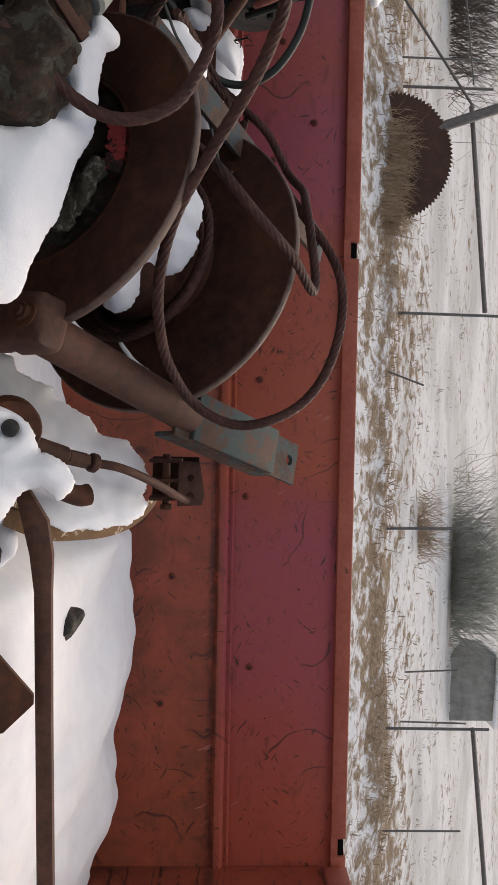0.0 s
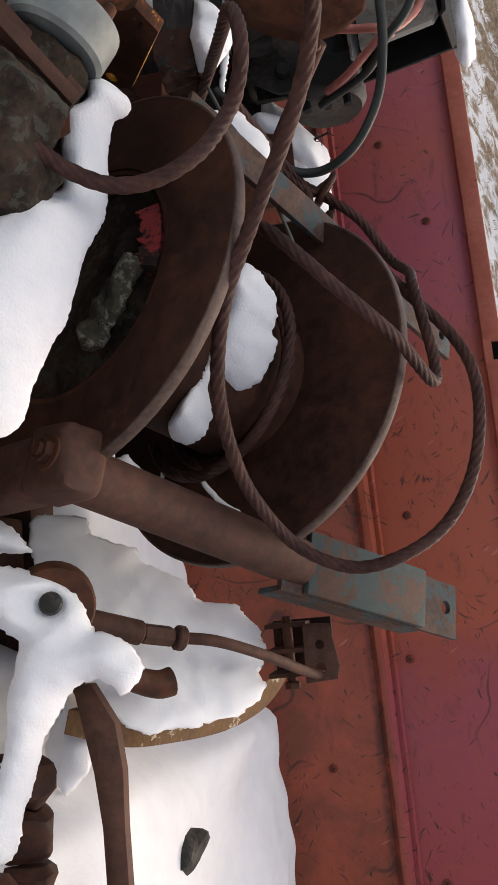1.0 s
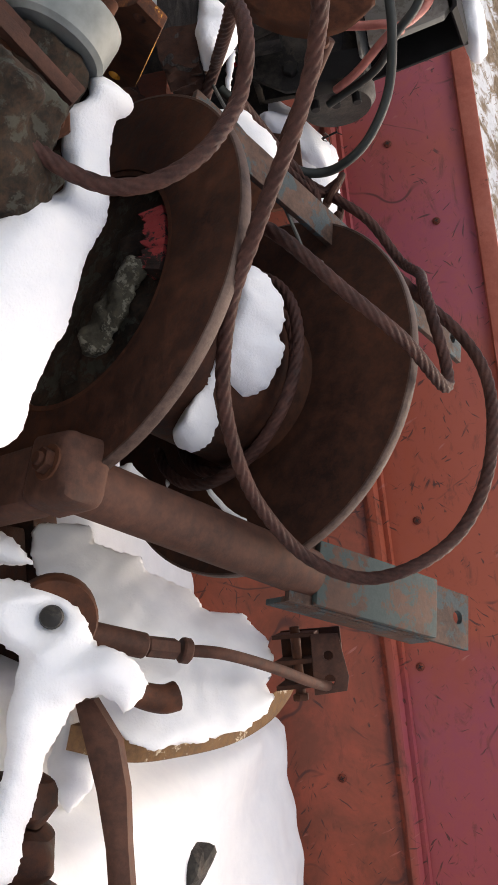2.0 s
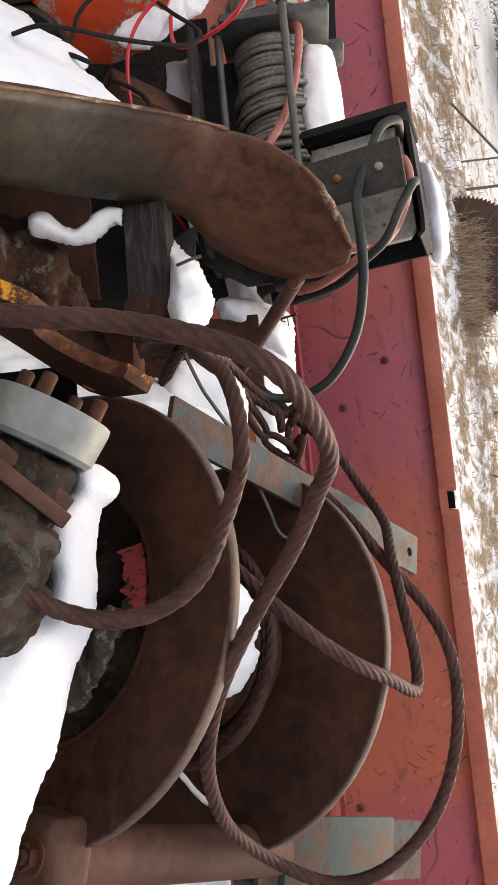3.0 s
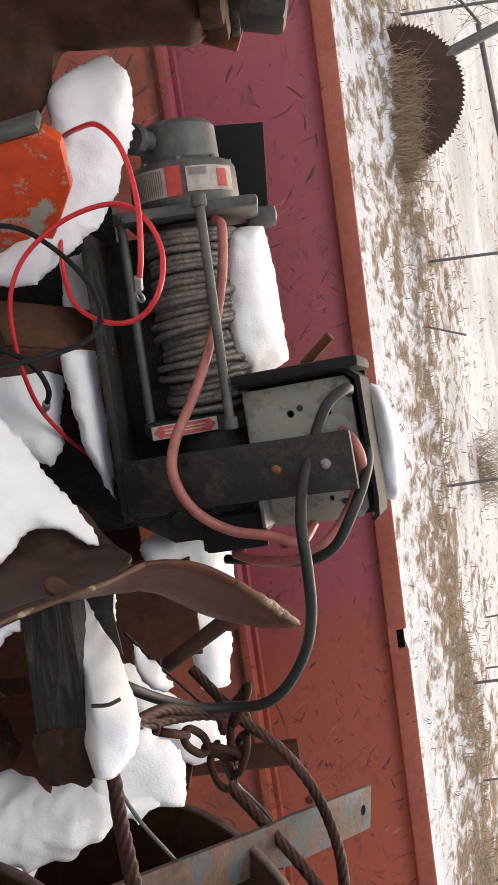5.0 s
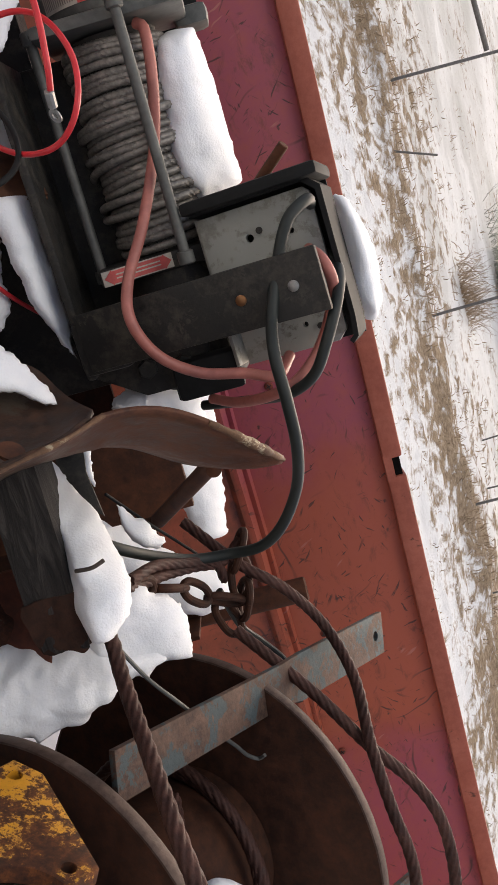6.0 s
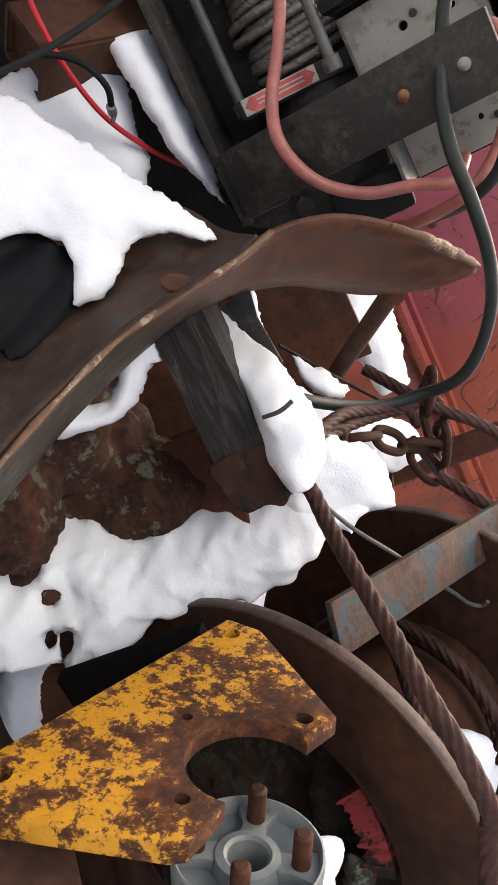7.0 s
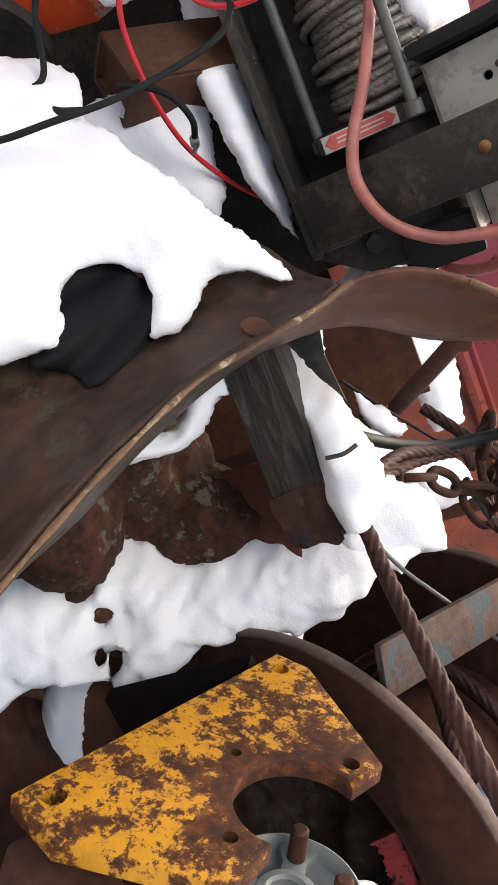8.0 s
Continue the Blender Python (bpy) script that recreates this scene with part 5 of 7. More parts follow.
tagged(part("wire", sweep([(-0.455, 1.395, 1.632), (-0.414, 1.397, 1.648), (-0.394, 1.395, 1.659), (-0.363, 1.40, 1.676), (-0.32, 1.418, 1.691), (-0.280, 1.440, 1.704), (-0.258, 1.452, 1.710), (-0.248, 1.456, 1.719), (-0.253, 1.452, 1.727)], 0.0020, 8, 0.004), GREYCAST), "thin bent steel wire with a hooked end", "wire")
tagged(part("hose", sweep([(-0.36, 1.62, 1.708), (-0.299, 1.64, 1.718), (-0.267, 1.65, 1.735), (-0.242, 1.64, 1.755), (-0.222, 1.62, 1.764), (-0.205, 1.60, 1.763)], 0.0045, 10, 0.005), GREENWIRE), "thin dark green hose behind the ropes", "hose")


def build_linkage():
    k = thing("lever_linkage", (0.15, 1.34, 1.50), "rust-brown lever and adjusting rod, half under snow", "linkage")
    o = Vector((0.15, 1.34, 1.50))

    def at(*p):
        return Vector(p) - o

    bm = bmesh.new()
    rod(bm, at(0.118, 1.318, 1.468), at(0.140, 1.368, 1.520), 0.0125, 18)
    rod(bm, at(0.140, 1.368, 1.520), at(0.147, 1.395, 1.543), 0.0105, 6)
    rod(bm, at(0.148, 1.398, 1.546), at(0.151, 1.405, 1.554), 0.013, 12)
    part("turnbuckle", bm, PIPE, k, "brown turnbuckle")
    part("rod", sweep([at(0.149, 1.40, 1.55), at(0.157, 1.42, 1.585), at(0.178, 1.475, 1.622), at(0.205, 1.55, 1.655), at(0.215, 1.585, 1.67)], 0.0062, 12, 0.006), PIPE, k)
    part("stub", sweep([at(0.165, 1.30, 1.515), at(0.18, 1.325, 1.525), at(0.188, 1.343, 1.541), at(0.187, 1.352, 1.552)], lambda t: 0.011 + 0.003 * t, 14, 0.004), BROWN2, k)
    bm = bmesh.new()
    path = [at(0.180, 1.315, 1.478), at(0.215, 1.305, 1.496), at(0.255, 1.296, 1.506), at(0.30, 1.29, 1.510), at(0.45, 1.28, 1.515), at(0.80, 1.27, 1.525)]
    wid = [0.009, 0.0155, 0.0135, 0.0100, 0.0094, 0.0094]
    rows = []
    for p, q in zip(path, wid):
        rows.append([bm.verts.new(p + Vector(v)) for v in ((0, -0.006, -q), (0, -0.010, -q * 0.3), (0, -0.010, q * 0.4), (0, -0.006, q), (0, 0.008, q), (0, 0.008, -q))])
    for a, b in zip(rows, rows[1:]):
        for i in range(6):
            bm.faces.new((a[i], a[(i + 1) % 6], b[(i + 1) % 6], b[i]))
    bm.faces.new(rows[0])
    bm.faces.new(rows[-1][::-1])
    part("lever_bar", bm, PIPE, k, "long brown lever bar")
    bm = bmesh.new()
    lathe(bm, [(0.012, -0.012), (0.036, -0.012), (0.038, -0.008), (0.038, 0.008), (0.036, 0.012), (0.012, 0.012)], Matrix.Translation(at(0.104, 1.272, 1.470)) @ along((0.25, -0.75, 0.35)), 32)
    boss = part("boss", bm, BROWN2, k)
    return k


build_linkage()
bm = bmesh.new()
lathe(bm, [(0.009, 0), (0.0105, 0.003), (0.009, 0.008), (0.004, 0.010)], Matrix.Translation((0.104, 1.249, 1.478)) @ along((-0.1, -0.9, 0.3)), 20)
tagged(part("pivot_pin", bm, BLACKIRON), "dark pivot pin showing through the snow", "pin")


def build_dish():
    """Rim of a rusted dish under the snow, with flakes of cream paint."""
    dish = thing("rusty_dish", (0.24, 1.5, 1.5), "shallow rusty dish with cream paint flaking on its rim", "dish")
    pts = curve_points([(0.225, 1.33, 1.455), (0.25, 1.39, 1.492), (0.258, 1.45, 1.530), (0.262, 1.52, 1.562), (0.258, 1.58, 1.585), (0.245, 1.63, 1.605), (0.215, 1.66, 1.625), (0.18, 1.66, 1.63)], 0.012)
    bm = bmesh.new()
    rows = []
    for i, p in enumerate(pts):
        h = 0.022 + 0.012 * math.sin(i / len(pts) * 3.1)
        rows.append([bm.verts.new(p - Vector((0.24, 1.5, 1.5)) + Vector(v)) for v in ((0, -0.003, -h * 0.2), (-h, -0.004, 0.002), (-h, 0.010, 0.004), (0.002, 0.006, -h * 0.2))])
    for a, b in zip(rows, rows[1:]):
        for i in range(4):
            bm.faces.new((a[i], a[(i + 1) % 4], b[(i + 1) % 4], b[i]))
    bm.faces.new(rows[0])
    bm.faces.new(rows[-1][::-1])
    part("rim", bm, DISHRUST, dish)
    bm = bmesh.new()
    lathe(bm, [(0.02, -0.05), (0.08, -0.045), (0.10, -0.03), (0.095, -0.026), (0.075, -0.04), (0.02, -0.045)], Matrix.Translation((-0.09, 0.02, -0.03)) @ Matrix.Rotation(radians(20), 4, "X"), 40)
    part("bowl", bm, DISHRUST, dish)
    return dish


DISHRUST = rust("ochre_rust_with_cream_paint", (0.07, 0.035, 0.014), (0.14, 0.075, 0.03), (0.21, 0.12, 0.05), 1.5, 0.75, (0.55, 0.48, 0.36), 0.38)
build_dish()


def build_clevis():
    c = thing("clevis", (0.185, 1.59, 1.655), "small dark clevis bracket with bolt holes, holding the rod", "bracket")
    bm = bmesh.new()
    plate(bm, [(-0.032, -0.002), (0.038, -0.004), (0.036, 0.034), (0.020, 0.038), (-0.030, 0.030)], 0.006, Matrix.Rotation(radians(80), 4, "X") @ Matrix.Translation((0, 0, 0.008)), [(0.022, 0.015, 0.0065), (-0.006, 0.016, 0.0055)], 0.001)
    part("face_plate", bm, PIPE, c, "rust-brown plate with two holes")
    for x in (-0.034, -0.004, 0.024):
        bm = bmesh.new()
        plate(bm, [(-0.02, -0.045), (0.05, -0.045), (0.05, 0.004), (-0.012, 0.004)], 0.005, Matrix.Translation((x, 0.0, 0.0)) @ Matrix.Rotation(radians(90), 4, "Z") @ Matrix.Rotation(radians(90), 4, "X"), [(0.012, -0.02, 0.006)])
        part("cheek", bm, BROWN, c)
    bm = bmesh.new()
    slab(bm, (-0.036, 0.044, -0.045), (0.03, 0.05, 0.03), 0.002)
    part("back", bm, BROWN, c)
    bm = bmesh.new()
    rod(bm, (-0.042, 0.0, -0.02), (0.04, 0.0, -0.02), 0.006, 12)
    hexnut(bm, (0.036, 0.0, -0.02), (1, 0, 0), 0.010, 0.008)
    part("bolt", bm, BROWN2, c)
    return c


build_clevis()


# ---- bent guard, timber, struts ----
def build_guard():
    """A sheet-metal guard: a flange along its lower edge, a ridge, a broad back under snow, and a twisted tongue at its end."""
    low = [(-0.575, 1.130, 1.440), (-0.586, 1.186, 1.472), (-0.593, 1.237, 1.502), (-0.607, 1.301, 1.535), (-0.616, 1.357, 1.578), (-0.616, 1.425, 1.640), (-0.590, 1.495, 1.675), (-0.555, 1.495, 1.735), (-0.543, 1.480, 1.780), (-0.548, 1.450, 1.820)]
    ridge = [(-0.612, 1.090, 1.510), (-0.627, 1.139, 1.543), (-0.640, 1.185, 1.575), (-0.651, 1.233, 1.613), (-0.654, 1.271, 1.657), (-0.655, 1.293, 1.681), (-0.658, 1.325, 1.706), (-0.646, 1.345, 1.749), (-0.609, 1.368, 1.790), (-0.556, 1.432, 1.823)]
    inner = [(-0.692, 1.278, 1.401), (-0.707, 1.337, 1.451), (-0.701, 1.367, 1.493), (-0.700, 1.409, 1.543), (-0.701, 1.445, 1.584), (-0.686, 1.464, 1.624), (-0.662, 1.440, 1.654), (-0.648, 1.380, 1.690)]
    L, R, F = curve_points(low, 0.004), curve_points(ridge, 0.004), curve_points(inner, 0.004)
    n = 90
    pick = lambda line, s: line[min(len(line) - 1, int(s * (len(line) - 1)))]
    g = thing("bent_guard", (-0.65, 1.3, 1.5), "bent rusty sheet-metal guard twisted to a tongue, carrying snow", "guard")
    o = Vector((-0.65, 1.3, 1.5))
    bm = bmesh.new()
    rows = []
    for i in range(n + 1):
        s = i / n
        a, b = pick(L, s), pick(R, s)
        tongue = max(0.0, min(1.0, (s - 0.50) / 0.12))
        row = []
        for k in range(9):
            u = k / 8
            p = a.lerp(b, u)
            bulge = 0.026 * min(u / 0.36, (1 - u) / 0.64) * tongue * math.sin(math.pi * min(1.0, (1 - s) / 0.3) / 2)
            p = p + Vector((0.2, -0.9, 0.3)).normalized() * bulge
            p = p + 0.0025 * Vector(noise.noise_vector(p * 14))
            row.append(bm.verts.new(p - o))
        rows.append(row)
    for a, b in zip(rows, rows[1:]):
        for k in range(8):
            bm.faces.new((a[k], b[k], b[k + 1], a[k + 1]))
    tongue_ob = part("flange", bm, GUARDFRONT, g, "folded rusty edge ending in a pointed tongue", 50)
    sol = tongue_ob.modifiers.new("sheet", "SOLIDIFY")
    sol.thickness, sol.offset = 0.004, 0
    bm = bmesh.new()
    rows = []
    for i in range(61):
        s = i / 60
        b, c = pick(R, 0.60 * s), pick(F, s)
        row = []
        for k in range(12):
            u = k / 11
            p = b.lerp(c, u) + Vector((0.55, 0.45, -0.5)) * (0.044 - 0.030 * s * s) * math.sin(math.pi * u ** 0.7)
            p = p + 0.004 * Vector(noise.noise_vector(p * 11 + Vector((4, 0, 0))))
            row.append(bm.verts.new(p - o))
        rows.append(row)
    for a, b in zip(rows, rows[1:]):
        for k in range(11):
            bm.faces.new((a[k], b[k], b[k + 1], a[k + 1]))
    back = part("back_sheet", bm, GUARDBACK, g, "dark weathered back of the guard", 60)
    sol = back.modifiers.new("sheet", "SOLIDIFY")
    sol.thickness, sol.offset = 0.004, -1
    bm = bmesh.new()
    lathe(bm, [(0.010, -0.002), (0.010, 0.0005), (0.007, 0.0012), (0.003, 0.0014)], Matrix.Translation(Vector((-0.6593, 1.2841, 1.6467)) - o) @ along((-0.75, -0.3, 0.55)), 20)
    part("rivet", bm, BROWN2, g)
    # the sheet's bare edge, its old cream paint chipped
    bm = sweep([Vector(q) - o + Vector((0.0, -0.001, 0.001)) for q in ridge[:7]], lambda u: 0.0019 + 0.0005 * math.sin(u * 40), 8, 0.006)
    part("edge", bm, CREAMEDGE, g, "worn edge with chipped cream paint", 60)
    bm = sweep([Vector(q) - o + Vector((0.001, -0.002, 0.001)) for q in ((-0.625, 1.358, 1.775), (-0.609, 1.367, 1.790), (-0.585, 1.394, 1.806), (-0.557, 1.431, 1.822))], lambda u: 0.0022 + 0.0022 * math.sin(math.pi * u) + 0.0006 * math.sin(u * 31), 8, 0.004)
    part("worn_lip", bm, CREAMEDGE, g, "pale worn lip of the tongue", 60)
    bm = bmesh.new()
    lathe(bm, [(0.0075, -0.002), (0.0075, 0.0045), (0.005, 0.006)], Matrix.Translation(Vector((-0.544, 1.495, 1.755)) - o) @ along((0.1, -1, 0.0)), 16)
    part("bolt", bm, BROWN2, g)
    return g


GUARDBACK = rust("weathered_dark_sheet", (0.013, 0.0085, 0.0065), (0.036, 0.021, 0.015), (0.095, 0.045, 0.025), 0.8, 0.6, (0.060, 0.046, 0.034), 0.40)
GUARDFRONT = rust("weathered_rusty_sheet", (0.036, 0.016, 0.010), (0.088, 0.034, 0.018), (0.175, 0.068, 0.034), 0.9, 0.5)


def old_olive_paint(mat):
    """Olive-grey remains of paint on the long end of the sheet, worn off towards the tongue."""
    n, l = mat.node_tree.nodes, mat.node_tree.links
    b = n["Principled BSDF"]
    rusty = b.inputs["Base Color"].links[0].from_socket
    v = coords(n, l)
    sep, add = n.new("ShaderNodeSeparateXYZ"), n.new("ShaderNodeMath")
    l.new(v, sep.inputs[0])
    add.operation = "MULTIPLY_ADD"
    add.inputs[1].default_value = 0.16
    l.new(grain(n, l, v, 18, 9, 0.7), add.inputs[0])
    l.new(sep.outputs[2], add.inputs[2])
    worn = ramp(n, l, add.outputs[0], [(0.19, grey(1)), (0.25, grey(0))])
    olive = ramp(n, l, grain(n, l, v, 50, 8, 0.7), [(0.35, (0.018, 0.014, 0.010)), (0.6, (0.046, 0.036, 0.025))])
    l.new(mix(n, l, worn, rusty, olive), b.inputs["Base Color"])


old_olive_paint(GUARDFRONT)
CREAMEDGE = rust("chipped_cream_edge", (0.05, 0.026, 0.016), (0.12, 0.062, 0.034), (0.20, 0.115, 0.065), 2.0, 0.7, (0.33, 0.27, 0.18), 0.41)
build_guard()


REDRUST2 = rust("rust_stained_wood", (0.012, 0.007, 0.005), (0.035, 0.016, 0.011), (0.075, 0.034, 0.022), 2.0, 0.85)


def build_timber():
    """A split old beam end with one gnawed face."""
    a, b = Vector((-0.635, 1.416, 1.604)), Vector((-0.462, 1.388, 1.606))
    t = thing("timber", a, "split grey old timber with a broken end", "timber")
    m = along(b - a, (0, 0, 1))
    bm = bmesh.new()
    n, rows = 40, []
    sec = [(-0.027, -0.022), (-0.027, 0.0), (-0.027, 0.022), (-0.01, 0.024), (0.012, 0.023), (0.027, 0.022), (0.027, 0.0), (0.027, -0.022), (0.0, -0.024)]
    dense = []
    for i in range(len(sec)):
        p, q = Vector(sec[i]), Vector(sec[(i + 1) % len(sec)])
        dense += [p.lerp(q, k / 4) for k in range(4)]
    length = (b - a).length
    for i in range(n + 1):
        z = length * i / n
        row = []
        for j, p in enumerate(dense):
            crack = 0.006 * max(0, noise.noise(Vector((j * 0.9, z * 6, 2.0)))) + 0.003 * noise.noise(Vector((j * 3.1, z * 9, 0)))
            end = 0.014 * noise.noise(Vector((j * 0.6, 5.0, 1.0))) if i == n else 0
            shrink = 1 - (0.10 * max(0, (i / n - 0.85) / 0.15)) - crack * 8
            v = m @ Vector((p.x * shrink, p.y * shrink, z + end))
            row.append(bm.verts.new(v))
        rows.append(row)
    k = len(dense)
    for r, s in zip(rows, rows[1:]):
        for j in range(k):
            bm.faces.new((r[j], r[(j + 1) % k], s[(j + 1) % k], s[j]))
    bm.faces.new(rows[0][::-1])
    bm.faces.new(rows[-1])
    beam = part("beam", bm, WOOD, t, smooth=25)
    # splintered, rust-stained end
    bm = bmesh.new()
    got = slab(bm, (-0.0285, -0.0245, length - 0.045), (0.0285, 0.0245, length + 0.004), 0)
    bmesh.ops.subdivide_edges(bm, edges=list(bm.edges), cuts=11, use_grid_fill=True)
    for v in bm.verts:
        far = max(0.0, (v.co.z - length + 0.03) / 0.034)
        v.co.z += far * 0.007 * noise.noise(Vector((v.co.x * 120, v.co.y * 60, 3.0)))
        v.co.xy *= 1 - 0.22 * far * far
    bmesh.ops.transform(bm, matrix=m, verts=bm.verts)
    rough_up(bm, 0.003, 60)
    part("broken_end", bm, REDRUST2, t, "splintered red-brown end")
    return t


build_timber()
tagged(part("twig", sweep([(-0.535, 1.352, 1.640), (-0.537, 1.345, 1.655), (-0.540, 1.347, 1.666)], 0.0018, 8, 0.003), TWIG), "short dark twig stuck in the snow", "twig")


def build_struts():
    s = thing("angle_post", (-0.44, 1.70, FLOOR_Z), "dark rusty flat post behind the chain", "post")
    bm = bmesh.new()
    slab(bm, (-0.124, 0.0, 0.0), (0.0, 0.01, 0.538), 0.002)
    part("flat", bm, BROWN2, s)
    bm = bmesh.new()
    slab(bm, (-0.124, 0.0102, 0.0), (-0.116, 0.03, 0.538), 0.002)
    part("flange", bm, BROWN2, s)
    bm = bmesh.new()
    rod(bm, (-0.552, 1.50, 1.762), (-0.462, 1.62, 1.665), 0.009, 16)
    tagged(part("brace_rod", bm, PIPE), "brown brace rod under the guard's tongue", "rod")
    bm = bmesh.new()
    slab(bm, (-0.32, 1.70, 1.605), (-0.262, 1.76, 1.612), 0.002)
    slab(bm, (-0.268, 1.70, 1.61), (-0.262, 1.76, 1.655), 0.002)
    slab(bm, (-0.32, 1.754, 1.61), (-0.262, 1.76, 1.655), 0.002)
    tagged(part("bracket_stub", bm, BROWN2), "short rusty bracket poking out of the snow", "bracket")
    bm = bmesh.new()
    rod(bm, (-0.235, 1.83, 1.40), (-0.225, 1.84, 1.80), 0.018, 16)
    tagged(part("upright_bar", bm, BROWN2), "rusty upright bar behind the tangled ropes", "bar")


build_struts()


# ---- castings in the bed ----
def build_orange_casting():
    o = Vector((-0.97, 1.47, 1.50))
    u = Vector((0.0, -0.05, 1.0)).normalized()
    v = Vector((0.72, 0.69, 0.03)).normalized()
    v = (v - u * v.dot(u)).normalized()
    m = Matrix.Translation((-1.046, 1.493, 1.461)) @ Matrix.Scale(1.04, 4) @ Matrix((u, v, u.cross(v))).transposed().to_4x4()
    c = thing("orange_casting", label="bright orange painted machine casting, chipped to grey", category="casting", m=m)
    bm = bmesh.new()
    plate(bm, [(-0.002, 0.009), (0.041, 0.010), (0.075, 0.013), (0.104, 0.015), (0.145, 0.010), (0.178, 0.006), (0.192, 0.02), (0.187, 0.068), (0.126, 0.163), (0.065, 0.176), (0.017, 0.166), (0.008, 0.14), (-0.002, 0.107), (-0.018, 0.085), (-0.025, 0.068), (-0.003, 0.041)], 0.02, Matrix.Translation((0, 0, -0.0)), [], 0.006)
    part("body", bm, ORANGE, c)
    bm = bmesh.new()
    plate(bm, [(-0.05, 0.001), (-0.002, 0.002), (0.041, 0.003), (0.075, 0.005), (0.104, 0.006), (0.145, 0.001), (0.176, -0.004), (0.178, 0.004), (0.145, 0.009), (0.104, 0.014), (0.075, 0.012), (0.041, 0.009), (-0.002, 0.008), (-0.05, 0.007)], 0.026, Matrix.Translation((0, 0, -0.003)), [], 0.003)
    part("lip", bm, GREYCAST, c, "bare grey lip")
    bm = bmesh.new()
    slab(bm, (-0.10, 0.012, -0.01), (-0.006, 0.085, 0.07), 0.012)
    part("lug", bm, BROWN2, c)
    bm = bmesh.new()
    lathe(bm, [(0.012, -0.004), (0.05, -0.006), (0.062, -0.01), (0.066, 0.0), (0.066, 0.03), (0.062, 0.036), (0.012, 0.036)], Matrix.Translation((-0.045, 0.150, 0.0)), 40)
    part("collar", bm, BLACKIRON, c, "dark round collar")
    return c


build_orange_casting()


def build_pipe_casting():
    o = Vector((-1.2, 1.55, 1.60))
    c = thing("pipe_casting", o, "massive rusty pipe casting with orange flange", "casting")
    P = lambda x, y, z: Vector((x, y, z)) - o
    lumpy("body", [
        egg(P(-1.24, 1.60, 1.56), (0.15, 0.11, 0.12)),
        egg(P(-1.14, 1.58, 1.55), (0.09, 0.07, 0.10)),
        pipe_of(P(-1.200, 1.60, 1.62), P(-1.170, 1.562, 1.812), 0.046),
        egg(P(-1.175, 1.565, 1.79), (0.05, 0.045, 0.03)),
        pipe_of(P(-1.40, 1.60, 1.60), P(-1.20, 1.60, 1.58), 0.12),
        brick_of(P(-1.32, 1.56, 1.30), P(-1.05, 1.68, 1.52)),
    ], DARKCAST, c, "", 0.007, 0.004, 0.05)
    bm = bmesh.new()
    plate(bm, [(-0.040, -0.030), (0.030, -0.034), (0.042, -0.012), (0.020, 0.0), (0.044, 0.016), (0.030, 0.036), (-0.034, 0.034)], 0.022, Matrix.Translation(P(-1.168, 1.556, 1.812)) @ along((0.05, -0.10, 0.99), (0, 1, 0)), [], 0.005)
    rough_up(bm, 0.003, 40)
    jaw = part("jaw", bm, BROWN, c, "broken dark jaw at the end of the pipe")
    bm = bmesh.new()
    plate(bm, [(-0.034, -0.014), (0.036, -0.010), (0.036, 0.014), (0.014, 0.020), (-0.034, 0.014)], 0.008, Matrix.Translation(P(-1.152, 1.622, 1.812)) @ Matrix.Rotation(radians(90), 4, "X") @ Matrix.Rotation(radians(66), 4, "Z"), [], 0.002)
    part("cleat", bm, RUSTORANGE, c, "orange-brown cleat")
    bm = bmesh.new()
    slab(bm, (-0.050, -0.006, -0.005), (0.036, 0.012, 0.005), 0.002, Matrix.Translation(P(-1.176, 1.598, 1.842)))
    part("side_plate", bm, BLACKIRON, c)
    bm = bmesh.new()
    lathe(bm, [(0.001, 0), (0.05, 0), (0.059, 0.008), (0.060, 0.028), (0.052, 0.046), (0.036, 0.057), (0.015, 0.062), (0.001, 0.063)], Matrix.Translation(P(-1.215, 1.47, 1.70)) @ along((0.35, -0.35, 0.85)), 40)
    cap = part("cap", bm, RUSTORANGE, c, "orange-brown domed cap")
    bm = bmesh.new()
    hexnut(bm, P(-1.175, 1.43, 1.765), (0.35, -0.6, 0.7), 0.018, 0.016)
    part("nut", bm, BROWN2, cap)
    bm = bmesh.new()
    slab(bm, (-0.030, -0.03, -0.04), (0.030, 0.03, 0.035), 0.010, Matrix.Translation(P(-1.182, 1.62, 1.868)) @ Matrix.Rotation(radians(14), 4, "Y"))
    part("end_block", bm, BLACKIRON, c, "dark grey end block")
    bm = bmesh.new()
    slab(bm, (-0.14, -0.02, -0.09), (0.06, 0.03, 0.02), 0.006, Matrix.Translation(P(-1.12, 1.46, 1.47)))
    part("side_bar", bm, ORANGE, c, "orange painted bar")
    bm = bmesh.new()
    rod(bm, P(-1.075, 1.44, 1.51), P(-1.04, 1.43, 1.535), 0.009, 14)
    part("pin", bm, BROWN, c)
    return c


DARKCAST = rust("dark_rusted_casting", (0.016, 0.0075, 0.005), (0.045, 0.019, 0.011), (0.11, 0.045, 0.024), 0.7, 0.8)
RUSTORANGE = rust("orange_rust", (0.06, 0.02, 0.009), (0.15, 0.047, 0.019), (0.25, 0.08, 0.033), 1.2)
build_pipe_casting()


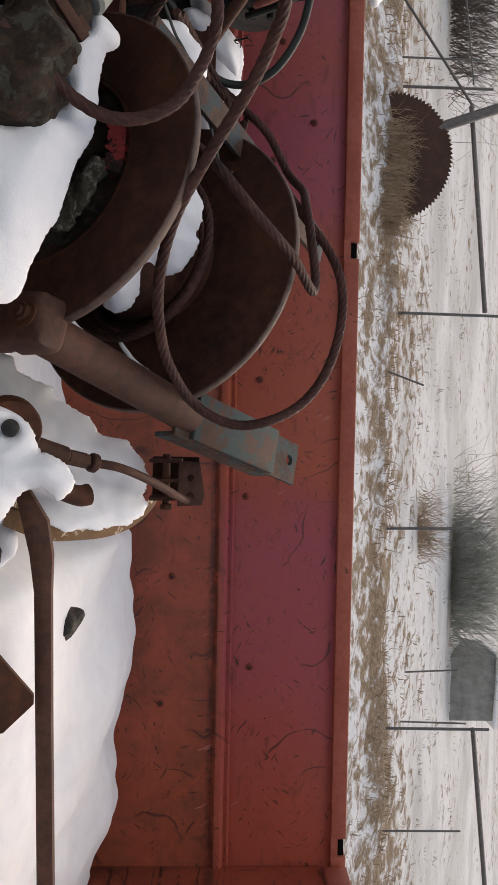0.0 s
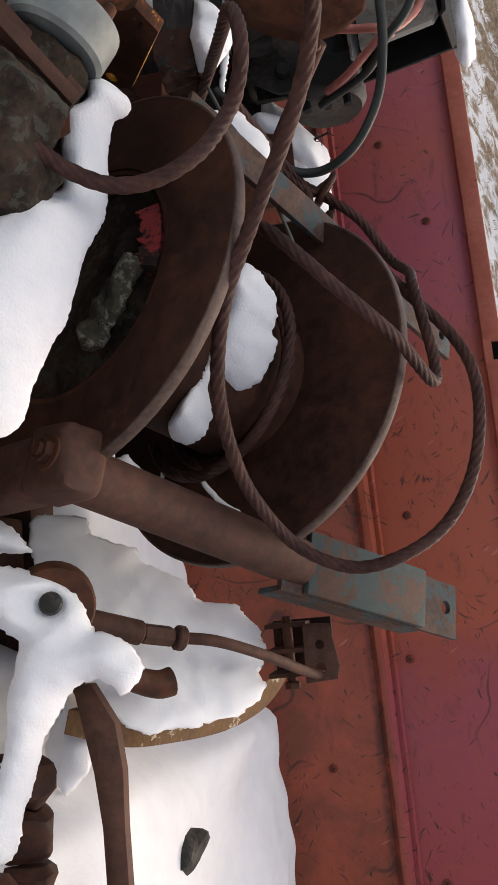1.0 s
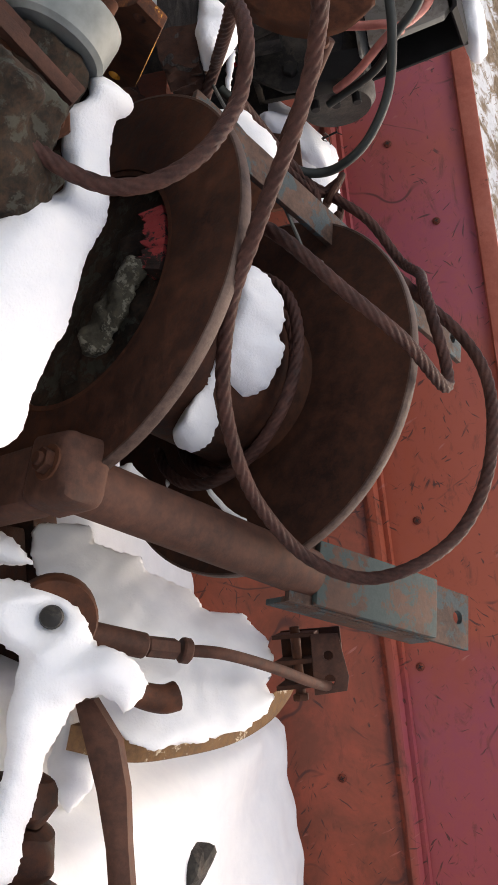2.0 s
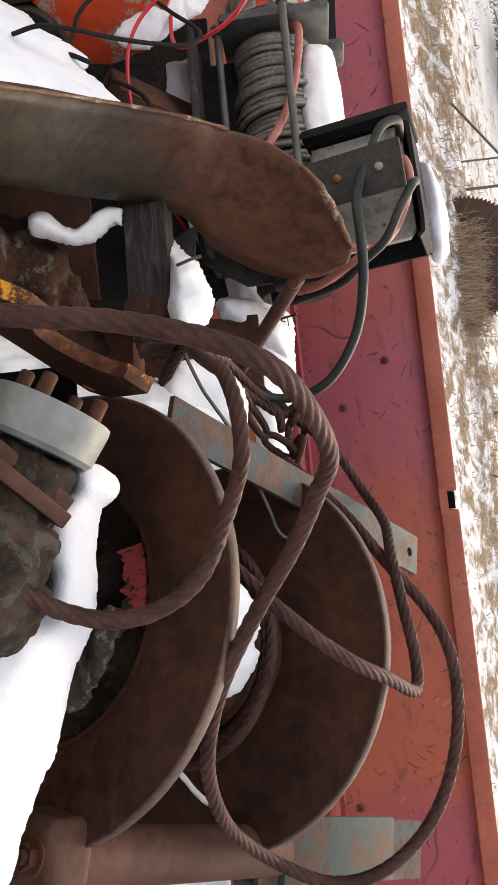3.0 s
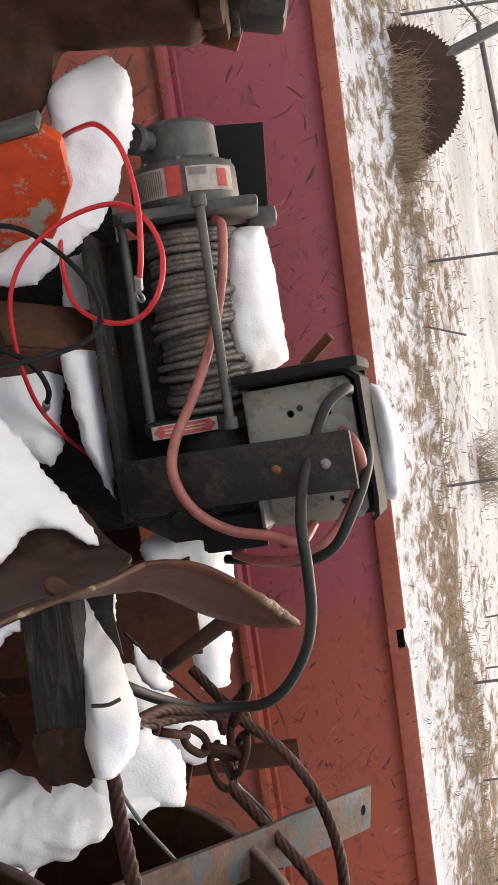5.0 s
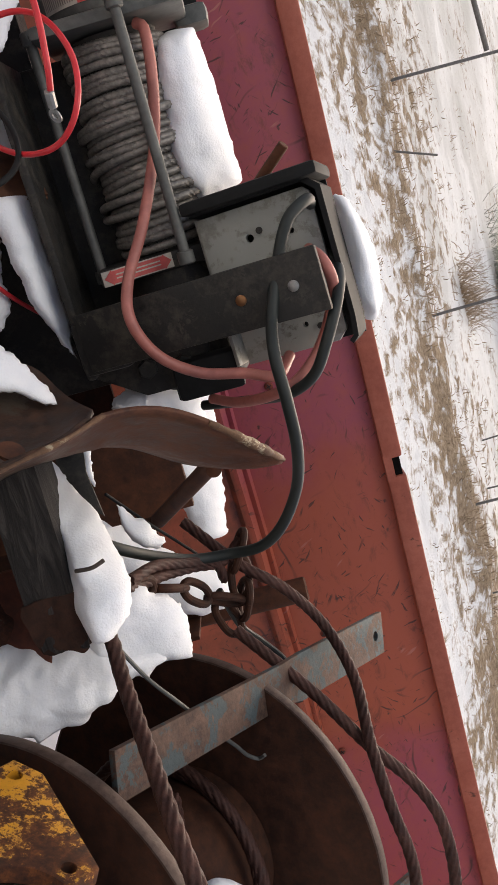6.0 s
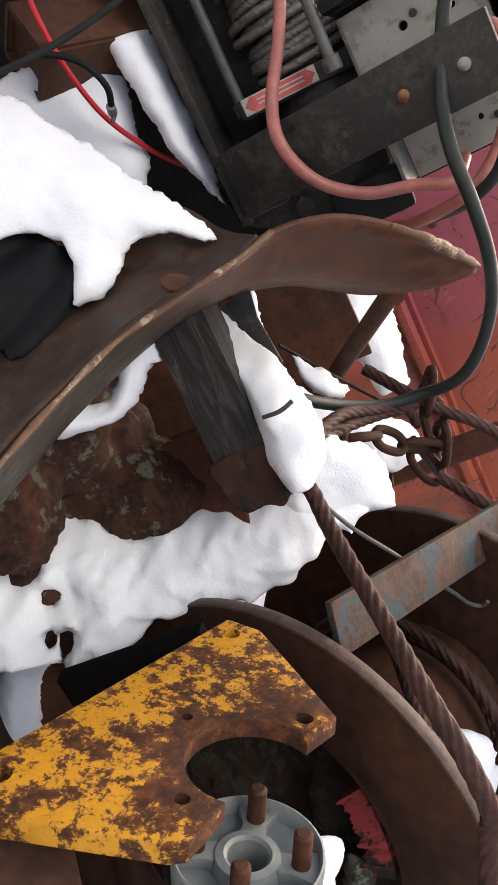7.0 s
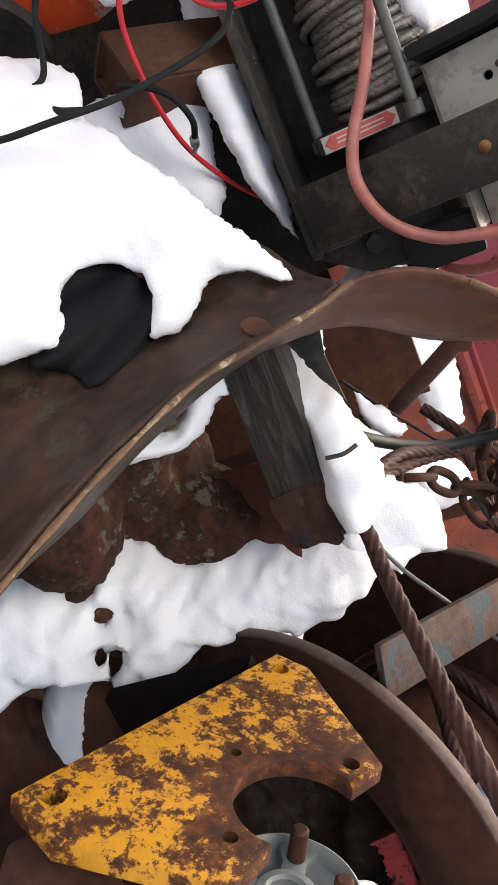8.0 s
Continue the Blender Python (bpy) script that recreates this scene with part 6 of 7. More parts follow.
def build_square_post():
    axis = Vector((0.16, 0.66, 0.73)).normalized()
    wide = Vector((0.73, -0.68, 0.05))
    wide = (wide - axis * wide.dot(axis)).normalized()
    deep = axis.cross(wide)
    m = Matrix.Translation((-0.879, 1.588, 1.545)) @ Matrix((wide, deep, axis)).transposed().to_4x4()
    p = thing("square_tube", label="rust-brown square steel tube butting against the winch bracket", category="tube", m=m)
    bm = bmesh.new()
    w, d, t = 0.035, 0.056, 0.005
    outer = [(-w, 0), (w, 0), (w, d), (-w, d)]
    inner = [(-w + t, t), (w - t, t), (w - t, d - t), (-w + t, d - t)]
    loops = [[bm.verts.new((x, y, z)) for x, y in prof] for prof, z in ((outer, 0), (outer, 0.135), (inner, 0.135), (inner, 0.008))]
    ring0 = [bm.verts.new((x, y, 0.0)) for x, y in inner]
    for a, b in [*zip(loops, loops[1:]), (loops[3], ring0), (ring0, loops[0])]:
        for i in range(4):
            bm.faces.new((a[i], a[(i + 1) % 4], b[(i + 1) % 4], b[i]))
    bm.faces.new(loops[3])
    bmesh.ops.bevel(bm, geom=[e for e in bm.edges if e.calc_length() > 0.1 and abs(e.verts[0].co.x) > w - 0.001], offset=0.003, segments=2, affect="EDGES")
    part("tube", bm, TUBERUST, p)
    return p


TUBERUST = rust("smooth_brown_rust", (0.045, 0.020, 0.012), (0.085, 0.038, 0.022), (0.14, 0.066, 0.038), 1.4, 0.65, (0.30, 0.20, 0.13), 0.33)
build_square_post()


def build_lichen_casting():
    c = thing("lichen_casting", (-0.52, 1.42, 1.3), "rusted casting overgrown with grey-green lichen", "casting")
    P = lambda x, y, z: (x + 0.52, y - 1.42, z - 1.3)
    lumpy("body", [
        egg(P(-0.53, 1.46, 1.44), (0.085, 0.07, 0.075)),
        egg(P(-0.575, 1.40, 1.455), (0.05, 0.05, 0.055)),
        egg(P(-0.47, 1.45, 1.47), (0.06, 0.06, 0.08)),
        egg(P(-0.56, 1.34, 1.42), (0.06, 0.06, 0.05)),
        brick_of(P(-0.62, 1.34, 1.20), P(-0.42, 1.56, 1.42)),
    ], LICHEN, c, "", 0.005, 0.010, 0.020)
    bm = bmesh.new()
    slab(bm, (-0.06, -0.03, -0.028), (0.06, 0.03, 0.028), 0.006, Matrix.Translation(P(-0.45, 1.45, 1.545)) @ Matrix.Rotation(radians(-20), 4, "Z"))
    part("lug", bm, REDRUST, c, "red-brown lug")
    return c


REDRUST = rust("red_brown_rust", (0.05, 0.018, 0.012), (0.10, 0.035, 0.022), (0.16, 0.05, 0.03), 1.4)
build_lichen_casting()


def build_scrap_bulk():
    """Frames and plates at the bottom of the bed, seen only as dark shapes between the other things."""
    b = thing("scrap_frame", (-0.2, 1.3, FLOOR_Z), "dark rusted machine frame lying under the winches", "machine frame")
    for lo, hi in (((-0.55, -0.32, 0.0), (0.36, -0.25, 0.20)), ((-0.52, 0.18, 0.0), (0.40, 0.25, 0.20)), ((-0.50, -0.25, 0.0), (-0.43, 0.18, 0.19)), ((0.20, -0.25, 0.0), (0.28, 0.18, 0.19))):
        bm = bmesh.new()
        slab(bm, lo, hi, 0.006)
        part("frame_bar", bm, BROWN, b)
    bm = bmesh.new()
    slab(bm, (-0.72, -0.36, 0.12), (0.34, 0.36, 0.14), 0.003)
    part("deck_plate", bm, BROWN, b)
    p = thing("plate_offcut", (0.36, 1.22, 1.40), "brown rusty plate offcut with a pointed corner", "plate")
    bm = bmesh.new()
    plate(bm, [(-0.06, -0.12), (-0.045, 0.04), (0.044, 0.113), (0.054, 0.113), (0.085, 0.08), (0.10, -0.12)], 0.012, Matrix.Rotation(radians(80), 4, "X"), [], 0.002)
    part("plate", bm, BROWN2, p)
    bm = bmesh.new()
    for i in range(5):
        rod(bm, (-0.11 + 0.045 * i, 0.02, 0.03), (-0.067 + 0.045 * i, 0.02, 0.03 - 0.002 * i), 0.030 - 0.004 * (i % 2), 18, 0.3)
    bmesh.ops.subdivide_edges(bm, edges=list(bm.edges), cuts=1, use_grid_fill=True)
    rough_up(bm, 0.009, 34)
    t = tagged(part("ribbed_shaft", bm, BROWN), "dark ribbed rusty shaft by the linkage", "shaft")
    t.matrix_world = Matrix.Translation((0.34, 1.25, 1.40))
    c = tagged(part("stone", bmesh.new(), BLACKIRON), "dark lump showing through a hole in the snow", "stone")
    bm = bmesh.new()
    bmesh.ops.create_icosphere(bm, subdivisions=3, radius=1, matrix=Matrix.Translation((0.413, 1.60, 1.482)) @ Matrix.Diagonal((0.026, 0.03, 0.020, 1)))
    rough_up(bm, 0.022, 26)
    bm.to_mesh(c.data)
    bm.free()


build_scrap_bulk()
bm = bmesh.new()
plate(bm, [(0.0, 0.0), (-0.015, 0.029), (0.018, 0.023), (0.063, 0.026), (0.051, 0.015), (0.029, 0.001)], 0.003, Matrix.Rotation(radians(90), 4, "X"), [], 0.0008)
strip = tagged(part("sheet_strip", bm, BLACKIRON), "bent black sheet-metal strip beside the timber", "sheet metal")
strip.matrix_world = Matrix.Translation((-0.601, 1.46, 1.624))
# added plate: hides the red bed so that the pit stays dark
bm = bmesh.new()
slab(bm, (-0.13, -0.004, -0.21), (0.13, 0.004, 0.19), 0.002)
bulk = tagged(part("pit_backing", bm, BROWN), "dark rust-brown plate added behind the casting to keep the pit dark", "plate")
bulk.matrix_world = Matrix.Translation((-0.72, 1.62, 1.30)) @ Matrix.Rotation(radians(4), 4, "Z")


# added plate that covers the red wall where the gap reads dark
bm = bmesh.new()
slab(bm, (-0.24, -0.005, 0.0), (0.22, 0.005, 0.455), 0.002)
wall_cover = tagged(part("wall_cover", bm, BROWN), "dark rust-brown plate added to darken the gap before the lower side wall", "plate")
wall_cover.matrix_world = Matrix.Translation((-0.52, 1.86, FLOOR_Z))


def build_tarp():
    """A black tarpaulin in soft folds."""
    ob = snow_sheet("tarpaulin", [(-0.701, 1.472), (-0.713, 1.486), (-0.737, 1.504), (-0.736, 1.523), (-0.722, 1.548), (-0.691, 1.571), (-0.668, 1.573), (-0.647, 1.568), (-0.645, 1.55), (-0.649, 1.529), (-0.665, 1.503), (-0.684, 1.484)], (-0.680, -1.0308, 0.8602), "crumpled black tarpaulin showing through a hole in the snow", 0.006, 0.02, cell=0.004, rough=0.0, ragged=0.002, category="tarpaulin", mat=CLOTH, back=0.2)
    for v in ob.data.vertices:
        c = v.co
        w = noise.noise(c * 12)
        v.co.y += 0.008 * math.sin(190 * (c.x * 0.8 + c.z * 0.3) + 6 * w) + 0.008 * noise.noise(c * 22)


build_tarp()


# ---- leads and wires ----
def lead(pts, r, mat, label, lug=None, category="cable"):
    c = thing("cable" if r > 0.004 else "wire", pts[0], label, category)
    o = Vector(pts[0])
    part("sheath", sweep([Vector(p) - o for p in pts], r, 12, 0.004), mat, c)
    if lug:
        a, b = Vector(lug[0]) - o, Vector(lug[1]) - o
        d = (b - a).normalized()
        bm = bmesh.new()
        rod(bm, a - d * 0.008, a + d * 0.006, r * 1.5, 10)
        lathe(bm, [(0.0028, -0.0007), (0.006, -0.0007), (0.006, 0.0007), (0.0028, 0.0007)], Matrix.Translation(a + d * 0.014) @ along(d.orthogonal()), 16, close=True)
        part("terminal", bm, STEEL, c, "crimped steel ring terminal")
    return c


lead([(-0.752, 1.60, 1.912), (-0.758, 1.565, 1.906), (-0.746, 1.55, 1.884), (-0.716, 1.548, 1.867), (-0.668, 1.532, 1.847), (-0.634, 1.505, 1.839), (-0.589, 1.494, 1.839), (-0.54, 1.503, 1.837), (-0.49, 1.532, 1.826), (-0.448, 1.548, 1.801), (-0.426, 1.561, 1.773), (-0.42, 1.577, 1.737), (-0.427, 1.570, 1.700), (-0.453, 1.54, 1.668), (-0.487, 1.50, 1.643), (-0.507, 1.49, 1.625)], 0.0060, GREENWIRE, "thick dark green winch lead hanging from the control box")
lead([(-0.965, 1.665, 1.79), (-0.954, 1.657, 1.797), (-0.903, 1.645, 1.791), (-0.845, 1.650, 1.774), (-0.777, 1.612, 1.745), (-0.728, 1.578, 1.718), (-0.692, 1.558, 1.712), (-0.651, 1.565, 1.727), (-0.622, 1.572, 1.762), (-0.61, 1.572, 1.804), (-0.60, 1.566, 1.836), (-0.61, 1.60, 1.855)], 0.0058, PINKWIRE, "faded pink winch lead looping under the arm")
lead([(-0.71, 1.60, 1.90), (-0.70, 1.552, 1.907), (-0.671, 1.556, 1.911), (-0.628, 1.572, 1.894), (-0.60, 1.565, 1.869), (-0.584, 1.562, 1.838), (-0.572, 1.610, 1.793), (-0.575, 1.65, 1.76)], 0.0058, PINKWIRE, "faded pink lead curving into the control box")
lead([(-0.70, 1.62, 1.918), (-0.684, 1.585, 1.923), (-0.664, 1.545, 1.912), (-0.630, 1.53, 1.892), (-0.597, 1.54, 1.872), (-0.580, 1.56, 1.845), (-0.569, 1.612, 1.815), (-0.566, 1.668, 1.747)], 0.0058, GREENWIRE, "dark green lead beside the pink one")
lead([(-1.06, 1.59, 1.645), (-1.05, 1.53, 1.672), (-1.04, 1.488, 1.699), (-1.006, 1.448, 1.723), (-0.955, 1.424, 1.733), (-0.909, 1.412, 1.731), (-0.886, 1.420, 1.725)], 0.0026, REDWIRE, "thin red wire with a crimped ring terminal", ((-0.884, 1.422, 1.724), (-0.868, 1.436, 1.721)), "wire")
lead([(-0.975, 1.61, 1.628), (-0.961, 1.585, 1.628), (-0.915, 1.572, 1.628), (-0.881, 1.541, 1.642), (-0.858, 1.488, 1.679), (-0.856, 1.454, 1.715), (-0.878, 1.442, 1.739), (-0.916, 1.463, 1.744), (-0.954, 1.491, 1.727), (-0.973, 1.521, 1.694), (-0.966, 1.537, 1.643), (-0.939, 1.55, 1.596), (-0.902, 1.558, 1.572), (-0.855, 1.569, 1.565), (-0.807, 1.585, 1.567), (-0.771, 1.608, 1.574), (-0.73, 1.66, 1.589), (-0.689, 1.72, 1.614)], 0.0026, REDWIRE, "long thin red wire in a loose loop", None, "wire")
lead([(-0.868, 1.47, 1.495), (-0.875, 1.481, 1.514), (-0.925, 1.509, 1.52), (-0.96, 1.527, 1.541), (-0.97, 1.532, 1.57), (-0.963, 1.545, 1.601), (-0.932, 1.548, 1.636), (-0.894, 1.522, 1.664), (-0.862, 1.491, 1.673), (-0.843, 1.474, 1.66), (-0.833, 1.447, 1.625), (-0.828, 1.416, 1.582), (-0.83, 1.39, 1.537), (-0.832, 1.38, 1.506), (-0.84, 1.40, 1.47)], 0.0027, RUBBER, "thin black wire looping over the snow", None, "wire")
lead([(-0.85, 1.54, 1.55), (-0.839, 1.545, 1.572), (-0.822, 1.545, 1.59), (-0.80, 1.55, 1.597), (-0.785, 1.57, 1.588)], 0.0030, RUBBER, "short black wire with a crimped terminal", ((-0.783, 1.573, 1.586), (-0.772, 1.598, 1.577)), "wire")
lead([(-0.86, 1.50, 1.50), (-0.852, 1.475, 1.508), (-0.843, 1.462, 1.520), (-0.835, 1.47, 1.54)], 0.0030, RUBBER, "bent end of black wire in the snow", None, "wire")
def frayed_wire(pts):
    """A thin black wire hung with shreds of dead stalk."""
    w = thing("wire", pts[0], "thin black wire hung with shreds of dead stalk", "wire")
    o = Vector(pts[0])
    part("strand", sweep([Vector(p) - o for p in pts], 0.0016, 8, 0.004), RUBBER, w)
    random.seed(12)
    line = curve_points(pts, 0.004)
    bm = bmesh.new()
    for _ in range(26):
        p = random.choice(line[len(line) // 3 :]) - o
        d = Vector((random.gauss(0, 1), random.gauss(0, 1), random.gauss(0, 1))).normalized()
        rod(bm, p, p + d * random.uniform(0.006, 0.016), 0.0008, 5)
    part("shreds", bm, TWIG, w, "dark shreds of stalk")


frayed_wire([(-0.571, 1.79, 1.621), (-0.570, 1.785, 1.650), (-0.571, 1.78, 1.680), (-0.567, 1.765, 1.715), (-0.569, 1.750, 1.752)])
lead([(-0.53, 1.55, 1.635), (-0.479, 1.58, 1.660), (-0.443, 1.61, 1.675), (-0.408, 1.63, 1.694)], 0.0018, RUBBER, "thin black wire crossing the snow behind the timber", None, "wire")
lead([(-0.73, 1.70, 1.60), (-0.69, 1.70, 1.615), (-0.655, 1.66, 1.632), (-0.635, 1.63, 1.64)], 0.0025, RUBBER, "thin black wire beside the bracket", None, "wire")


# ---- lying snow ----
snow_lump("snow", [
    (-0.034, 1.5, 1.517, 0.007, 0.006, 0.005),
    (-0.021, 1.45, 1.491, 0.014, 0.016, 0.019),
    (-0.01, 1.45, 1.504, 0.009, 0.011, 0.014),
], "snow slivers in the dark machine frame", 0.004, rough=0.002)
snow_sheet("snow", [(-0.97, 1.411), (-0.955, 1.444), (-0.934, 1.462), (-0.91, 1.466), (-0.899, 1.496), (-0.889, 1.507), (-0.872, 1.528), (-0.851, 1.532), (-0.833, 1.526), (-0.823, 1.542), (-0.778, 1.574), (-0.737, 1.605), (-0.696, 1.633), (-0.669, 1.654), (-0.655, 1.66), (-0.657, 1.649), (-0.677, 1.627), (-0.685, 1.607), (-0.684, 1.592), (-0.666, 1.588), (-0.66, 1.575), (-0.667, 1.554), (-0.692, 1.563), (-0.709, 1.558), (-0.723, 1.541), (-0.729, 1.519), (-0.724, 1.507), (-0.7, 1.51), (-0.689, 1.505), (-0.691, 1.488), (-0.697, 1.432), (-0.956, 1.344)], (-0.692, -1.0308, 0.8602), "thick snow blanket lying over the bent guard", thick=0.034, edge=0.05)
snow_sheet("snow", [(-1.107, 1.634), (-1.127, 1.651), (-1.139, 1.688), (-1.146, 1.698), (-1.138, 1.71), (-1.119, 1.723), (-1.104, 1.727), (-1.066, 1.719), (-1.029, 1.705), (-0.993, 1.686), (-0.962, 1.667), (-0.954, 1.65), (-0.937, 1.625), (-0.91, 1.592), (-0.913, 1.557), (-0.93, 1.546), (-0.945, 1.557), (-0.962, 1.583), (-0.973, 1.596), (-0.986, 1.582), (-1.011, 1.588), (-1.035, 1.596), (-1.061, 1.635), (-1.082, 1.631)], (1.176, 0.0431, 0.2829), "snow clinging to the orange casting", thick=0.02, edge=0.03, ragged=0.005)
snow_sheet("snow", [(-0.944, 1.600), (-0.966, 1.640), (-0.871, 1.640), (-0.883, 1.597)], (0.72, 0.0, 0.6), "grey icy snow behind the square tube", thick=0.02, edge=0.03, ragged=0.004)
snow_sheet("snow", [(-0.849, 1.594), (-0.841, 1.637), (-0.739, 1.636), (-0.64, 1.632), (-0.679, 1.619), (-0.73, 1.604), (-0.777, 1.599)], (0.51, 0.0, 0.7), "narrow strip of icy snow along the winch bracket", thick=0.02, edge=0.02, ragged=0.004)
snow_sheet("snow", [(-1.172, 1.497), (-1.177, 1.515), (-1.152, 1.521), (-1.129, 1.537), (-1.114, 1.549), (-1.093, 1.559), (-1.068, 1.555), (-1.058, 1.549), (-1.062, 1.532), (-1.038, 1.523), (-1.043, 1.516), (-1.068, 1.515), (-1.095, 1.509), (-1.114, 1.502), (-1.133, 1.496)], (0.5452, 0.0, 0.6), "streak of snow on the rusted casting", thick=0.03, edge=0.025)
snow_sheet("snow", [(-0.953, 1.799), (-0.962, 1.823), (-0.96, 1.849), (-0.902, 1.854), (-0.844, 1.856), (-0.791, 1.858), (-0.78, 1.831), (-0.778, 1.802), (-0.811, 1.786), (-0.847, 1.783), (-0.89, 1.787), (-0.932, 1.794)], (0.6291, 0.0, 0.6), "smooth snow lying on the electric winch", thick=0.055, edge=0.035, rough=0.001, ragged=0.0015)
snow_sheet("snow", [(-0.602, 1.489), (-0.608, 1.498), (-0.61, 1.513), (-0.596, 1.521), (-0.589, 1.532), (-0.598, 1.543), (-0.611, 1.553), (-0.618, 1.567), (-0.617, 1.584), (-0.591, 1.583), (-0.6, 1.571), (-0.586, 1.561), (-0.574, 1.546), (-0.57, 1.53), (-0.578, 1.509), (-0.583, 1.49)], (0.6235, 0.0968, 0.5211), "horseshoe of snow on the rusted casting", thick=0.02, edge=0.02)
snow_sheet("snow", [(-0.609, 1.611), (-0.599, 1.624), (-0.579, 1.637), (-0.564, 1.649), (-0.546, 1.659), (-0.52, 1.67), (-0.499, 1.673), (-0.478, 1.667), (-0.462, 1.652), (-0.457, 1.636), (-0.463, 1.623), (-0.475, 1.62), (-0.49, 1.614), (-0.511, 1.612), (-0.538, 1.614), (-0.561, 1.609), (-0.584, 1.606)], (1.775, -0.5359, -0.3946), "soft snow lying along the old timber", thick=0.058, edge=0.035, rough=0.0015, ragged=0.0025)
snow_sheet("snow", [(-0.528, 1.314), (-0.527, 1.34), (-0.53, 1.366), (-0.538, 1.395), (-0.518, 1.398), (-0.491, 1.396), (-0.497, 1.408), (-0.506, 1.419), (-0.507, 1.428), (-0.489, 1.455), (-0.464, 1.482), (-0.461, 1.501), (-0.456, 1.524), (-0.462, 1.538), (-0.452, 1.568), (-0.432, 1.603), (-0.419, 1.625), (-0.41, 1.643), (-0.398, 1.669), (-0.376, 1.665), (-0.378, 1.648), (-0.384, 1.629), (-0.375, 1.606), (-0.375, 1.586), (-0.378, 1.567), (-0.379, 1.548), (-0.394, 1.513), (-0.4, 1.496), (-0.402, 1.469), (-0.403, 1.446), (-0.415, 1.433), (-0.408, 1.423), (-0.405, 1.414), (-0.418, 1.411), (-0.424, 1.398), (-0.428, 1.381), (-0.435, 1.358), (-0.441, 1.341), (-0.428, 1.334), (-0.446, 1.329), (-0.461, 1.307)], (0.0415, -0.7626, 0.6768), "long ragged snow drift on the machinery", holes=[(-0.461, 1.413, 0.007), (-0.456, 1.427, 0.004), (-0.43, 1.414, 0.006), (-0.435, 1.404, 0.004)], thick=0.03, edge=0.035, ragged=0.009, rough=0.004)
snow_sheet("snow", [(-0.524, 1.638), (-0.52, 1.646), (-0.5, 1.653), (-0.477, 1.67), (-0.453, 1.679), (-0.447, 1.668), (-0.462, 1.649), (-0.485, 1.639)], (0.5669, 0.0, 0.6), "snow clump on the linkage by the timber", thick=0.02, edge=0.02, ragged=0.005)
snow_sheet("snow", [(-1.224, 1.764), (-1.26, 1.963), (-1.198, 1.948), (-1.175, 1.93), (-1.161, 1.91), (-1.152, 1.874), (-1.139, 1.849), (-1.141, 1.833), (-1.156, 1.826), (-1.174, 1.817), (-1.181, 1.81), (-1.163, 1.794), (-1.158, 1.776), (-1.172, 1.765), (-1.188, 1.763)], (0.397, 0.0, 0.6), "deep snow on top of the pipe casting", thick=0.05, edge=0.04)
snow_sheet("snow", [(-0.323, 1.571), (-0.327, 1.586), (-0.319, 1.599), (-0.311, 1.606), (-0.302, 1.607), (-0.293, 1.602), (-0.288, 1.592), (-0.274, 1.589), (-0.252, 1.587), (-0.228, 1.585), (-0.211, 1.584), (-0.194, 1.58), (-0.174, 1.568), (-0.144, 1.559), (-0.111, 1.551), (-0.078, 1.534), (-0.056, 1.526), (-0.03, 1.52), (-0.019, 1.51), (-0.013, 1.488), (-0.011, 1.448), (-0.174, 1.452), (-0.196, 1.494), (-0.195, 1.509), (-0.213, 1.528), (-0.222, 1.539), (-0.217, 1.551), (-0.239, 1.555), (-0.259, 1.551), (-0.275, 1.554), (-0.282, 1.547), (-0.291, 1.551), (-0.3, 1.564), (-0.302, 1.573), (-0.313, 1.572)], (0.2135, 0.0, 0.6), "thick soft snow heaped on the gear housing", thick=0.032, edge=0.035, rough=0.0012, ragged=0.002)
snow_sheet("snow", [(-0.219, 1.662), (-0.21, 1.677), (-0.18, 1.693), (-0.158, 1.688), (-0.147, 1.679), (-0.142, 1.686), (-0.125, 1.682), (-0.099, 1.661), (-0.091, 1.633), (-0.098, 1.627), (-0.081, 1.614), (-0.053, 1.598), (-0.045, 1.576), (-0.055, 1.56), (-0.068, 1.561), (-0.097, 1.585), (-0.128, 1.61), (-0.17, 1.626), (-0.207, 1.643)], (1.2009, 0.3237, 0.1283), "snow lodged on the core of the cable drum", thick=0.05, edge=0.035, rough=0.0012, ragged=0.003)
snow_sheet("snow", [(0.065, 1.434), (0.072, 1.461), (0.082, 1.483), (0.107, 1.501), (0.122, 1.505), (0.132, 1.5), (0.134, 1.522), (0.146, 1.54), (0.166, 1.549), (0.185, 1.538), (0.191, 1.526), (0.178, 1.52), (0.171, 1.507), (0.174, 1.498), (0.181, 1.488), (0.197, 1.479), (0.218, 1.467), (0.24, 1.46), (0.266, 1.451), (0.296, 1.446), (0.312, 1.435), (0.314, 1.412), (0.269, 1.413), (0.244, 1.428), (0.209, 1.436), (0.177, 1.438), (0.149, 1.443), (0.135, 1.45), (0.119, 1.433), (0.112, 1.407), (0.063, 1.408)], (0.6573, -0.0356, 0.4109), "snow crusted on the lever linkage", holes=[(0.104, 1.476, 0.008)], thick=0.025, edge=0.03, ragged=0.004)
snow_sheet("snow", [(0.012, 1.401), (0.023, 1.423), (0.038, 1.445), (0.06, 1.459), (0.058, 1.438), (0.054, 1.399)], (1.27, 0.0, 0.0), "snow rolled over the edge of the linkage", thick=0.02, edge=0.02)
snow_sheet("snow", [(0.24, 1.409), (0.196, 1.438), (0.249, 1.462), (0.267, 1.458), (0.291, 1.432), (0.268, 1.415)], (1.37, 0.0, 0.0), "snow hanging behind the lever bar", thick=0.02, edge=0.03)
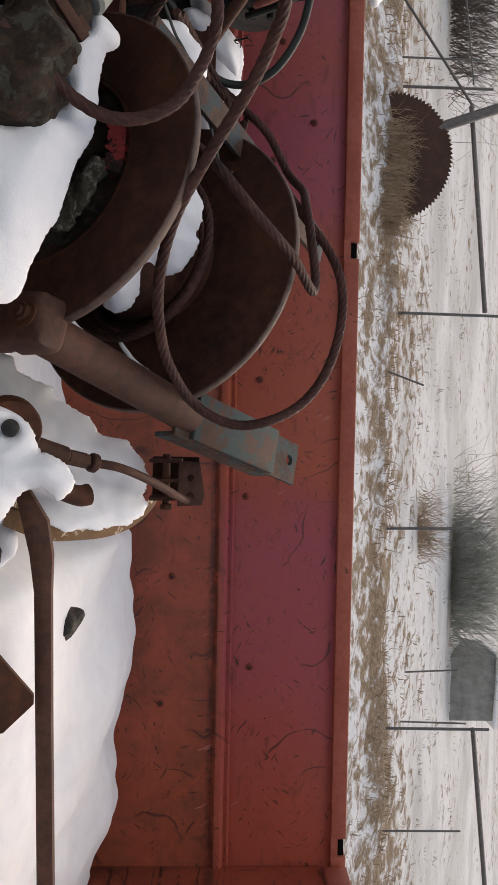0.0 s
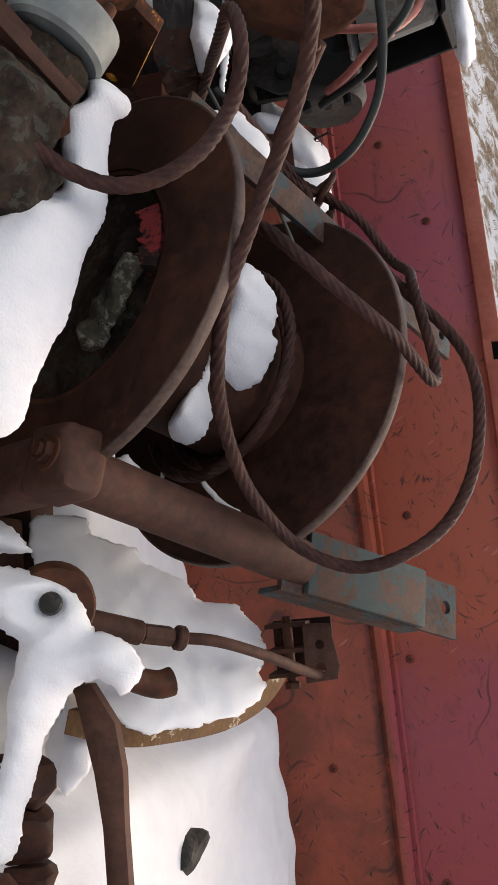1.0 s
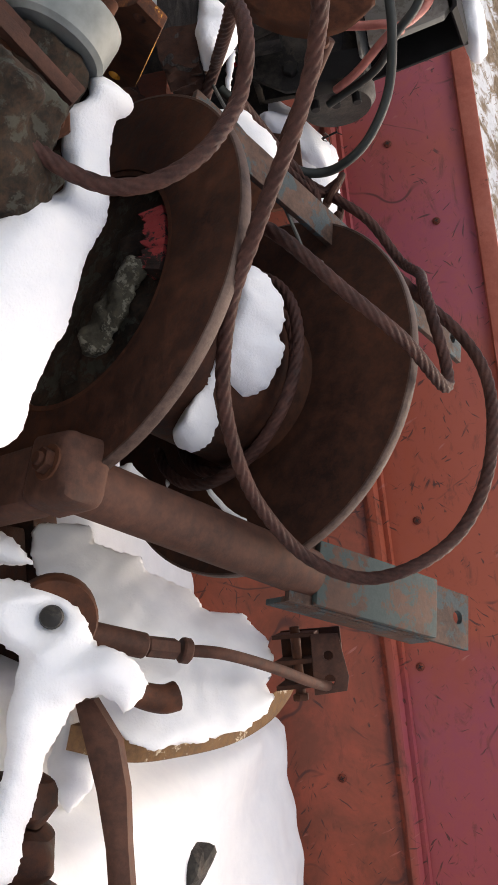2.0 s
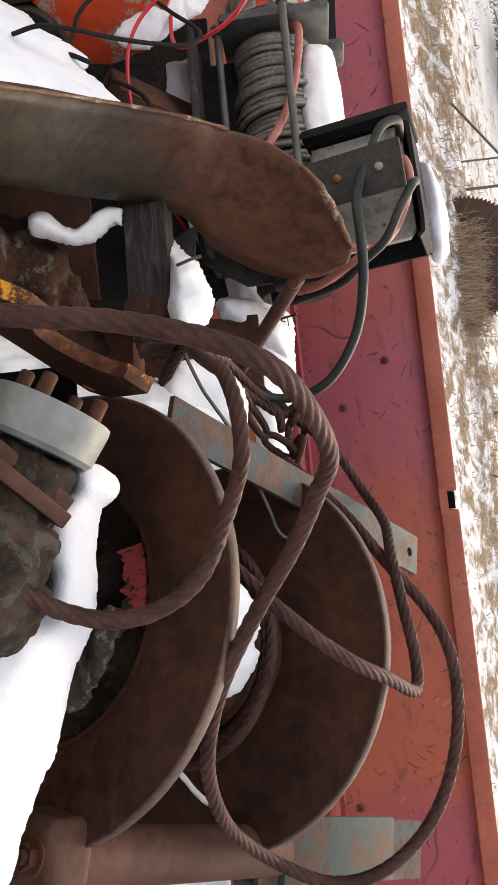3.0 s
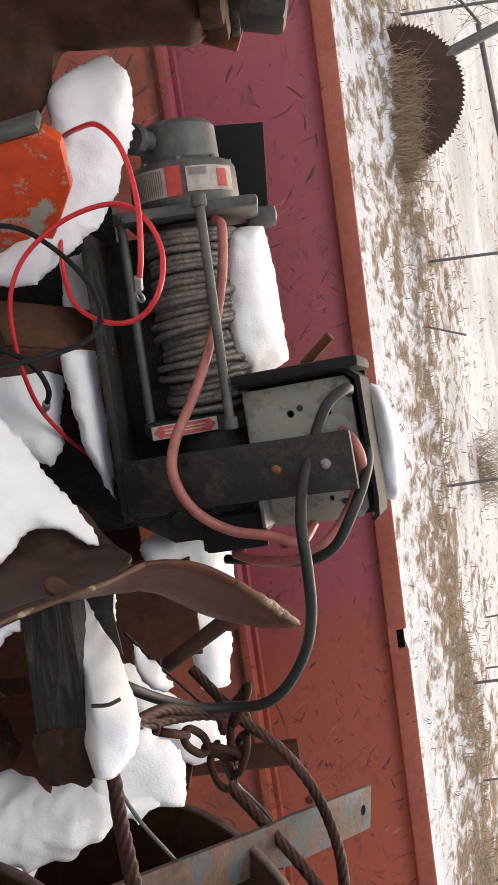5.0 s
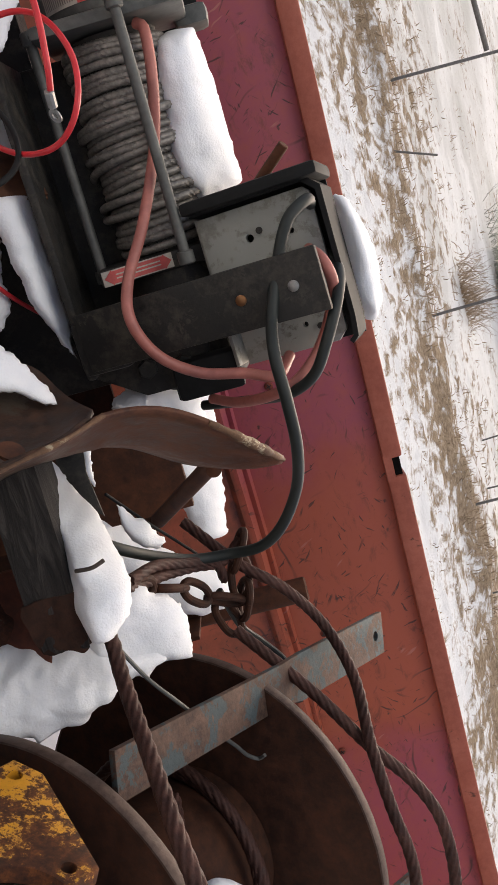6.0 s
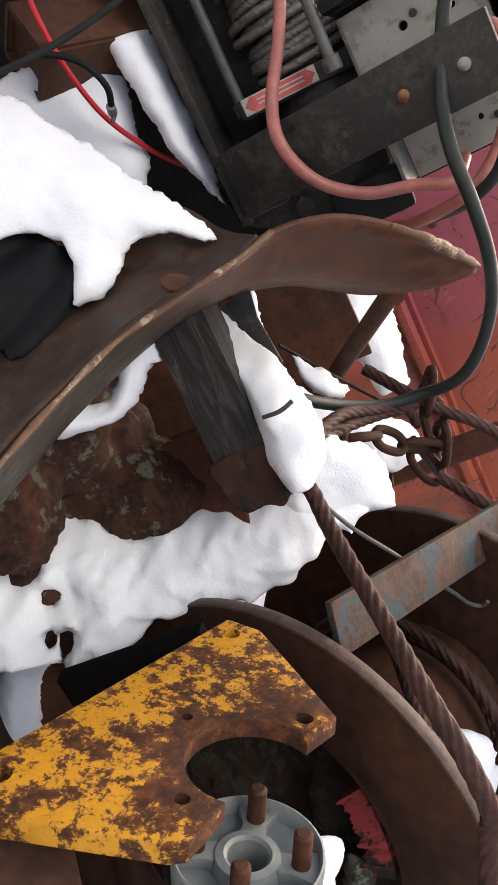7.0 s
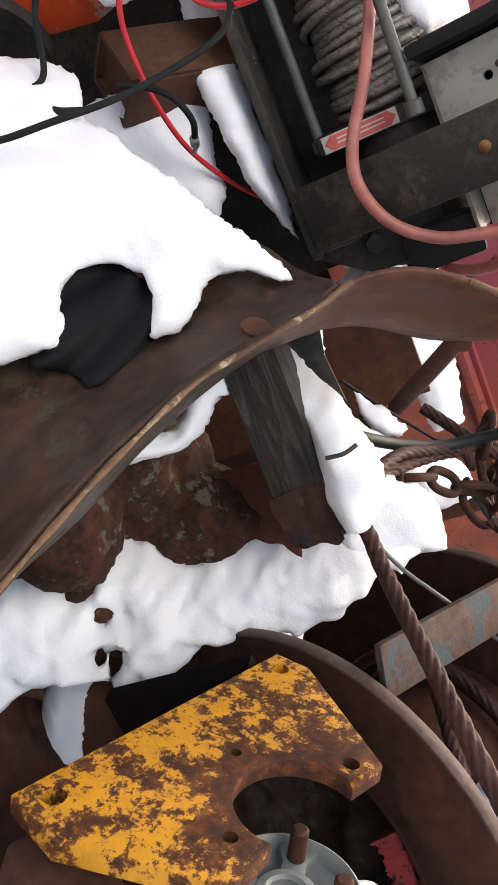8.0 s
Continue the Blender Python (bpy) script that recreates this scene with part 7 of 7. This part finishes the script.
snow_sheet("snow", [(-0.007, 1.374), (0.004, 1.416), (0.024, 1.426), (0.044, 1.467), (0.065, 1.479), (0.09, 1.521), (0.113, 1.535), (0.118, 1.562), (0.157, 1.605), (0.186, 1.611), (0.201, 1.601), (0.218, 1.614), (0.23, 1.61), (0.243, 1.589), (0.241, 1.566), (0.241, 1.533), (0.233, 1.506), (0.214, 1.489), (0.149, 1.445), (0.078, 1.409), (0.033, 1.381)], (-0.7477, -1.3308, 1.5959), "snow drift sloping into the rusty dish", thick=0.02, edge=0.03, ragged=0.005)
snow_sheet("snow", [(-0.755, 1.945), (-0.748, 1.962), (-0.716, 1.974), (-0.68, 1.983), (-0.625, 1.979), (-0.602, 1.966), (-0.608, 1.949), (-0.639, 1.94), (-0.687, 1.939)], (0.5242, 0.0, 0.6), "snow cap on the side of the control box", thick=0.05, edge=0.03, rough=0.001, ragged=0.002)
snow_sheet("snow", [(-0.414, 1.326), (-0.402, 1.368), (-0.365, 1.337), (-0.314, 1.305), (-0.31, 1.25), (-0.394, 1.303)], (1.36, 0.0, 0.0), "strip of snow between the dark bars", thick=0.02, edge=0.03)
snow_sheet("snow", [(-0.455, 1.588), (-0.408, 1.62), (-0.367, 1.653), (-0.339, 1.68), (-0.305, 1.703), (-0.259, 1.702), (-0.269, 1.66), (-0.297, 1.619), (-0.327, 1.579), (-0.378, 1.542), (-0.451, 1.547)], (0.7551, 0.0, 0.6), "snow mass behind the knotted rope", thick=0.03, edge=0.03)
snow_sheet("snow", [(-0.612, 1.634), (-0.602, 1.64), (-0.561, 1.63), (-0.532, 1.627), (-0.548, 1.617), (-0.588, 1.624)], (1.56, 0.0, 0.0), "snow caught behind the black strip", thick=0.012, edge=0.015)
snow_sheet("snow", [(-0.855, 1.475), (-0.857, 1.521), (-0.854, 1.544), (-0.85, 1.569), (-0.845, 1.592), (-0.825, 1.597), (-0.788, 1.589), (-0.76, 1.58), (-0.731, 1.58), (-0.706, 1.562), (-0.763, 1.478)], (0.865, 0.0, 0.5), "snow lump under the red wire", thick=0.02, edge=0.03)
snow_sheet("snow", [(-0.67, 1.645), (-0.645, 1.695), (-0.585, 1.748), (-0.50, 1.745), (-0.43, 1.732), (-0.345, 1.716), (-0.352, 1.675), (-0.45, 1.665), (-0.56, 1.645)], (0.79, 0.0, 0.6), "long strip of snow against the side wall", thick=0.03, edge=0.03)
snow_sheet("snow", [(-0.011, 1.502), (-0.029, 1.519), (-0.033, 1.536), (-0.012, 1.553), (0.009, 1.554), (0.002, 1.534)], (1.32, 0.0, 0.0), "snow clump caught behind the spacer pipe", thick=0.015, edge=0.02)
snow_sheet("snow", [(-0.598, 1.644), (-0.597, 1.685), (-0.575, 1.723), (-0.554, 1.738), (-0.523, 1.74), (-0.503, 1.735), (-0.514, 1.717), (-0.528, 1.702), (-0.54, 1.68), (-0.552, 1.658), (-0.567, 1.641), (-0.584, 1.636)], (0.7205, 0.0, 0.6), "snow heaped on top of the rusty post", thick=0.03, edge=0.02, ragged=0.004)
snow_lump("snow", [
    (-0.026, 1.45, 1.571, 0.004, 0.003, 0.002),
    (-0.019, 1.449, 1.575, 0.004, 0.003, 0.002),
    (-0.012, 1.447, 1.579, 0.005, 0.004, 0.003),
    (-0.006, 1.446, 1.583, 0.005, 0.004, 0.003),
    (0.0, 1.445, 1.588, 0.005, 0.004, 0.003),
    (0.005, 1.443, 1.592, 0.005, 0.004, 0.003),
    (0.01, 1.442, 1.596, 0.005, 0.004, 0.003),
    (0.014, 1.44, 1.601, 0.005, 0.004, 0.003),
    (0.018, 1.439, 1.605, 0.005, 0.004, 0.003),
    (0.021, 1.438, 1.609, 0.005, 0.004, 0.003),
    (0.023, 1.436, 1.614, 0.004, 0.003, 0.002),
    (0.024, 1.435, 1.618, 0.004, 0.003, 0.002),
], "thin crescent of snow inside the drum flange", 0.0022, rough=0.0008)
snow_sheet("snow", [(-0.423, 1.596), (-0.459, 1.612), (-0.461, 1.638), (-0.46, 1.657), (-0.435, 1.68), (-0.408, 1.694), (-0.362, 1.683), (-0.371, 1.661), (-0.374, 1.635), (-0.383, 1.61)], (0.64, 0.0, 0.5), "snow bank behind the rope and the old timber", thick=0.02, edge=0.03, ragged=0.005)
